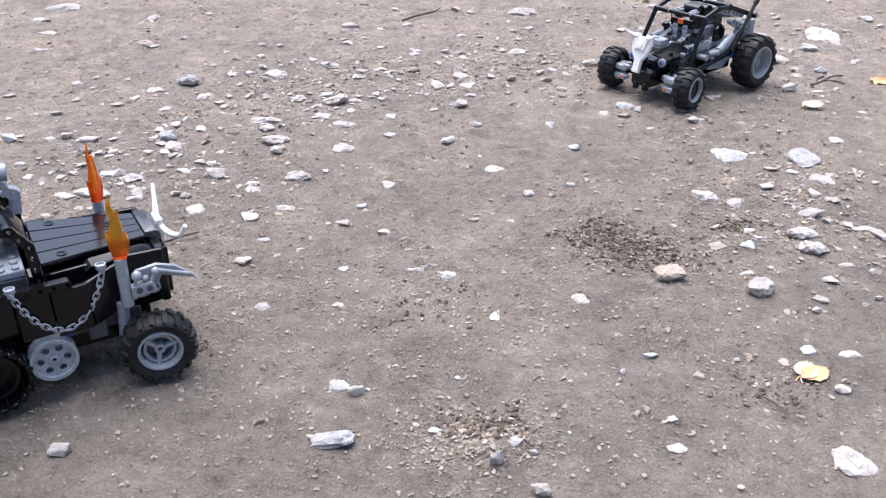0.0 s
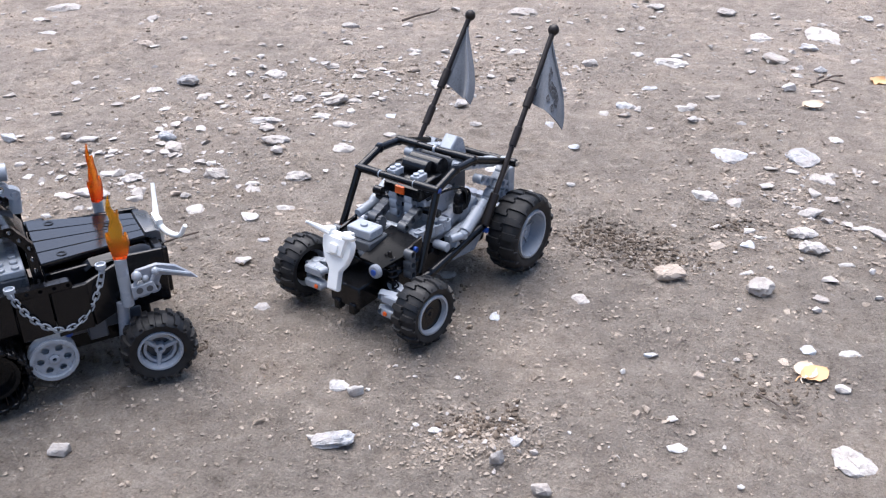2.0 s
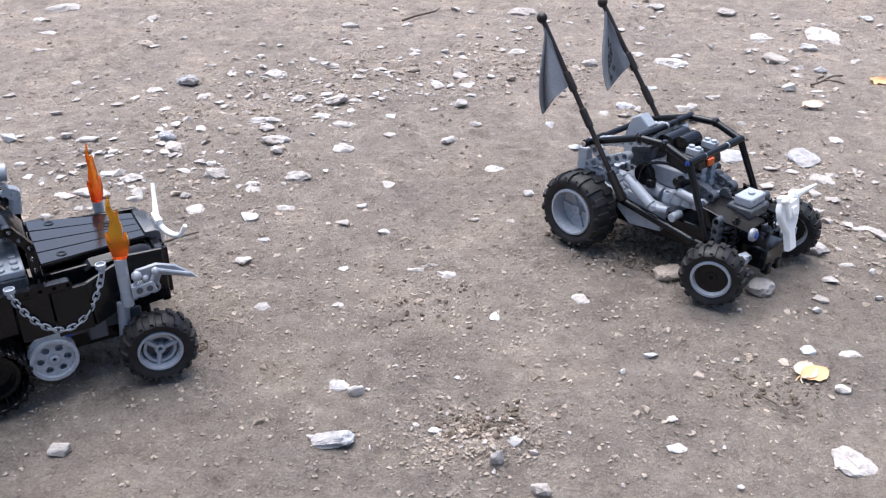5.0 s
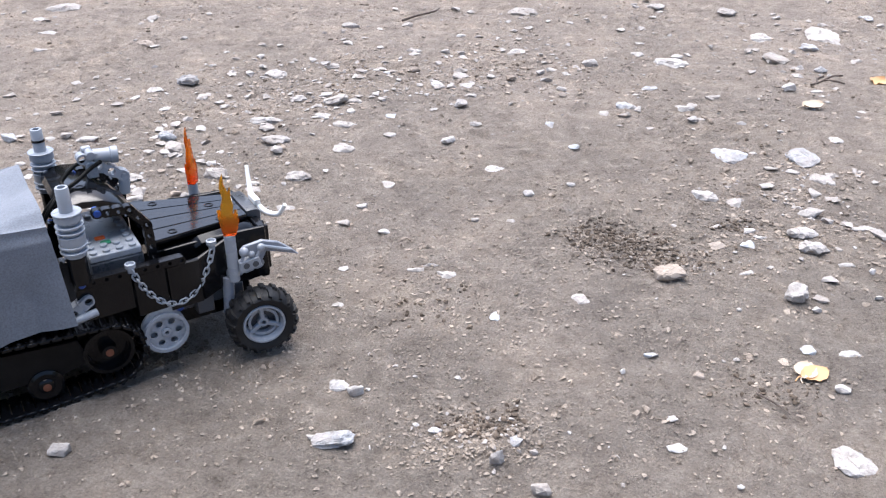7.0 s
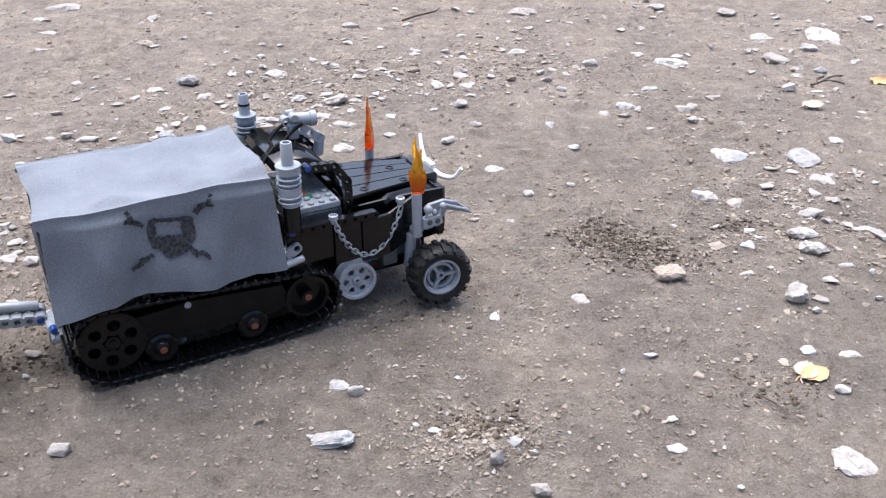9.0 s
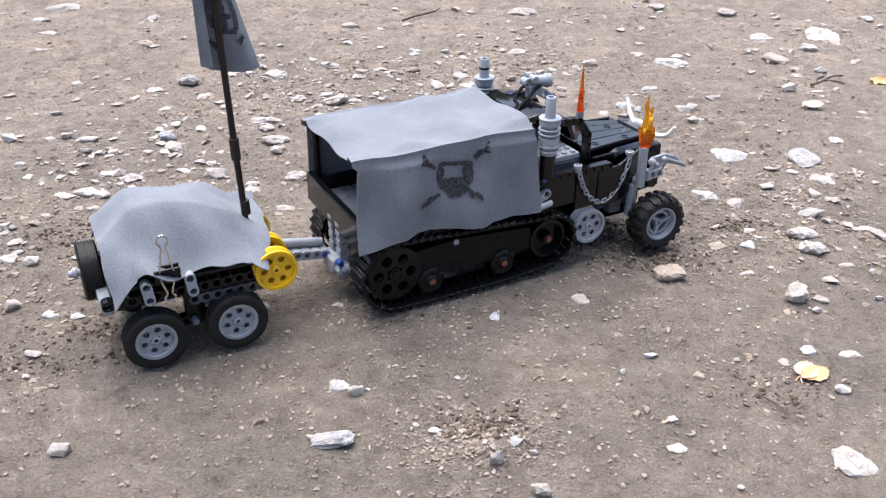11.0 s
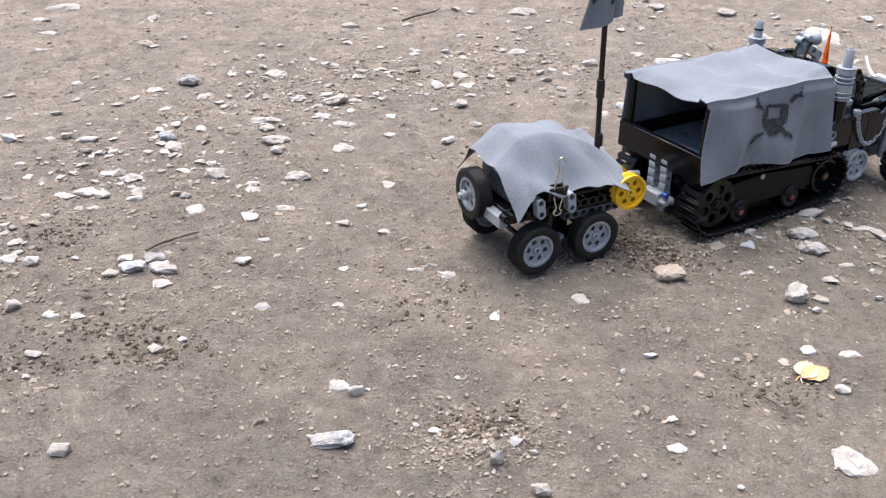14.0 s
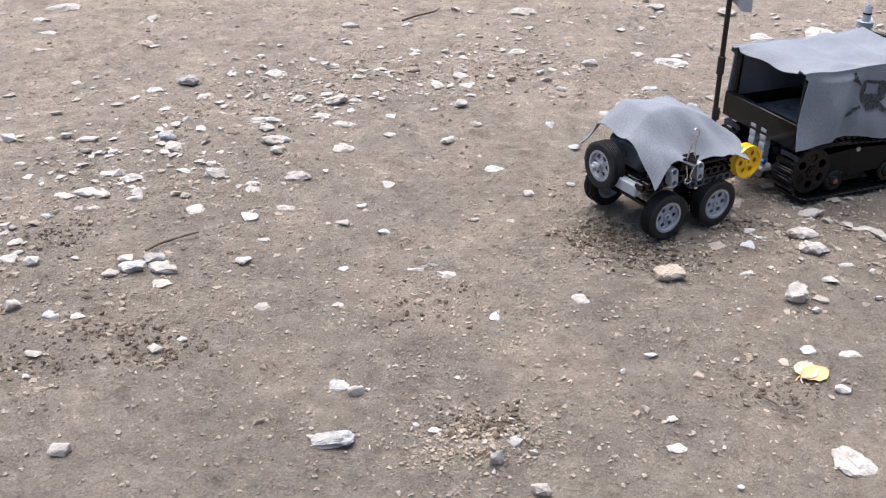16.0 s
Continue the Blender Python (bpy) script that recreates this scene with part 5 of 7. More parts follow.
        stack = part("exhaust_pipe", bm, GREY, part_of, "light grey ribbed upright exhaust pipe")
        for r, hgt in ((0.0066, 0.0030), (0.0084, 0.0016), (0.0062, 0.0022), (0.0084, 0.0016), (0.0079, 0.0064), (0.0064, 0.0016), (0.0084, 0.0015), (0.0060, 0.0022), (0.0084, 0.0015), (0.0060, 0.0022), (0.0080, 0.0050), (0.0086, 0.0010)):
            bm = bmesh.new()
            lathe(bm, [(0, r - 0.0005), (0.0004, r), (hgt - 0.0004, r), (hgt, r - 0.0005)], Matrix.Translation((x, y, z)), 24)
            part("pipe_ring", bm, GREY, stack)
            z += hgt
        if s > 0:
            bm = bmesh.new()
            lathe(bm, [(0, 0.0038), (0.0001, 0.00435), (0.0016, 0.00435), (0.0017, 0.0038)], Matrix.Translation((x, y, 0.1405)), 20)
            part("pipe_band", bm, BLACK, stack, "black band round the pipe")
        bm = bmesh.new()
        rod(bm, (0.0045, s * 0.0480, 0.0815), (0.0045, s * 0.0520, 0.0815), 0.0024)
        part("pin", bm, BLUE, part_of, "blue connector pin")
    bm = bmesh.new()
    rod(bm, (-0.006, -0.0555, 0.0600), (0.010, -0.0540, 0.0620), 0.0026)
    strut(bm, (-0.004, -0.0500, 0.0640), (0.006, -0.0500, 0.0700))
    part("side_peg", bm, GREY, part_of, "light grey axle peg")
    # flame torches
    outline = [(-0.0040, 0.0), (-0.0052, 0.0070), (-0.0062, 0.0120), (-0.0064, 0.0175), (-0.0046, 0.0130), (-0.0034, 0.0120), (-0.0040, 0.0200), (-0.0020, 0.0270), (-0.0034, 0.0340), (-0.0022, 0.0400), (-0.0004, 0.0440), (-0.0006, 0.0360), (0.0012, 0.0320), (0.0020, 0.0290), (0.0038, 0.0335), (0.0034, 0.0270), (0.0046, 0.0210), (0.0034, 0.0150), (0.0058, 0.0120), (0.0062, 0.0170), (0.0070, 0.0100), (0.0058, 0.0040), (0.0040, 0.0)]
    for s, mat, top in ((-1, FLAME_AMBER, 0.0905), (1, FLAME_RED, 0.0885)):
        x0, y = (0.1010 if s < 0 else 0.1068), s * 0.0495
        bm = bmesh.new()
        lathe(bm, [(0, 0.0034), (0.0004, 0.0038), (top - 0.0554, 0.0038), (top - 0.055, 0.0034), (top - 0.055, 0.0022), (top - 0.058, 0.0020), (top - 0.058, 0)], Matrix.Translation((x0, y, 0.0550)), 18)
        torch = part("torch_post", bm, GREY, part_of, "light grey upright tube")
        bm = bmesh.new()
        yaw = Matrix.Rotation(radians(-22 if s < 0 else 48), 4, "Z")
        verts, n = [], len(outline)
        for d in (-1, 1):
            for x, z in outline:
                verts.append((x, d * (0.0022 * max(0.15, 1 - z / 0.050)), z))
        core = [(x * 0.72, 0.0031 * d * max(0.12, 1 - z / 0.047), z) for d in (-1, 1) for x, z in outline]
        verts += core
        polys = [[i, (i + 1) % n, n + (i + 1) % n, n + i] for i in range(n)]
        polys += [[2 * n + i for i in range(n)], [3 * n + i for i in range(n)]]
        for d, o in ((0, 2 * n), (n, 3 * n)):
            polys += [[d + i, d + (i + 1) % n, o + (i + 1) % n, o + i] for i in range(n)]
        faces(bm, verts, polys, Matrix.Translation((x0 + 0.0005, y, top)) @ yaw)
        part("flame", bm, mat, torch, "clear amber flame piece" if s < 0 else "clear orange-red flame piece", bend=50)
        bm = bmesh.new()
        strut(bm, (0.1040, s * 0.0440, 0.0600), (0.1200, s * 0.0440, 0.0620), hole=0.0020)
        rod(bm, (x0, s * 0.0495, 0.0580), (x0, s * 0.0400, 0.0580), 0.0036)
        rod(bm, (0.0960, s * 0.0440, 0.0280), (0.0985, s * 0.0440, 0.0560), 0.0040)
        part("torch_bracket", bm, MID, part_of, "grey bracket beams")
    # blade-shaped fender at the torch
    bm = bmesh.new()
    prism(bm, [(0.1060, 0.0770), (0.1090, 0.0800), (0.1220, 0.0815), (0.1340, 0.0770), (0.1430, 0.0690), (0.1475, 0.0640), (0.1380, 0.0680), (0.1290, 0.0715), (0.1240, 0.0735), (0.1210, 0.0670), (0.1170, 0.0640), (0.1150, 0.0690), (0.1120, 0.0740)], -0.0525, -0.0495, None, 0.0007)
    fender = part("blade_fender", bm, MID, part_of, "grey spiked blade fender")
    bm = bmesh.new()
    prism(bm, [(0.1040, 0.0620), (0.1040, 0.0700), (0.1180, 0.0715), (0.1200, 0.0640)], -0.0555, -0.0490, None, 0.0008)
    part("fender_mount", bm, GREY, fender)
    for x, z, r in ((0.1085, 0.0765, 0.0034), (0.1205, 0.0770, 0.0028), (0.1135, 0.0735, 0.0024)):
        bm = bmesh.new()
        lathe(bm, [(-r * math.cos(k * math.pi / 8), r * math.sin(k * math.pi / 8)) for k in range(9)], Matrix.Translation((x, -0.0530, z)), 14)
        part("ball_joint", bm, GREY, fender)
    for p, q in (((0.1085, -0.0535, 0.0765), (0.1060, -0.0535, 0.0690)), ((0.1205, -0.0535, 0.0770), (0.1160, -0.0535, 0.0690)), ((0.1220, -0.0532, 0.0775), (0.1420, -0.0532, 0.0690))):
        bm = bmesh.new()
        rod(bm, p, q, 0.0013, n=8)
        part("fender_rib", bm, GREY, fender)
    bm = bmesh.new()
    for x in (0.1085, 0.1150):
        lathe(bm, [(0, 0.0022), (0.0003, 0.0022), (0.0003, 0.0)], Matrix.Translation((x, -0.0555, 0.0668)) @ SIDE, 12)
    part("axle_socket", bm, DARK, part_of)
    # chain hung along the flank
    p0, p1 = Vector((0.0348, -0.0525, 0.0850)), Vector((0.0892, -0.0475, 0.0845))
    links = []
    for i in range(200):
        u = i / 199
        q = p0.lerp(p1, u)
        links.append(q + Vector((0, -0.001, -0.0345 * (1 - (2 * u - 1) ** 2) ** 0.80)))
    spaced, gone = [links[0]], 0.0
    for a, b in zip(links, links[1:]):
        gone += (b - a).length
        if gone >= 0.0040:
            spaced.append(b)
            gone = 0.0
    for i, (a, b) in enumerate(zip(spaced, spaced[1:])):
        bm = bmesh.new()
        d = (b - a).normalized()
        m = between((a + b) / 2, b, (0, 1, 0) if i % 2 else (0.3, 0.1, 1))
        hose(bm, [m @ Vector((0.0019 * math.cos(t) + 0.0011 * (1 if math.cos(t) > 0 else -1), 0, 0.0017 * math.sin(t))) for t in [math.pi * (k + 0.5) / 6 for k in range(12)]], 0.0006, 6, loop=True)
        part("chain_link", bm, GREY, part_of)
    for p in (p0, p1):
        bm = bmesh.new()
        lathe(bm, [(0, 0.0022), (0.003, 0.0022), (0.0036, 0.0034), (0.0062, 0.0034), (0.0064, 0.0026), (0.0050, 0.0022), (0.005, 0)], Matrix.Translation(p + Vector((0, 0.0012, -0.0030))), 14)
        part("chain_peg", bm, GREY, part_of, "light grey cup peg")
    # front axle and steering
    bm = bmesh.new()
    rod(bm, (0.1141, -0.052, 0.0248), (0.1141, 0.052, 0.0248), 0.0024)
    for s in (-1, 1):
        strut(bm, (0.1050, s * 0.014, 0.0330), (0.1100, s * 0.046, 0.0250), (1, 0, 0))
        box(bm, (0.050, s * 0.034 - 0.004, 0.036), (0.110, s * 0.034 + 0.004, 0.046), 0.0008)
    part("front_axle", bm, DARK, part_of)
    bm = bmesh.new()
    rod(bm, (0.0620, -0.049, 0.0450), (0.0620, -0.042, 0.0450), 0.0025)
    part("pin", bm, BLUE, part_of, "blue connector pin")
    bm = bmesh.new()
    box(bm, (0.074, -0.046, 0.034), (0.086, -0.036, 0.050), 0.0008)
    part("bracket", bm, DARK, part_of)
    wheels = []
    for s in (-1, 1):
        wheels.append(three_spoke_wheel(part_of, pose(0.1141, s * 0.0585, 0.0248), side=s))
    bm = bmesh.new()
    pulley(bm, 0.0148, 0.0110, SIDE)
    pul = part("belt_wheel", bm, GREY, part_of, "light grey belt wheel with six holes", pose(0.0500, -0.0480, 0.0313))
    bm = bmesh.new()
    rod(bm, (0.0500, -0.050, 0.0313), (0.0500, -0.020, 0.0313), 0.0024)
    part("belt_axle", bm, BLACK, part_of)
    # hitch
    bm = bmesh.new()
    for y in (-0.011, 0.004):
        strut(bm, (-0.1500, y, 0.0300), (-0.1500, y, 0.0620), hole=0.0022)
    strut(bm, (-0.1520, -0.0200, 0.0270), (-0.1520, 0.0120, 0.0270), (1, 0, 0))
    box(bm, (-0.1600, -0.0140, 0.0210), (-0.1440, 0.0060, 0.0330), 0.001)
    rod(bm, (-0.1500, -0.0100, 0.0200), (-0.1500, -0.0100, 0.0140), 0.0036)
    rod(bm, (-0.1560, -0.0220, 0.0260), (-0.1560, 0.0150, 0.0260), 0.0026)
    part("hitch", bm, GREY, part_of, "light grey pierced-beam hitch")
    bm = bmesh.new()
    rod(bm, (-0.1560, -0.0225, 0.0335), (-0.1560, -0.0160, 0.0335), 0.0024)
    part("pin", bm, BLUE, part_of, "blue connector pin")
    return wheels, pul


truck_wheels, truck_pulley = build_truck()


# ---- the tracks: belts of links round sprockets and rollers ----
def track_loop():
    """The belt's outline in x and z: the hull round its wheels."""
    discs = ((-0.1235, 0.0300, 0.0272), (0.0125, 0.0270, 0.0215), (-0.0927, 0.0152, 0.0130), (-0.0288, 0.0152, 0.0130), (-0.0600, 0.0400, 0.0100))
    pts = sorted({(round(cx + r * math.cos(a), 6), round(cz + r * math.sin(a), 6)) for cx, cz, r in discs for a in [2 * math.pi * k / 90 for k in range(90)]})

    def chain(seq):
        out = []
        for p in seq:
            while len(out) > 1 and (out[-1][0] - out[-2][0]) * (p[1] - out[-2][1]) - (out[-1][1] - out[-2][1]) * (p[0] - out[-2][0]) <= 0:
                out.pop()
            out.append(p)
        return out[:-1]
    hull = chain(pts) + chain(pts[::-1])
    loop = [Vector(p) for p in hull] + [Vector(hull[0])]
    at = [0.0]
    for a, b in zip(loop, loop[1:]):
        at.append(at[-1] + (b - a).length)
    return loop, at


LOOP, LOOP_AT = track_loop()
LINKS = round(LOOP_AT[-1] / 0.0072)


def on_track(s, y):
    """The pose of a link whose place along the belt is s; it runs the belt's way at the top forwards."""
    s = s % LOOP_AT[-1]
    i = max(k for k in range(len(LOOP_AT) - 1) if LOOP_AT[k] <= s)
    u = (s - LOOP_AT[i]) / (LOOP_AT[i + 1] - LOOP_AT[i])
    p = LOOP[i].lerp(LOOP[i + 1], u)
    a, b = LOOP[i - 1 if i else -2], LOOP[i + 2 if i + 2 < len(LOOP) else 1]
    d = b - a
    return Matrix.Translation((p.x, y, p.y)) @ Matrix.Rotation(-math.atan2(d.y, d.x), 4, "Y")


def build_tracks():
    links = []
    bm = bmesh.new()
    box(bm, (-0.0031, -0.0125, -0.0014), (0.0031, 0.0125, 0.0012), 0.0005)
    box(bm, (-0.0012, -0.0122, -0.0030), (0.0012, 0.0122, -0.0012), 0.0004)
    box(bm, (-0.0010, -0.0030, 0.0010), (0.0010, 0.0030, 0.0032), 0.0004)
    for y in (-0.009, 0.009):
        box(bm, (-0.0040, y - 0.002, -0.0010), (0.0040, y + 0.002, 0.0008), 0.0004)
    first = part("track_link", bm, BLACK, truck)
    for s in (-1, 1):
        for k in range(LINKS):
            ob = first if not links else again(first, Matrix(), truck)
            ob.matrix_basis = on_track(LOOP_AT[-1] * k / LINKS, s * 0.0430)
            links.append((ob, LOOP_AT[-1] * k / LINKS, s * 0.0430))
    turning = []
    for s in (-1, 1):
        flip = SIDE if s < 0 else Matrix.Rotation(radians(-90), 4, "X")
        bm = bmesh.new()
        prism(bm, [(-0.136, 0.036), (-0.120, 0.050), (0.010, 0.043), (0.020, 0.030), (0.008, 0.018), (-0.030, 0.019), (-0.090, 0.020), (-0.126, 0.026)], s * 0.0375 - 0.003, s * 0.0375 + 0.003, None, 0.0008)
        part("track_frame", bm, BLACK, truck)
        bm = bmesh.new()
        prism(bm, [(-0.1085, 0.0195), (-0.1060, 0.0430), (-0.0700, 0.0460), (-0.0050, 0.0405), (0.0010, 0.0230), (-0.0180, 0.0190)], s * 0.0462 - 0.0008, s * 0.0462 + 0.0008, None, 0.0006)
        part("side_plate", bm, PLATE, truck, "dusty black side plate between the rollers")
        for x, z, r in ((-0.0927, 0.0152, 0.0118), (-0.0288, 0.0152, 0.0118)):
            bm = bmesh.new()
            lathe(bm, [(-0.010, 0.0), (-0.010, r), (-0.006, r), (-0.004, r * 0.6), (0.0015, r * 0.6), (0.003, r * 0.95), (0.005, r * 0.95), (0.0062, r * 0.78), (0.0056, r * 0.45), (0.0066, r * 0.40), (0.0074, 0.0032), (0.0074, 0.0)], flip, 28)
            w = part("roller", bm, BLACK, truck, "", pose(x, s * 0.0430, z))
            bm = bmesh.new()
            lathe(bm, [(0.0070, 0.0026), (0.0080, 0.0026), (0.0082, 0.0020), (0.0082, 0.0)], flip, 14)
            box(bm, (-0.0016, -0.0005, 0.0080), (0.0016, 0.0005, 0.0085), 0.0002, flip)
            part("axle_end", bm, BROWN, w, "reddish brown axle end")
            turning.append((w, x, s * 0.0430, z, 0.0152))
        for x, z, r in ((-0.1235, 0.0300, 0.0240), (0.0125, 0.0270, 0.0185)):
            bm = bmesh.new()
            lathe(bm, [(-0.006, 0.0), (-0.006, r - 0.002), (-0.002, r - 0.002), (-0.002, r - 0.006), (0.002, r - 0.006), (0.002, r - 0.002), (0.0055, r - 0.002), (0.0055, r - 0.0045), (-0.0005, r - 0.0055), (-0.0005, 0.0055), (0.0065, 0.0048), (0.0065, 0.0)], flip, 30)
            if x < 0:
                holed_disc(bm, 0.0055, r - 0.0030, 0.0058, flip, 6, r * 0.17, r * 0.55)
            w = part("sprocket", bm, BLACK, truck, "", pose(x, s * 0.0430, z))
            bm = bmesh.new()
            lathe(bm, [(0.0062, 0.0026), (0.0074, 0.0026), (0.0076, 0.0)], flip, 14)
            part("axle_end", bm, BROWN if x > 0 else BLACK, w)
            turning.append((w, x, s * 0.0430, z, r + 0.0025))
        bm = bmesh.new()
        lathe(bm, [(0, 0.0024), (0.001, 0.0024), (0.001, 0.0)], Matrix.Translation((-0.0723, s * 0.0492, 0.0450)) @ flip, 12)
        part("axle_end", bm, GREY, truck)
        # skirt strip over the belt
        bm = bmesh.new()
        beam(bm, 15, Matrix.Translation((-0.110, s * 0.0480, 0.0600)), high=0.0050, hole=0.0016)
        part("skirt_beam", bm, BLACK, truck)
    return links, turning


track_links, track_wheels = build_tracks()


# ---- the trailer ----
trailer = tagged(new("trailer"), "black toy trailer on four road wheels under a clipped grey cloth", "toy trailer")
FLAG_AT = (0.0478, -0.0216)


def trailer_cloth(u, v):
    x, y = -0.053 + 0.116 * u, -0.0615 + 0.099 * v
    dx = max(0.0, x - 0.012) / 0.030 if x > 0 else max(0.0, -x - 0.028) / 0.030
    near = max(0.0, -y - 0.022) / 0.038
    away = max(0.0, y - 0.018) / 0.018
    z = 0.1005 - (0.0135 if x > 0 else 0.0225) * dx ** 1.2 - 0.030 * near ** 1.15 - 0.020 * away
    z += 0.008 * max(0, x) / 0.058 * near
    fold = math.sin(x * 170 + 1.2) * 0.0034 + math.sin(x * 75 + 0.4) * 0.0026
    z += noise.noise((x * 24, y * 24, 2.2)) * 0.0072 + noise.noise((x * 52, y * 52, 7.2)) * 0.0016
    if x < -0.03:
        z += math.sin(y * 130) * 0.0022 * min(1, dx)
    z += (0.35 - noise.noise((x * 26 + y * 18, y * 20 - x * 8, 4.4)) ** 2 * 2.2) * 0.0085 * (0.4 + 0.6 * min(1.0, near + dx))
    y += fold * near
    if near > 0.7 and x < -0.035:
        z -= 0.002 * (near - 0.7) / 0.3
    x += noise.noise((x * 20, y * 60, 5.0)) * 0.003 * dx
    if x > 0.040:
        x -= 0.010 * near * (x - 0.040) / 0.020
        z += 0.006 * near * (x - 0.035) / 0.020
    return Vector((x, y, z))


def road_wheel(parent, at, side, radius=0.0213, wide=0.0138):
    bm = bmesh.new()
    flip = SIDE if side < 0 else Matrix.Rotation(radians(-90), 4, "X")
    pulley(bm, radius * 0.665, wide * 0.86, flip)
    wheel = part("wheel", bm, GREY, parent, "light grey rim with six round holes", at)
    road_tyre("tyre", radius, wide, radius * 0.66, wheel)
    return wheel


def build_trailer():
    t, c = trailer, -0.006
    bm = bmesh.new()
    box(bm, (-0.052, -0.042, 0.0400), (0.050, 0.015, 0.0540), 0.001)
    part("body", bm, BLACK, t)
    for y in (-0.050, 0.020):
        bm = bmesh.new()
        beam(bm, 14, Matrix.Translation((-0.056, y, 0.0520)))
        part("side_beam", bm, BLACK, t)
        bm = bmesh.new()
        rod(bm, (-0.050, y * 1.02, 0.0610), (0.058, y * 1.02, 0.0610), 0.0025)
        part("side_rail", bm, BLACK, t)
        bm = bmesh.new()
        beam(bm, 7, Matrix.Translation((0.0000, y, 0.0430)))
        part("side_beam", bm, DARK, t)
    bm = bmesh.new()
    box(bm, (-0.045, -0.034, 0.0540), (0.022, 0.012, 0.0790), 0.004)
    part("load", bm, DARK, t)
    bm = bmesh.new()
    box(bm, (-0.0600, -0.0480, 0.0420), (-0.0520, 0.0100, 0.0520), 0.0008)
    beam(bm, 4, Matrix.Translation((-0.0560, -0.0440, 0.0470)) @ Matrix.Rotation(radians(90), 4, "Z"))
    part("rear_beam", bm, GREY, t, "light grey rear cross beam")
    wheels = []
    for x in (-0.0300, 0.0264):
        for s, y in ((-1, -0.0545), (1, 0.0255)):
            wheels.append((road_wheel(t, pose(x, y, 0.0213), s), x, y))
        bm = bmesh.new()
        rod(bm, (x, -0.054, 0.0213), (x, 0.025, 0.0213), 0.0024)
        part("axle", bm, BLACK, t)
    for y in (-0.0400, 0.0110):
        bm = bmesh.new()
        beam(bm, 8, Matrix.Translation((-0.0300, y, 0.0213)))
        box(bm, (-0.0060, y - 0.0036, 0.0200), (0.0080, y + 0.0036, 0.0440), 0.0008)
        part("bogie", bm, BLACK, t)
    bm = bmesh.new()
    rod(bm, (-0.0005, -0.0490, 0.0220), (-0.0005, -0.0400, 0.0220), 0.0026)
    part("pin", bm, MID, t, "grey connector pin")
    for x in (-0.0305, -0.0020):
        bm = bmesh.new()
        strut(bm, (x + 0.001, -0.0580, 0.0540), (x, -0.0580, 0.0640), thick=0.0074)
        part("lift_arm", bm, GREY, t, "light grey two-hole arm")
    # belt wheels at the front corner
    for y in (-0.0560, -0.0320):
        bm = bmesh.new()
        pulley(bm, 0.0152, 0.0095, SIDE)
        part("belt_wheel", bm, YELLOW, t, "bright yellow belt wheel with six holes", pose(0.0570, y, 0.0550))
    bm = bmesh.new()
    pulley(bm, 0.0152, 0.0095, Matrix.Rotation(radians(-90), 4, "X"))
    part("belt_wheel", bm, YELLOW, t, "bright yellow belt wheel with six holes", pose(0.0570, 0.0120, 0.0550))
    bm = bmesh.new()
    rod(bm, (0.0570, -0.0590, 0.0550), (0.0570, 0.0160, 0.0550), 0.0024)
    part("belt_axle", bm, DARK, t)
    # drawbar
    for y in (-0.0105, 0.0005):
        bm = bmesh.new()
        strut(bm, (0.0480, y, 0.0420), (0.1080, y, 0.0330), hole=0.0022)
        part("drawbar", bm, GREY, t, "light grey pierced-beam drawbar")
    bm = bmesh.new()
    rod(bm, (0.1070, -0.0150, 0.0330), (0.1070, 0.0050, 0.0330), 0.0023)
    rod(bm, (0.0790, -0.0150, 0.0375), (0.0790, 0.0050, 0.0375), 0.0023)
    part("drawbar_pin", bm, BLUE, t, "blue connector pin")
    bm = bmesh.new()
    rod(bm, (0.0700, -0.0050, 0.0470), (0.1080, -0.0050, 0.0400), 0.0034)
    part("drawbar_tube", bm, GREY, t)
    # spare wheel on the tail
    turn = Matrix.Rotation(radians(-90), 4, "Z")
    spare = road_wheel(t, pose(-0.0600, -0.0056, 0.0566) @ turn, -1)
    bm = bmesh.new()
    rod(bm, (0, -0.0060, 0), (0, -0.0145, 0), 0.0026)
    rod(bm, (0, -0.0085, 0), (0, -0.0115, 0), 0.0044)
    part("hub_bush", bm, GREY, spare)
    # cloth and clip
    cloth_sheet("cover", trailer_cloth, 70, 60, t, "thin grey cloth cover with soft folds")
    bm = bmesh.new()
    prism(bm, [(-0.0035, 0.0), (-0.0012, 0.0110), (0.0012, 0.0110), (0.0035, 0.0), (0.0026, 0.0), (0.0, 0.0090), (-0.0026, 0.0)], -0.0085, 0.0085, Matrix.Translation((-0.0160, -0.0600, 0.0750)) @ Matrix.Rotation(radians(90), 4, "Z") @ Matrix.Rotation(radians(180), 4, "X") @ Matrix.Translation((0, 0, 0.000)), 0.0003)
    for s in (-1, 1):
        rod(bm, (-0.0245, -0.0600 + s * 0.0033, 0.0752), (-0.0075, -0.0600 + s * 0.0033, 0.0752), 0.0011, n=8)
    clip = part("binder_clip", bm, BLACK, t, "black binder clip with wire handles")
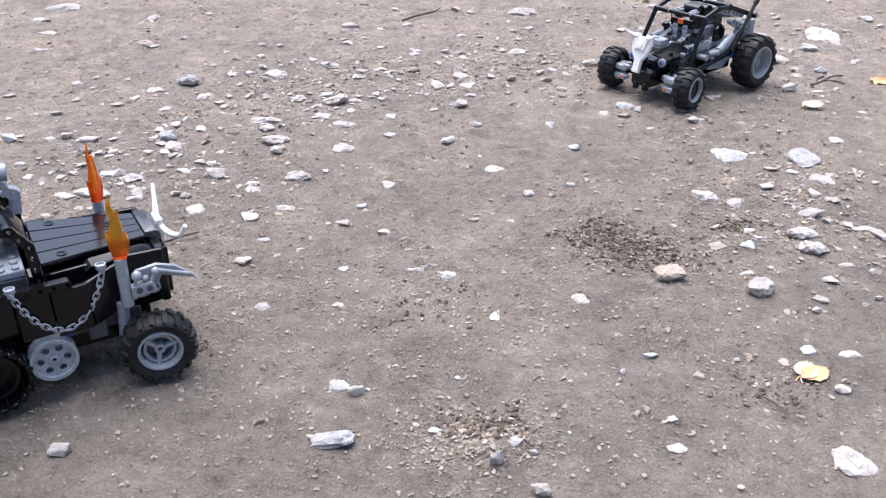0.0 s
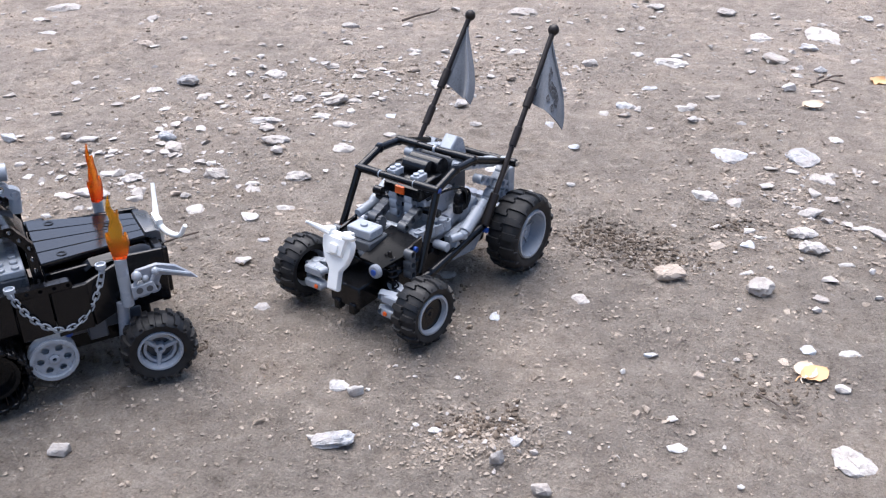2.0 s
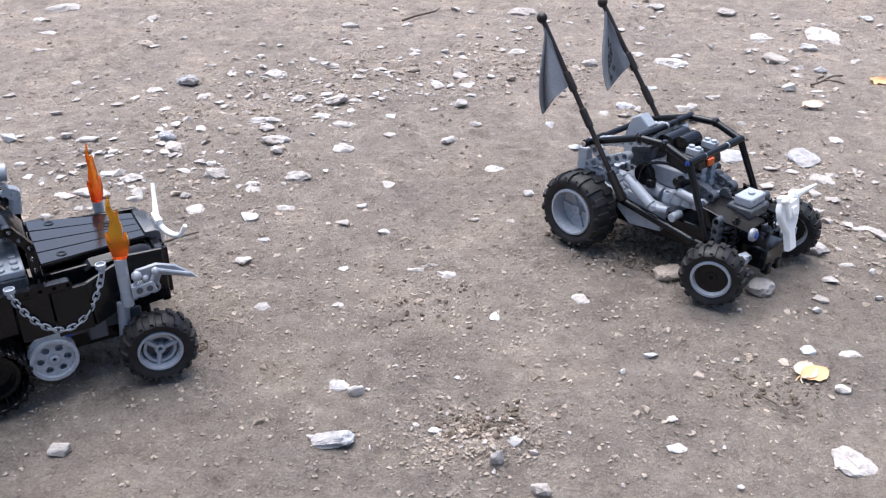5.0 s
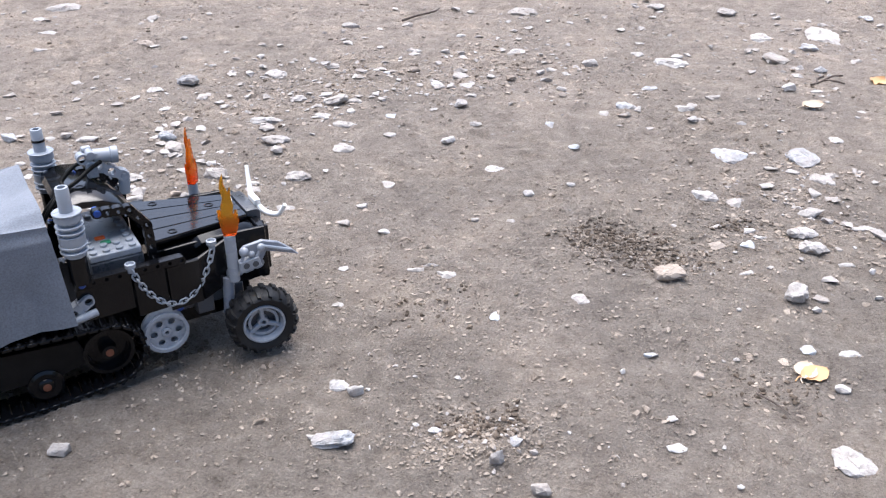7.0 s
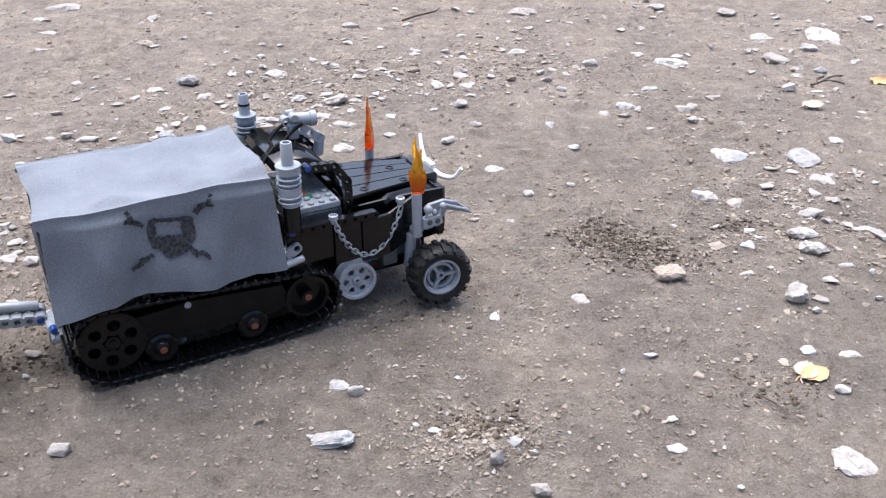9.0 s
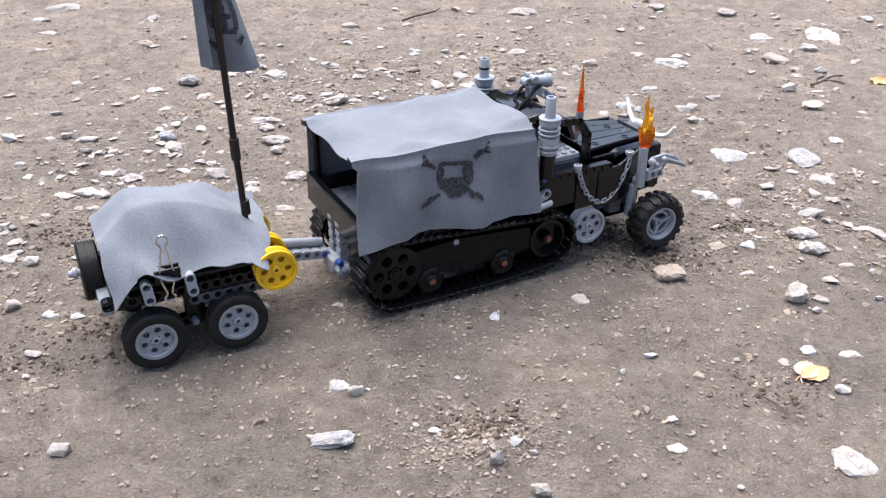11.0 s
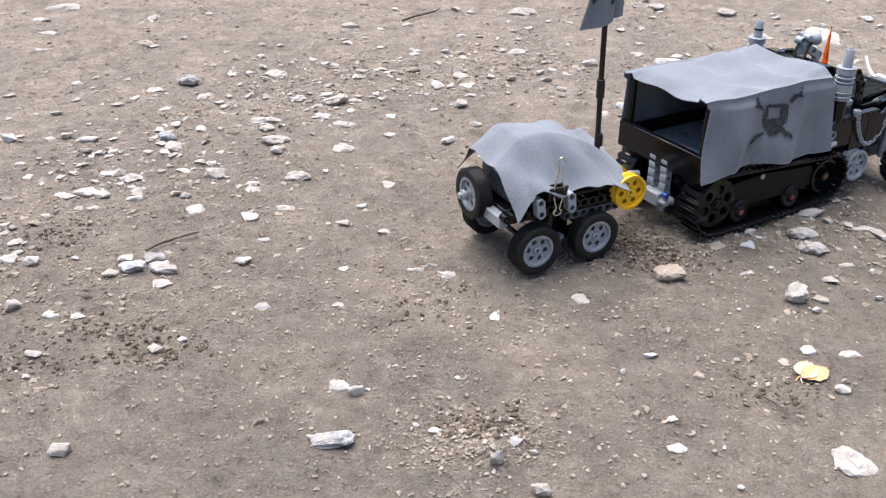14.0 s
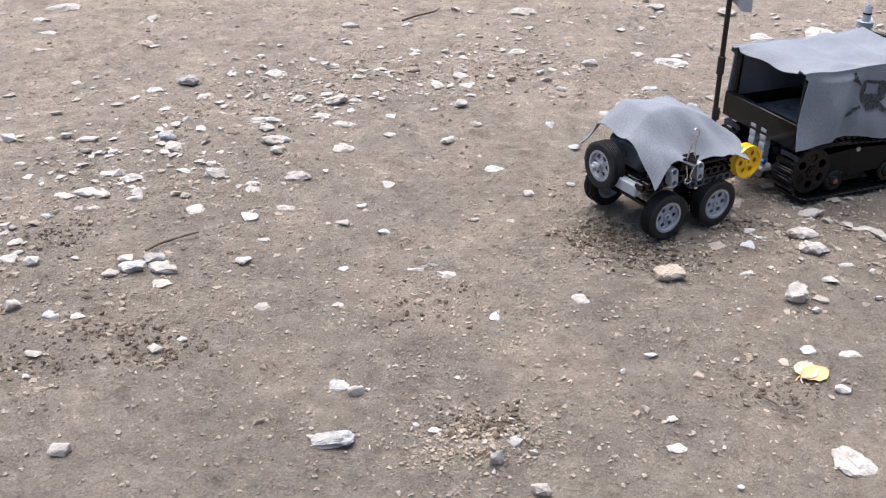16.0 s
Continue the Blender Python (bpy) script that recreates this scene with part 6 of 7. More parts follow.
    for s in (-1, 1):
        bm = bmesh.new()
        loop = [(-0.0045, 0), (-0.0028, 0.010), (-0.0016, 0.018), (-0.0036, 0.0225), (-0.0022, 0.0262), (0.0, 0.0272), (0.0022, 0.0262), (0.0036, 0.0225), (0.0016, 0.018), (0.0028, 0.010), (0.0045, 0)]
        k = 1.0 if s > 0 else 0.62
        hose(bm, smooth_path([(-0.0165 + a, -0.0637 - 0.05 * b if s > 0 else -0.0640 + 0.02 * b, 0.0745 + b * k if s > 0 else 0.0690 - b * k) for a, b in loop], 5), 0.0007, 8)
        part("wire_handle", bm, STEEL, clip, "shiny wire handle")
    # flag pole with its cloth
    fx, fy = FLAG_AT
    bm = bmesh.new()
    rod(bm, (fx + 0.0010, fy, 0.0500), (fx - 0.0015, fy, 0.1300), 0.0023)
    rod(bm, (fx - 0.0015, fy, 0.1260), (fx - 0.0018, fy, 0.1420), 0.0034)
    rod(bm, (fx - 0.0018, fy, 0.1400), (fx - 0.0040, fy, 0.2500), 0.0023)
    rod(bm, (fx + 0.0010, fy, 0.0840), (fx + 0.0007, fy, 0.0950), 0.0034)
    part("flag_pole", bm, POLE, t, "dark brown rod flag pole")

    def flag_point(u, v):
        w = 0.040 * u * (0.62 + 0.38 * (1 - v)) - 0.012
        y = 0.0036 + math.sin(u * 6.0 + v * 2.0) * 0.0045 * u + (0.0030 if u < 0.2 else 0.0) * math.cos(u * 15)
        return Vector((w, y, -0.006 * u * (1 - v) + 0.060 * v - 0.004 * math.sin(u * 3)))
    flag = cloth_sheet("flag", flag_point, 24, 24, t, "small grey cloth flag with marker strokes")
    rng = random.Random(8)
    for side in (-1, 1):
        bm = bmesh.new()

        def flag_side(a, b, side=side):
            return flag_point(a / 0.034, b / 0.060) + Vector((0, side * 0.0014, 0))
        for pts in (((0.010, 0.028), (0.010, 0.046), (0.026, 0.046), (0.026, 0.028), (0.012, 0.027)), ((0.012, 0.036), (0.024, 0.036)), ((0.018, 0.046), (0.018, 0.028)), ((0.006, 0.020), (0.011, 0.015)), ((0.024, 0.019), (0.029, 0.022))):
            ink_stroke(bm, pts, 0.0036, flag_side, rng)
        part("emblem", bm, INK, flag, "scribbled black marker emblem")
    return wheels, flag


trailer_wheels, trailer_flag = build_trailer()


# ---- the buggy ----
buggy = tagged(new("buggy"), "black and grey toy buggy with roll cage and two flags", "toy buggy")


FRONT_AXLE = 0.0636


def shorten_nose(ob):
    """Bring the parts ahead of the driver's seat back to the true wheelbase."""
    for v in ob.data.vertices:
        if v.co.x > 0.03:
            v.co.x = 0.03 + (v.co.x - 0.03) * (FRONT_AXLE - 0.03) / 0.04
    for child in ob.children:
        shorten_nose(child)


def ring_wheel(parent, at, side, radius, wide, rim):
    """A knobbly wheel with a pale rim ring and a dark dished centre."""
    bm, h = bmesh.new(), wide / 2
    flip = SIDE if side < 0 else Matrix.Rotation(radians(-90), 4, "X")
    r = radius * rim
    front = radius < 0.03
    lathe(bm, [(-h * 0.7, r - 0.001), (-h * 0.7, r), (h * 0.86, r), (h * 0.94, r - 0.0006), (h * 0.94, r - 0.0022), (h * 0.72, r - 0.0028), (h * (0.55 if front else 0.1), r - (0.0030 if front else 0.0040)), (-h * 0.3, r - 0.003)], flip, 40, True)
    wheel = part("wheel", bm, GREY, parent, "light grey rim", at)
    bm = bmesh.new()
    lathe(bm, [(-h * 0.3, 0), (-h * 0.3, r - 0.0016), (h * (0.58 if front else 0.05), r - 0.0026 if front else r - 0.0038), (h * (0.50 if front else 0.05), 0.0046), (h * (0.56 if front else 0.35), 0.0040), (h * (0.56 if front else 0.35), 0.0016), (h * 0.15, 0.0)], flip, 32)
    for k in range(6):
        box(bm, (0.0040, -0.0008, h * 0.0), (r - 0.004, 0.0008, h * 0.16), 0.0003, flip @ Matrix.Rotation(1.047 * k, 4, "Z"))
    part("hub", bm, BLACK if radius < 0.03 else GREY, wheel)
    knob_tyre("tyre", radius, wide, r - 0.0003, wheel, 16)
    return wheel


def build_buggy():
    b, flags = buggy, []
    # cage of black rods
    def bar(name, pts, r=0.0028, mat=BLACK, label=""):
        bm = bmesh.new()
        for p, q in zip(pts, pts[1:]):
            rod(bm, p, q, r)
        for p in pts[1:-1]:
            lathe(bm, [(-0.0036, 0.0), (-0.0036, 0.0020), (-0.002, 0.0034), (0.002, 0.0034), (0.0036, 0.0020), (0.0036, 0.0)], Matrix.Translation(p), 12)
        return part(name, bm, mat, b, label)
    for s in (-1, 1):
        bar("cage_pillar", [(0.0470, s * 0.040, 0.0400), (0.0180, s * 0.0365, 0.0955)])
        bar("cage_rail", [(0.0180, s * 0.0360, 0.0955), (-0.0060, s * 0.0360, 0.1035), (-0.0300, s * 0.0355, 0.1020), (-0.0785, s * 0.0385, 0.0855)], 0.0030)
        bar("sill_bar", [(0.0560, s * 0.0380, 0.0340), (0.0350, s * 0.0420, 0.0360), (-0.0400, s * 0.0420, 0.0480)], 0.0034)
        bar("side_tube", [(0.0060, s * 0.0400, 0.0520), (-0.0040, s * 0.0450, 0.0530), (-0.0330, s * 0.0440, 0.0700)], 0.0032, GREY, "light grey side tube")
        bm = bmesh.new()
        rod(bm, (-0.0060, s * 0.0448, 0.0545), (-0.0250, s * 0.0443, 0.0655), 0.0046)
        part("side_sleeve", bm, GREY, b)
        # flag poles leaning back
        bm = bmesh.new()
        a, e = Vector((-0.0340, s * 0.0440, 0.0480)), Vector((-0.1355, s * 0.0400, 0.1790))
        rod(bm, a, e, 0.0022)
        for u0, u1, r in ((0.0, 0.16, 0.0036), (0.40, 0.50, 0.0032), (0.60, 0.70, 0.0034)):
            rod(bm, a.lerp(e, u0), a.lerp(e, u1), r)
        lathe(bm, [(-0.0046 * math.cos(k * math.pi / 8), 0.0046 * math.sin(k * math.pi / 8)) for k in range(9)], Matrix.Translation(e), 16)
        pole = part("flag_pole", bm, POLE, b, "dark rod flag pole with ball tip")
        d = (e - a).normalized()
        top, low = a.lerp(e, 0.965), a.lerp(e, 0.64)

        def flag_point(u, v, s=s):
            p = Vector((0, 0, 0.051 * v))
            out = Vector((0.036, 0, -0.013)) * u * (1 - 0.93 * v) ** 0.8
            bulge = Vector((-0.004 * u * u, 0.0085 * math.sin(u * 6.5 + s + 2 * v) + 0.0025 * math.sin(u * 13 + 3 * v), 0)) * (min(1, u * 1.6) * (1.1 - v)) + Vector((0.0030, 0, -0.002)) * math.sin(v * 5) * u
            wrap = Vector((0.0030 * math.cos(u * 20), 0.0030 * math.sin(u * 20), 0)) * max(0, 1 - u * 5)
            return p + out + bulge + wrap
        flag = cloth_sheet("flag", flag_point, 24, 20, pole, "small drooping dark grey cloth flag", mat=CLOTH_DARK)
        flags.append((flag, low, d))
        rng = random.Random(3)
        for side in (-1, 1) if s > 0 else ():
            bm = bmesh.new()

            def flag_side(p, q, side=side, point=flag_point):
                return point(p, q) + Vector((0, side * 0.0014, 0))
            for pts in (((0.45, 0.55), (0.50, 0.35), (0.70, 0.30)), ((0.52, 0.42), (0.75, 0.36), (0.72, 0.18)), ((0.5, 0.62), (0.6, 0.55)), ((0.62, 0.14), (0.70, 0.08)), ((0.45, 0.22), (0.52, 0.16))):
                ink_stroke(bm, pts, 0.09, flag_side, rng)
            part("emblem", bm, INK, flag, "scribbled black marker strokes")
        # rear arms and wheels
        bm = bmesh.new()
        strut(bm, (-0.0360, s * 0.0360, 0.0500), (-0.0760, s * 0.0360, 0.0860))
        strut(bm, (-0.0360, s * 0.0300, 0.0420), (-0.0860, s * 0.0320, 0.0420))
        strut(bm, (-0.0420, s * 0.0330, 0.0820), (-0.0800, s * 0.0330, 0.0640))
        part("rear_arm", bm, GREY, b, "light grey pierced-beam rear frame")
        bm = bmesh.new()
        prism(bm, [(0.0000, 0.0300), (0.0040, 0.0520), (-0.0360, 0.0560), (-0.0500, 0.0420), (-0.0300, 0.0260)], s * 0.0350 - 0.0030, s * 0.0350 + 0.0030, None, 0.001)
        part("side_pod", bm, GREY, b, "light grey side panel")
        # front suspension
        bm = bmesh.new()
        strut(bm, (0.0640, s * 0.0260, 0.0330), (0.0700, s * 0.0470, 0.0310), (1, 0, 0), high=0.0050)
        strut(bm, (0.0820, s * 0.0280, 0.0330), (0.0740, s * 0.0470, 0.0310), (1, 0, 0), high=0.0050)
        strut(bm, (0.0830, s * 0.0280, 0.0210), (0.0740, s * 0.0470, 0.0200), (1, 0, 0), high=0.0050)
        box(bm, (0.0660, s * 0.0420 - 0.003, 0.0150), (0.0760, s * 0.0420 + 0.003, 0.0350), 0.0008)
        box(bm, (0.0780, s * 0.0370 - 0.0085, 0.0275), (0.0850, s * 0.0370 + 0.0085, 0.0345), 0.0012)
        box(bm, (0.0790, s * 0.0370 - 0.0085, 0.0165), (0.0860, s * 0.0370 + 0.0085, 0.0235), 0.0012)
        part("wishbone", bm, GREY, b, "light grey wishbone beams")
        bm = bmesh.new()
        coil = [Vector((0.0680, s * 0.0300, 0.0340)) + Vector((-0.004, -s * 0.006, 0.0240)) * (k / 48) + Vector((0.0036 * math.cos(k * 0.785), 0.0036 * math.sin(k * 0.785), 0)) for k in range(49)]
        hose(bm, coil, 0.0007, 6)
        rod(bm, (0.0680, s * 0.0300, 0.0320), (0.0640, s * 0.0240, 0.0600), 0.0018)
        part("shock_absorber", bm, BLACK, b, "black coil spring shock absorber")
        bm = bmesh.new()
        lathe(bm, [(0, 0.0052), (0.003, 0.0052), (0.0042, 0.0040), (0.0046, 0)], along((0.0790, s * 0.0220, 0.0490), (1, 0, 0.1)), 18)
        part("headlight", bm, MID, b, "grey headlight with blue pin")
        bm = bmesh.new()
        rod(bm, (0.0820, s * 0.0220, 0.0490), (0.0845, s * 0.0220, 0.0492), 0.0024)
        part("pin", bm, BLUE, b)
        bm = bmesh.new()
        rod(bm, (0.0850, s * 0.0330, 0.0200), (0.0872, s * 0.0330, 0.0200), 0.0018)
        part("axle_end", bm, ORANGE, b)
    for name, x, z, w, mat in (("cage_cross_bar", 0.0180, 0.0955, 0.0390, BLACK), ("cage_cross_bar", -0.0300, 0.1030, 0.0380, BLACK), ("cage_cross_bar", -0.0770, 0.0860, 0.0460, BLACK), ("dash_bar", 0.0060, 0.0700, 0.0300, BLACK)):
        bm = bmesh.new()
        rod(bm, (x, -w, z), (x, w, z), 0.0026)
        for s in (-1, 1):
            rod(bm, (x, s * w * 0.42, z), (x, s * w * 0.98, z), 0.0033)
        part(name, bm, mat, b)
    bm = bmesh.new()
    for s in (-1, 1):
        rod(bm, (0.0180, s * 0.0155, 0.0955), (0.0180, s * 0.0180, 0.0955), 0.0030)
    rod(bm, (-0.0300, -0.0012, 0.1030), (-0.0300, 0.0012, 0.1030), 0.0031)
    part("cage_bush", bm, GREY, b)
    bm = bmesh.new()
    for s in (-1, 1):
        rod(bm, (-0.0770, s * 0.0450, 0.0860), (-0.0770, s * 0.0475, 0.0860), 0.0022)
    part("bar_end", bm, TAN, b)
    # chassis and nose
    bm = bmesh.new()
    box(bm, (-0.0600, -0.0280, 0.0200), (0.0600, 0.0280, 0.0420), 0.0015)
    box(bm, (0.0550, -0.0140, 0.0180), (0.0920, 0.0140, 0.0360), 0.0012)
    box(bm, (0.0860, -0.0100, 0.0130), (0.0940, -0.0040, 0.0220), 0.001)
    box(bm, (0.0860, 0.0040, 0.0130), (0.0940, 0.0100, 0.0220), 0.001)
    part("chassis", bm, BLACK, b)
    for s in (-1, 1):
        bm = bmesh.new()
        rows, verts, polys = 8, [], []
        for k in range(rows + 1):
            u = k / rows
            x = 0.0300 + 0.0480 * u
            inner, outer = 0.0030 + 0.0060 * u, 0.0320 - 0.0060 * max(0, u - 0.55) / 0.45
            top = 0.0630 - 0.0060 * u ** 2.2
            for q in range(6):
                w = q / 5
                y = inner + (outer - inner) * w
                verts.append((x + 0.004 * (1 - w) * (1 if u > 0.9 else 0), s * y, top - 0.0055 * w ** 1.8))
        for k in range(rows):
            for q in range(5):
                polys.append([k * 6 + q, k * 6 + q + 1, (k + 1) * 6 + q + 1, (k + 1) * 6 + q])
        faces(bm, verts, polys)
        bmesh.ops.recalc_face_normals(bm, faces=bm.faces)
        bmesh.ops.solidify(bm, geom=bm.faces[:], thickness=0.0016)
        part("hood_panel", bm, NOSE_BLACK, b, "black curved nose panel")
        bm = bmesh.new()
        prism(bm, [(0.0300, 0.0620), (0.0540, 0.0590), (0.0560, 0.0520), (0.0480, 0.0460), (0.0320, 0.0480)], s * 0.0310 - 0.0012, s * 0.0310 + 0.0012, None, 0.0006)
        part("hood_side", bm, BLACK, b)
    bm = bmesh.new()
    box(bm, (0.0460, -0.0160, 0.0560), (0.0720, 0.0110, 0.0640), 0.0010)
    part("sensor_base", bm, DARK, b)
    bm = bmesh.new()
    box(bm, (0.0500, -0.0130, 0.0640), (0.0680, 0.0090, 0.0715), 0.0010)
    studs(bm, [(0.0600, -0.0020, 0.0715)], 0.0030)
    part("sensor_brick", bm, GREY, b, "light grey brick with one stud")
    bm = bmesh.new()
    lathe(bm, [(0, 0.0052), (0.003, 0.0052), (0.003, 0)], Matrix.Translation((0.0350, -0.002, 0.0640)) @ SIDE, 16)
    for k in range(14):
        box(bm, (0.0046, -0.0008, 0.0), (0.0062, 0.0008, 0.003), 0.0003, Matrix.Translation((0.0350, -0.002, 0.0640)) @ SIDE @ Matrix.Rotation(2 * math.pi * k / 14, 4, "Z"))
    part("gear", bm, DARK, b, "dark grey toothed gear")
    # white skull with horns
    bm = bmesh.new()
    tilt = Matrix.Translation((0.0985, 0, 0.0590)) @ Matrix.Rotation(radians(-17), 4, "Y") @ Matrix.Rotation(radians(90), 4, "Z")
    prism(bm, [(-0.0044, -0.0235), (-0.0048, -0.0090), (-0.0100, -0.0020), (-0.0132, 0.0060), (-0.0138, 0.0140), (-0.0100, 0.0200), (0.0100, 0.0200), (0.0138, 0.0140), (0.0132, 0.0060), (0.0100, -0.0020), (0.0048, -0.0090), (0.0044, -0.0235)], -0.0032, 0.0032, tilt, 0.0012)
    prism(bm, [(-0.0070, 0.0030), (-0.0100, 0.0170), (0.0100, 0.0170), (0.0070, 0.0030)], -0.0060, -0.0020, tilt, 0.0014)
    box(bm, (-0.0036, -0.0076, 0.0050), (0.0036, -0.0045, 0.0120), 0.0006, tilt)
    for e in (-1, 1):
        box(bm, (e * 0.0085 - 0.0030, -0.0060, 0.0165), (e * 0.0085 + 0.0030, 0.0030, 0.0225), 0.0008, tilt)
    skull = part("skull_mask", bm, WHITE, b, "white ox skull plate on the nose")
    for s in (-1, 1):
        bm = bmesh.new()
        hose(bm, smooth_path([(0.0970, s * 0.0060, 0.0780), (0.0980, s * 0.0130, 0.0790), (0.1020, s * 0.0190, 0.0820), (0.1060, s * 0.0215, 0.0850)], 5), 0.0030, 8, 0.35)
        part("horn", bm, WHITE, skull)
    # engine, receiver and motors
    bm = bmesh.new()
    box(bm, (-0.0500, -0.0250, 0.0420), (0.0060, 0.0250, 0.0600), 0.002)
    box(bm, (-0.0480, -0.0300, 0.0500), (-0.0200, 0.0300, 0.0640), 0.002)
    part("motor_block", bm, GREY, b, "light grey motor block")
    bm = bmesh.new()
    box(bm, (-0.0300, -0.0190, 0.0600), (0.0080, 0.0190, 0.0780), 0.002)
    part("battery_case", bm, MID, b, "grey battery case")
    for y in (-0.0072, 0.0072):
        bm = bmesh.new()
        strut(bm, (0.0115, y, 0.0640), (0.0115, y, 0.0800), (0, 1, 0), thick=0.0070)
        part("lift_arm", bm, GREY, b, "light grey pierced arm")
    bm = bmesh.new()
    prism(bm, [(-0.0160, 0.0780), (-0.0160, 0.0920), (0.0080, 0.0920), (0.0140, 0.0880), (0.0150, 0.0820), (0.0120, 0.0780)], -0.0170, 0.0170, None, 0.0016)
    part("receiver", bm, BLACK, b, "black infrared receiver")
    bm = bmesh.new()
    prism(bm, [(0.0146, 0.0820), (0.0146, 0.0885), (0.0160, 0.0880), (0.0162, 0.0825)], -0.0040, 0.0040, None, 0.0004)
    part("receiver_window", bm, ORANGE, b, "small orange window")
    bm = bmesh.new()
    for s in (-1, 1):
        box(bm, (0.0000, s * 0.0110 - 0.0038, 0.0918), (0.0120, s * 0.0110 + 0.0038, 0.0975), 0.0006)
        studs(bm, [(0.0030, s * 0.0110, 0.0975), (0.0090, s * 0.0110, 0.0975)])
    part("brick", bm, GREY, b, "light grey studded bricks")
    bm = bmesh.new()
    rod(bm, (-0.0080, -0.0110, 0.0960), (-0.0080, 0.0110, 0.0960), 0.0070, n=20)
    rod(bm, (-0.0200, -0.0140, 0.0940), (-0.0200, 0.0140, 0.0940), 0.0080, n=20)
    part("drive_drum", bm, BLACK, b)
    bm = bmesh.new()
    box(bm, (-0.0540, -0.0140, 0.0640), (-0.0280, 0.0140, 0.0860), 0.003)
    rod(bm, (-0.0400, -0.0160, 0.0900), (-0.0400, 0.0160, 0.0900), 0.0090, n=20)
    part("motor", bm, DARK, b, "dark grey motor")
    bm = bmesh.new()
    prism(bm, [(-0.0660, 0.0860), (-0.0600, 0.1040), (-0.0520, 0.1080), (-0.0430, 0.1000), (-0.0430, 0.0860)], -0.0060, 0.0060, None, 0.001)
    part("fan_scoop", bm, GREY, b, "light grey scoop behind the engine")
    for s in (-1, 1):
        bm = bmesh.new()
        strut(bm, (-0.0280, s * 0.0230, 0.0960), (-0.0760, s * 0.0260, 0.0840), (0, 1, 0))
        part("rear_brace", bm, GREY, b, "light grey pierced brace")
        bm = bmesh.new()
        hose(bm, smooth_path([(0.0060, s * 0.0180, 0.0780), (-0.0060, s * 0.0300, 0.0860), (-0.0230, s * 0.0330, 0.0800), (-0.0300, s * 0.0300, 0.0620)], 5), 0.0013, 8)
        part("cable", bm, BLACK, b)
        bm = bmesh.new()
        strut(bm, (0.0240, s * 0.0240, 0.0580), (0.0000, s * 0.0320, 0.0600), (0, 0, 1))
        rod(bm, (0.0040, s * 0.0310, 0.0600), (0.0040, s * 0.0310, 0.0660), 0.0036)
        part("seat_beam", bm, GREY, b)
        bm = bmesh.new()
        rod(bm, (-0.0180, s * 0.0300, 0.0620), (-0.0180, s * 0.0300, 0.0690), 0.0040)
        part("knob", bm, BLACK, b)
        bm = bmesh.new()
        rod(bm, (0.0180, s * 0.0380, 0.0955), (0.0180, s * 0.0392, 0.0955), 0.0024)
        part("pin", bm, BLUE, b)
    bm = bmesh.new()
    strut(bm, (-0.0880, -0.0280, 0.0420), (-0.0880, 0.0280, 0.0420), (1, 0, 0))
    box(bm, (-0.0860, -0.0200, 0.0260), (-0.0560, 0.0200, 0.0420), 0.0015)
    part("rear_axle_case", bm, MID, b)
    # fittings round the driver's seat and the gearbox
    for mat, r, ends in ((GREY, 0.0052, ((0.0240, -0.020, 0.0560), (0.0240, 0.026, 0.0560))), (GREY, 0.0034, ((0.0300, -0.030, 0.0630), (0.0080, -0.030, 0.0660))), (MID, 0.0060, ((-0.0100, 0.0240, 0.0560), (-0.0340, 0.0240, 0.0600))), (MID, 0.0060, ((-0.0100, -0.0240, 0.0560), (-0.0340, -0.0240, 0.0600))), (GREY, 0.0036, ((0.0120, 0.0300, 0.0480), (0.0120, 0.0420, 0.0480))), (GREY, 0.0036, ((0.0000, 0.0320, 0.0440), (0.0000, 0.0430, 0.0440))), (GREY, 0.0036, ((0.0120, -0.0300, 0.0480), (0.0120, -0.0420, 0.0480))), (BLACK, 0.0036, ((0.0060, -0.0320, 0.0740), (0.0060, -0.0240, 0.0740))), (BLUE, 0.0024, ((0.0420, 0.0320, 0.0560), (0.0420, 0.0345, 0.0560))), (BLUE, 0.0024, ((-0.0350, 0.0400, 0.0440), (-0.0350, 0.0470, 0.0440))), (BLACK, 0.0090, ((-0.0260, 0.0260, 0.0700), (-0.0260, 0.0310, 0.0700))), (BLACK, 0.0090, ((-0.0260, -0.0310, 0.0700), (-0.0260, -0.0260, 0.0700)))):
        bm = bmesh.new()
        rod(bm, *ends, r, n=16)
        part("fitting", bm, mat, b)
    for s in (-1, 1):
        bm = bmesh.new()
        strut(bm, (0.0300, s * 0.0140, 0.0640), (0.0140, s * 0.0140, 0.0700), thick=0.0070)
        part("seat_arm", bm, DARK, b)
        bm = bmesh.new()
        strut(bm, (0.0520, s * 0.0340, 0.0400), (0.0520, s * 0.0340, 0.0560), thick=0.0070)
        part("nose_upright", bm, DARK, b)
        bm = bmesh.new()
        strut(bm, (-0.0380, s * 0.0330, 0.0560), (-0.0860, s * 0.0330, 0.0600))
        part("rear_arm", bm, GREY, b)
        bm = bmesh.new()
        box(bm, (-0.0900, s * 0.0330 - 0.0040, 0.0520), (-0.0800, s * 0.0330 + 0.0040, 0.0780), 0.001)
        part("rear_bracket", bm, GREY, b)
    for x, w, z in ((-0.0700, 0.050, 0.0330), (0.0700, 0.050, 0.0248)):
        bm = bmesh.new()
        rod(bm, (x, -w, z), (x, w, z), 0.0024)
        part("axle", bm, BLACK, b)
    for ob in b.children:
        shorten_nose(ob)
    wheels = []
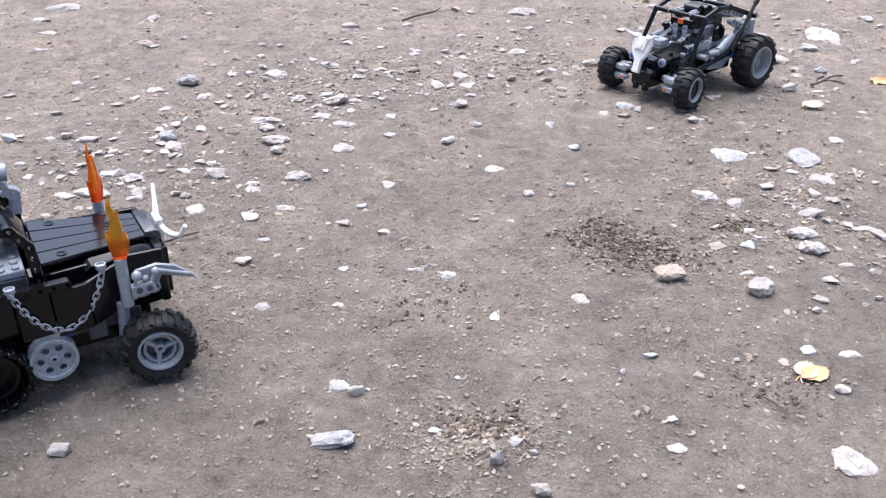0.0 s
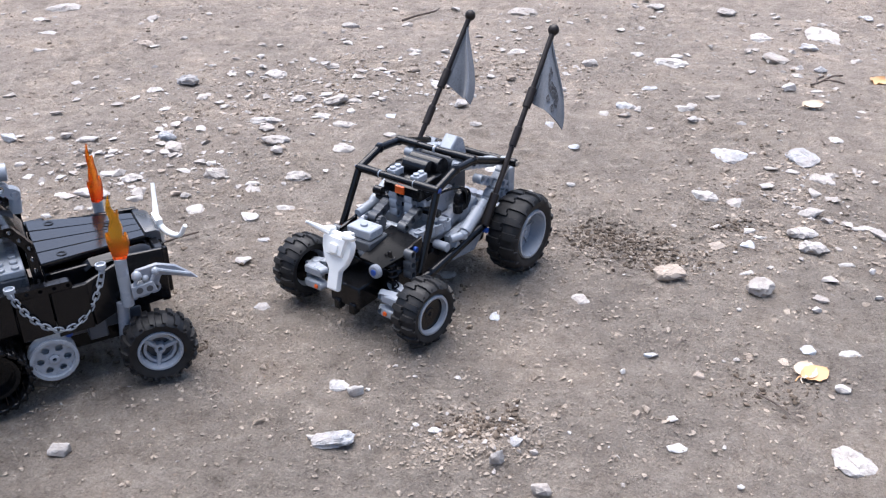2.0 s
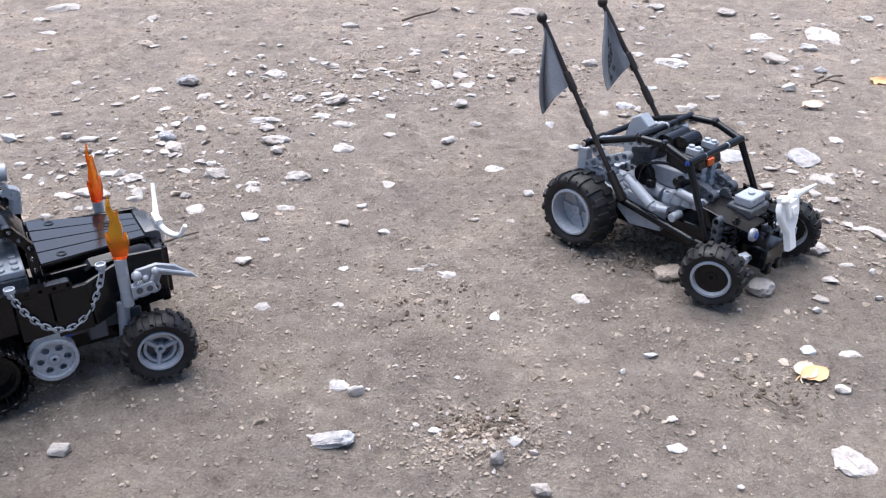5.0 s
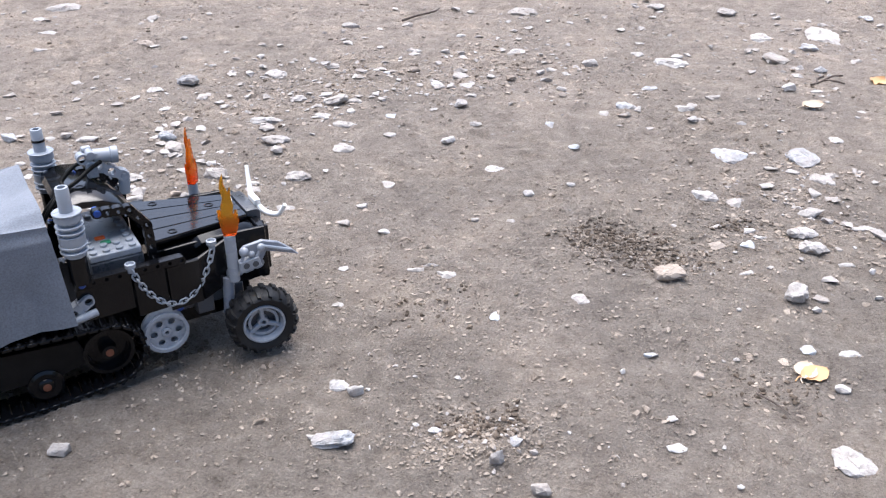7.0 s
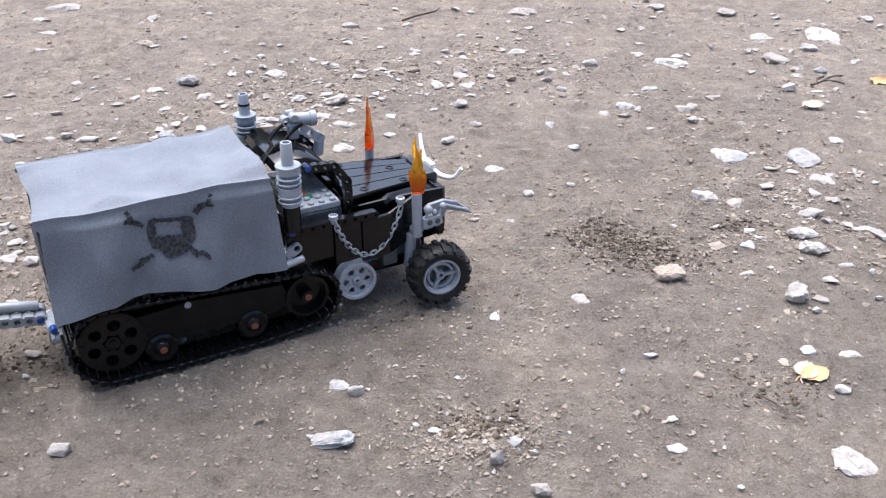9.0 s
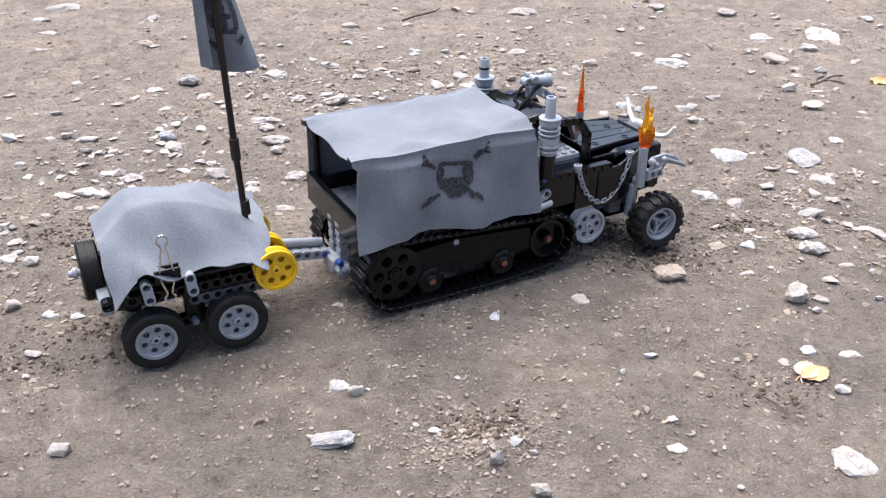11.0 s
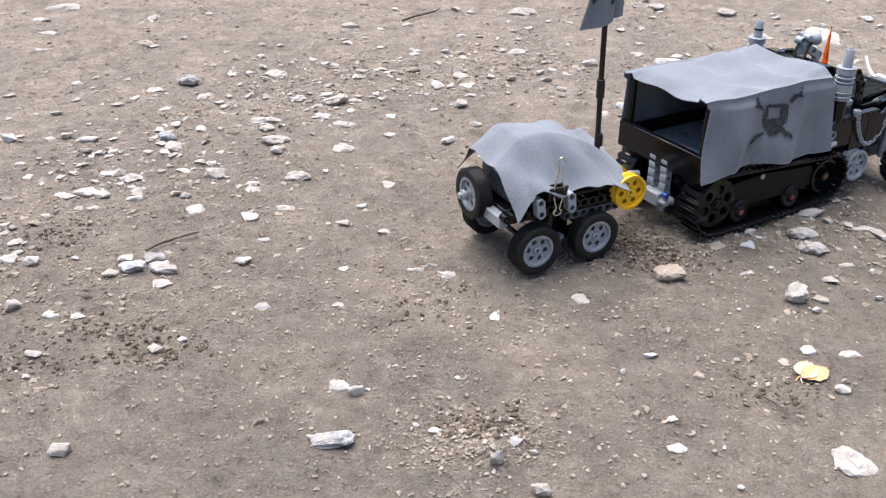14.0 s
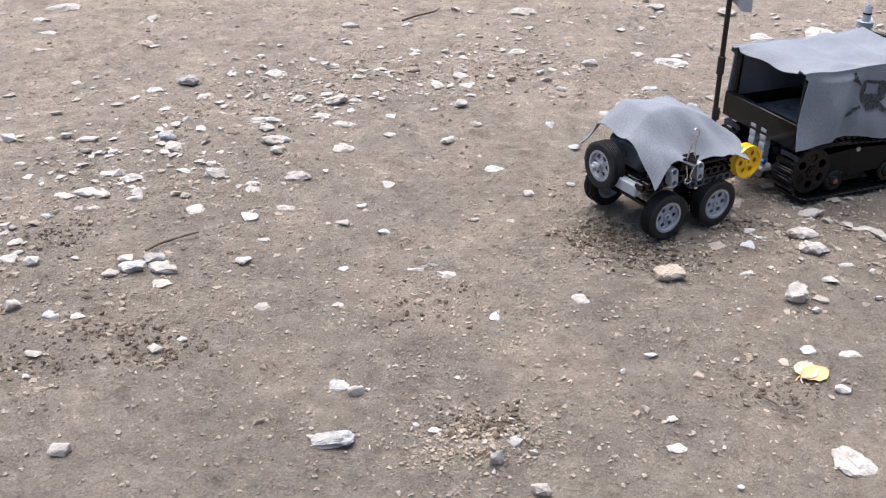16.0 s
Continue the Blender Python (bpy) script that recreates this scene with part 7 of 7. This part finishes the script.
    for s in (-1, 1):
        wheels.append((ring_wheel(b, pose(FRONT_AXLE, s * 0.0575, 0.0248), s, 0.0248, 0.0215, 0.62), FRONT_AXLE, s * 0.0575, 0.0248, True))
        wheels.append((ring_wheel(b, pose(-0.0685, s * 0.0565, 0.0330), s, 0.0330, 0.0270, 0.62), -0.0685, s * 0.0565, 0.0330, False))
    return wheels, flags


buggy_wheels, buggy_flags = build_buggy()


# ---- motion ----
# seconds, x, y, heading in degrees
TRUCK_PATH = [(0.0, -0.3176, 0.4965, 30.0), (5.6, -0.3176, 0.4965, 30.0), (6.5, -0.2835, 0.5095, 31.3), (7.0, -0.2545, 0.5264, 31.1), (7.5, -0.2250, 0.5391, 30.8), (8.0, -0.2015, 0.5580, 30.0), (8.5, -0.1690, 0.5755, 29.6), (9.0, -0.1316, 0.5980, 28.0), (11.5, 0.0977, 0.7098, 27.3), (12.0, 0.1446, 0.7292, 28.0), (12.5, 0.1879, 0.7489, 28.3), (13.0, 0.2334, 0.7775, 28.9), (13.5, 0.2769, 0.7947, 29.0), (14.0, 0.3203, 0.8113, 29.2), (14.5, 0.3456, 0.8278, 26.4), (15.0, 0.3730, 0.8403, 24.6), (15.5, 0.4035, 0.8542, 23.2), (16.0, 0.4409, 0.8686, 21.0)]


BUGGY_PATH = [(0.0, 0.3022, 1.1179, -140.3), (0.25, 0.2130, 1.0080, -131.0), (0.5, 0.1421, 0.9265, -121.3), (0.8, 0.1190, 0.8830, -118.2), (1.0, 0.1156, 0.8738, -117.6), (1.15, 0.1040, 0.8480, -117.4), (1.5, 0.0045, 0.6671, -121.2), (1.75, -0.0200, 0.6350, -125.0), (1.9, -0.0235, 0.6302, -125.6), (2.95, -0.0235, 0.6302, -125.6), (3.1, -0.0100, 0.6470, -123.0), (3.5, 0.0736, 0.7576, -101.4), (3.8, 0.1060, 0.8650, -84.0), (4.0, 0.1119, 0.8996, -80.7), (4.2, 0.1133, 0.8915, -80.5), (4.5, 0.1260, 0.8200, -72.0), (4.8, 0.1650, 0.7330, -58.0), (5.1, 0.2280, 0.6600, -42.0), (5.5, 0.3500, 0.5850, -24.0), (5.9, 0.5100, 0.5350, -12.0), (6.25, 0.6900, 0.5150, -4.0), (6.6, 0.8000, 0.5120, 0.0), (7.0, 0.8300, 0.5120, 0.0), (16.0, 0.8300, 0.5120, 0.0)]
BUGGY_STEER = [(0.0, 8.0), (0.5, 20.0), (1.0, 10.0), (1.5, -6.0), (2.0, -6.0), (2.5, -4.0), (2.8, -18.0), (3.2, -22.0), (3.5, -18.0), (4.0, 4.0), (4.2, 22.0), (5.2, 20.0), (6.0, 10.0), (6.6, 0.0), (16.0, 0.0)]
TRAILER_PATH = [(11.5, -0.1471, 0.6021, 25.6), (12.0, -0.0987, 0.6273, 24.2), (12.5, -0.0549, 0.6503, 23.8), (13.0, -0.0096, 0.6684, 24.3), (13.5, 0.0337, 0.6847, 26.4), (14.0, 0.0765, 0.7063, 26.4), (14.5, 0.1016, 0.7150, 28.7), (15.0, 0.1286, 0.7291, 31.0), (15.5, 0.1540, 0.7440, 30.6), (16.0, 0.1909, 0.7667, 29.0)]
# before it comes into view the trailer follows its hitch
TRAILER_PATH = [(t, x - 0.2445, y - 0.1130, 26.0) for t, x, y, a in TRUCK_PATH if t <= 9.0] + TRAILER_PATH
FLAG_TURN = [(0.0, 30.0), (5.6, 30.0), (9.0, 20.0), (11.3, 12.0), (11.5, 4.0), (11.75, -80.0), (12.0, -150.0), (12.5, -176.0), (13.0, -170.0), (13.5, -176.0), (14.0, -172.0), (14.5, -160.0), (15.0, -150.0), (15.5, -120.0), (16.0, -100.0)]


# the way in which the wind carries the flags
FLAG_BLOW = [(0.0, -10.0), (1.0, -20.0), (2.5, -12.0), (3.0, -8.0), (3.5, 5.0), (3.75, -60.0), (4.0, -115.0), (4.2, -125.0), (5.0, -185.0), (16.0, -185.0)]


def travelled(path, times):
    """The way rolled at each time, forwards positive."""
    out, gone, last = [], 0.0, None
    for t in times:
        x, y, a = smooth_rows(path, t)
        if last:
            d = Vector((x - last[0], y - last[1]))
            gone += d.length * (1 if d.dot(Vector((math.cos(radians(a)), math.sin(radians(a))))) >= 0 else -1)
        out.append(gone)
        last = (x, y)
    return out


def drive(thing, path, times):
    walk(thing, [(t, pose(x, y, 0, 0, 0, a)) for t in times for x, y, a in [smooth_rows(path, t)]])


def roll(wheel, x, y, z, radius, times, gone, steer=None):
    walk(wheel, [(t, pose(x, y, z, 0, 0, smooth_rows(steer, t)[0] if steer else 0) @ Matrix.Rotation(g / radius, 4, "Y")) for t, g in zip(times, gone)])


def motions():
    slow = [0.0, 5.6] + [5.8 + 0.2 * k for k in range(52)]
    gone = travelled(TRUCK_PATH, slow)
    drive(truck, TRUCK_PATH, slow)
    for s, w in zip((-1, 1), truck_wheels):
        roll(w, 0.1141, s * 0.0585, 0.0248, 0.0248, slow, gone, [(0.0, -9.0), (9.0, -9.0), (11.5, -2.0), (16.0, -4.0)])
    for w, x, y, z, r in track_wheels:
        roll(w, x, y, z, r, slow, gone)
    for ob, s, y in track_links:
        walk(ob, [(t, on_track(s - g, y)) for t, g in zip(slow, gone)])
    drive(trailer, TRAILER_PATH, slow)
    behind = travelled(TRAILER_PATH, slow)
    for w, x, y in trailer_wheels:
        roll(w, x, y, 0.0213, 0.0213, slow, behind)
    turning = [0.0, 5.6, 9.0] + [11.3 + 0.1 * k for k in range(48)]
    walk(trailer_flag, [(t, pose(FLAG_AT[0] - 0.0035, FLAG_AT[1], 0.1930, 0, 0, smooth_rows(FLAG_TURN, t)[0])) for t in turning])
    quick = [k / 30 for k in range(0, 212)] + [16.0]
    gone = travelled(BUGGY_PATH, quick)
    drive(buggy, BUGGY_PATH, quick)
    for w, x, y, z, front in buggy_wheels:
        roll(w, x, y, z, z, quick, gone, BUGGY_STEER if front else None)
    for flag, low, d in buggy_flags:
        rows = []
        for t in quick:
            a = radians(smooth_rows(FLAG_BLOW, t)[0] - smooth_rows(BUGGY_PATH, t)[2])
            h = Vector((math.cos(a), math.sin(a), 0))
            h = (h - d * h.dot(d)).normalized()
            rows.append((t, Matrix.Translation(low) @ Matrix((h, d.cross(h), d)).transposed().to_4x4()))
        walk(flag, rows)
    # a wheel nudges one stone aside
    m = nudged_stone.matrix_basis.copy()
    aside = Matrix.Translation((0.0262, -0.0083, 0)) @ m @ Matrix.Rotation(radians(35), 4, "Z")
    walk(nudged_stone, [(0.0, m), (5.05, m), (5.2, aside), (16.0, aside)])


motions()
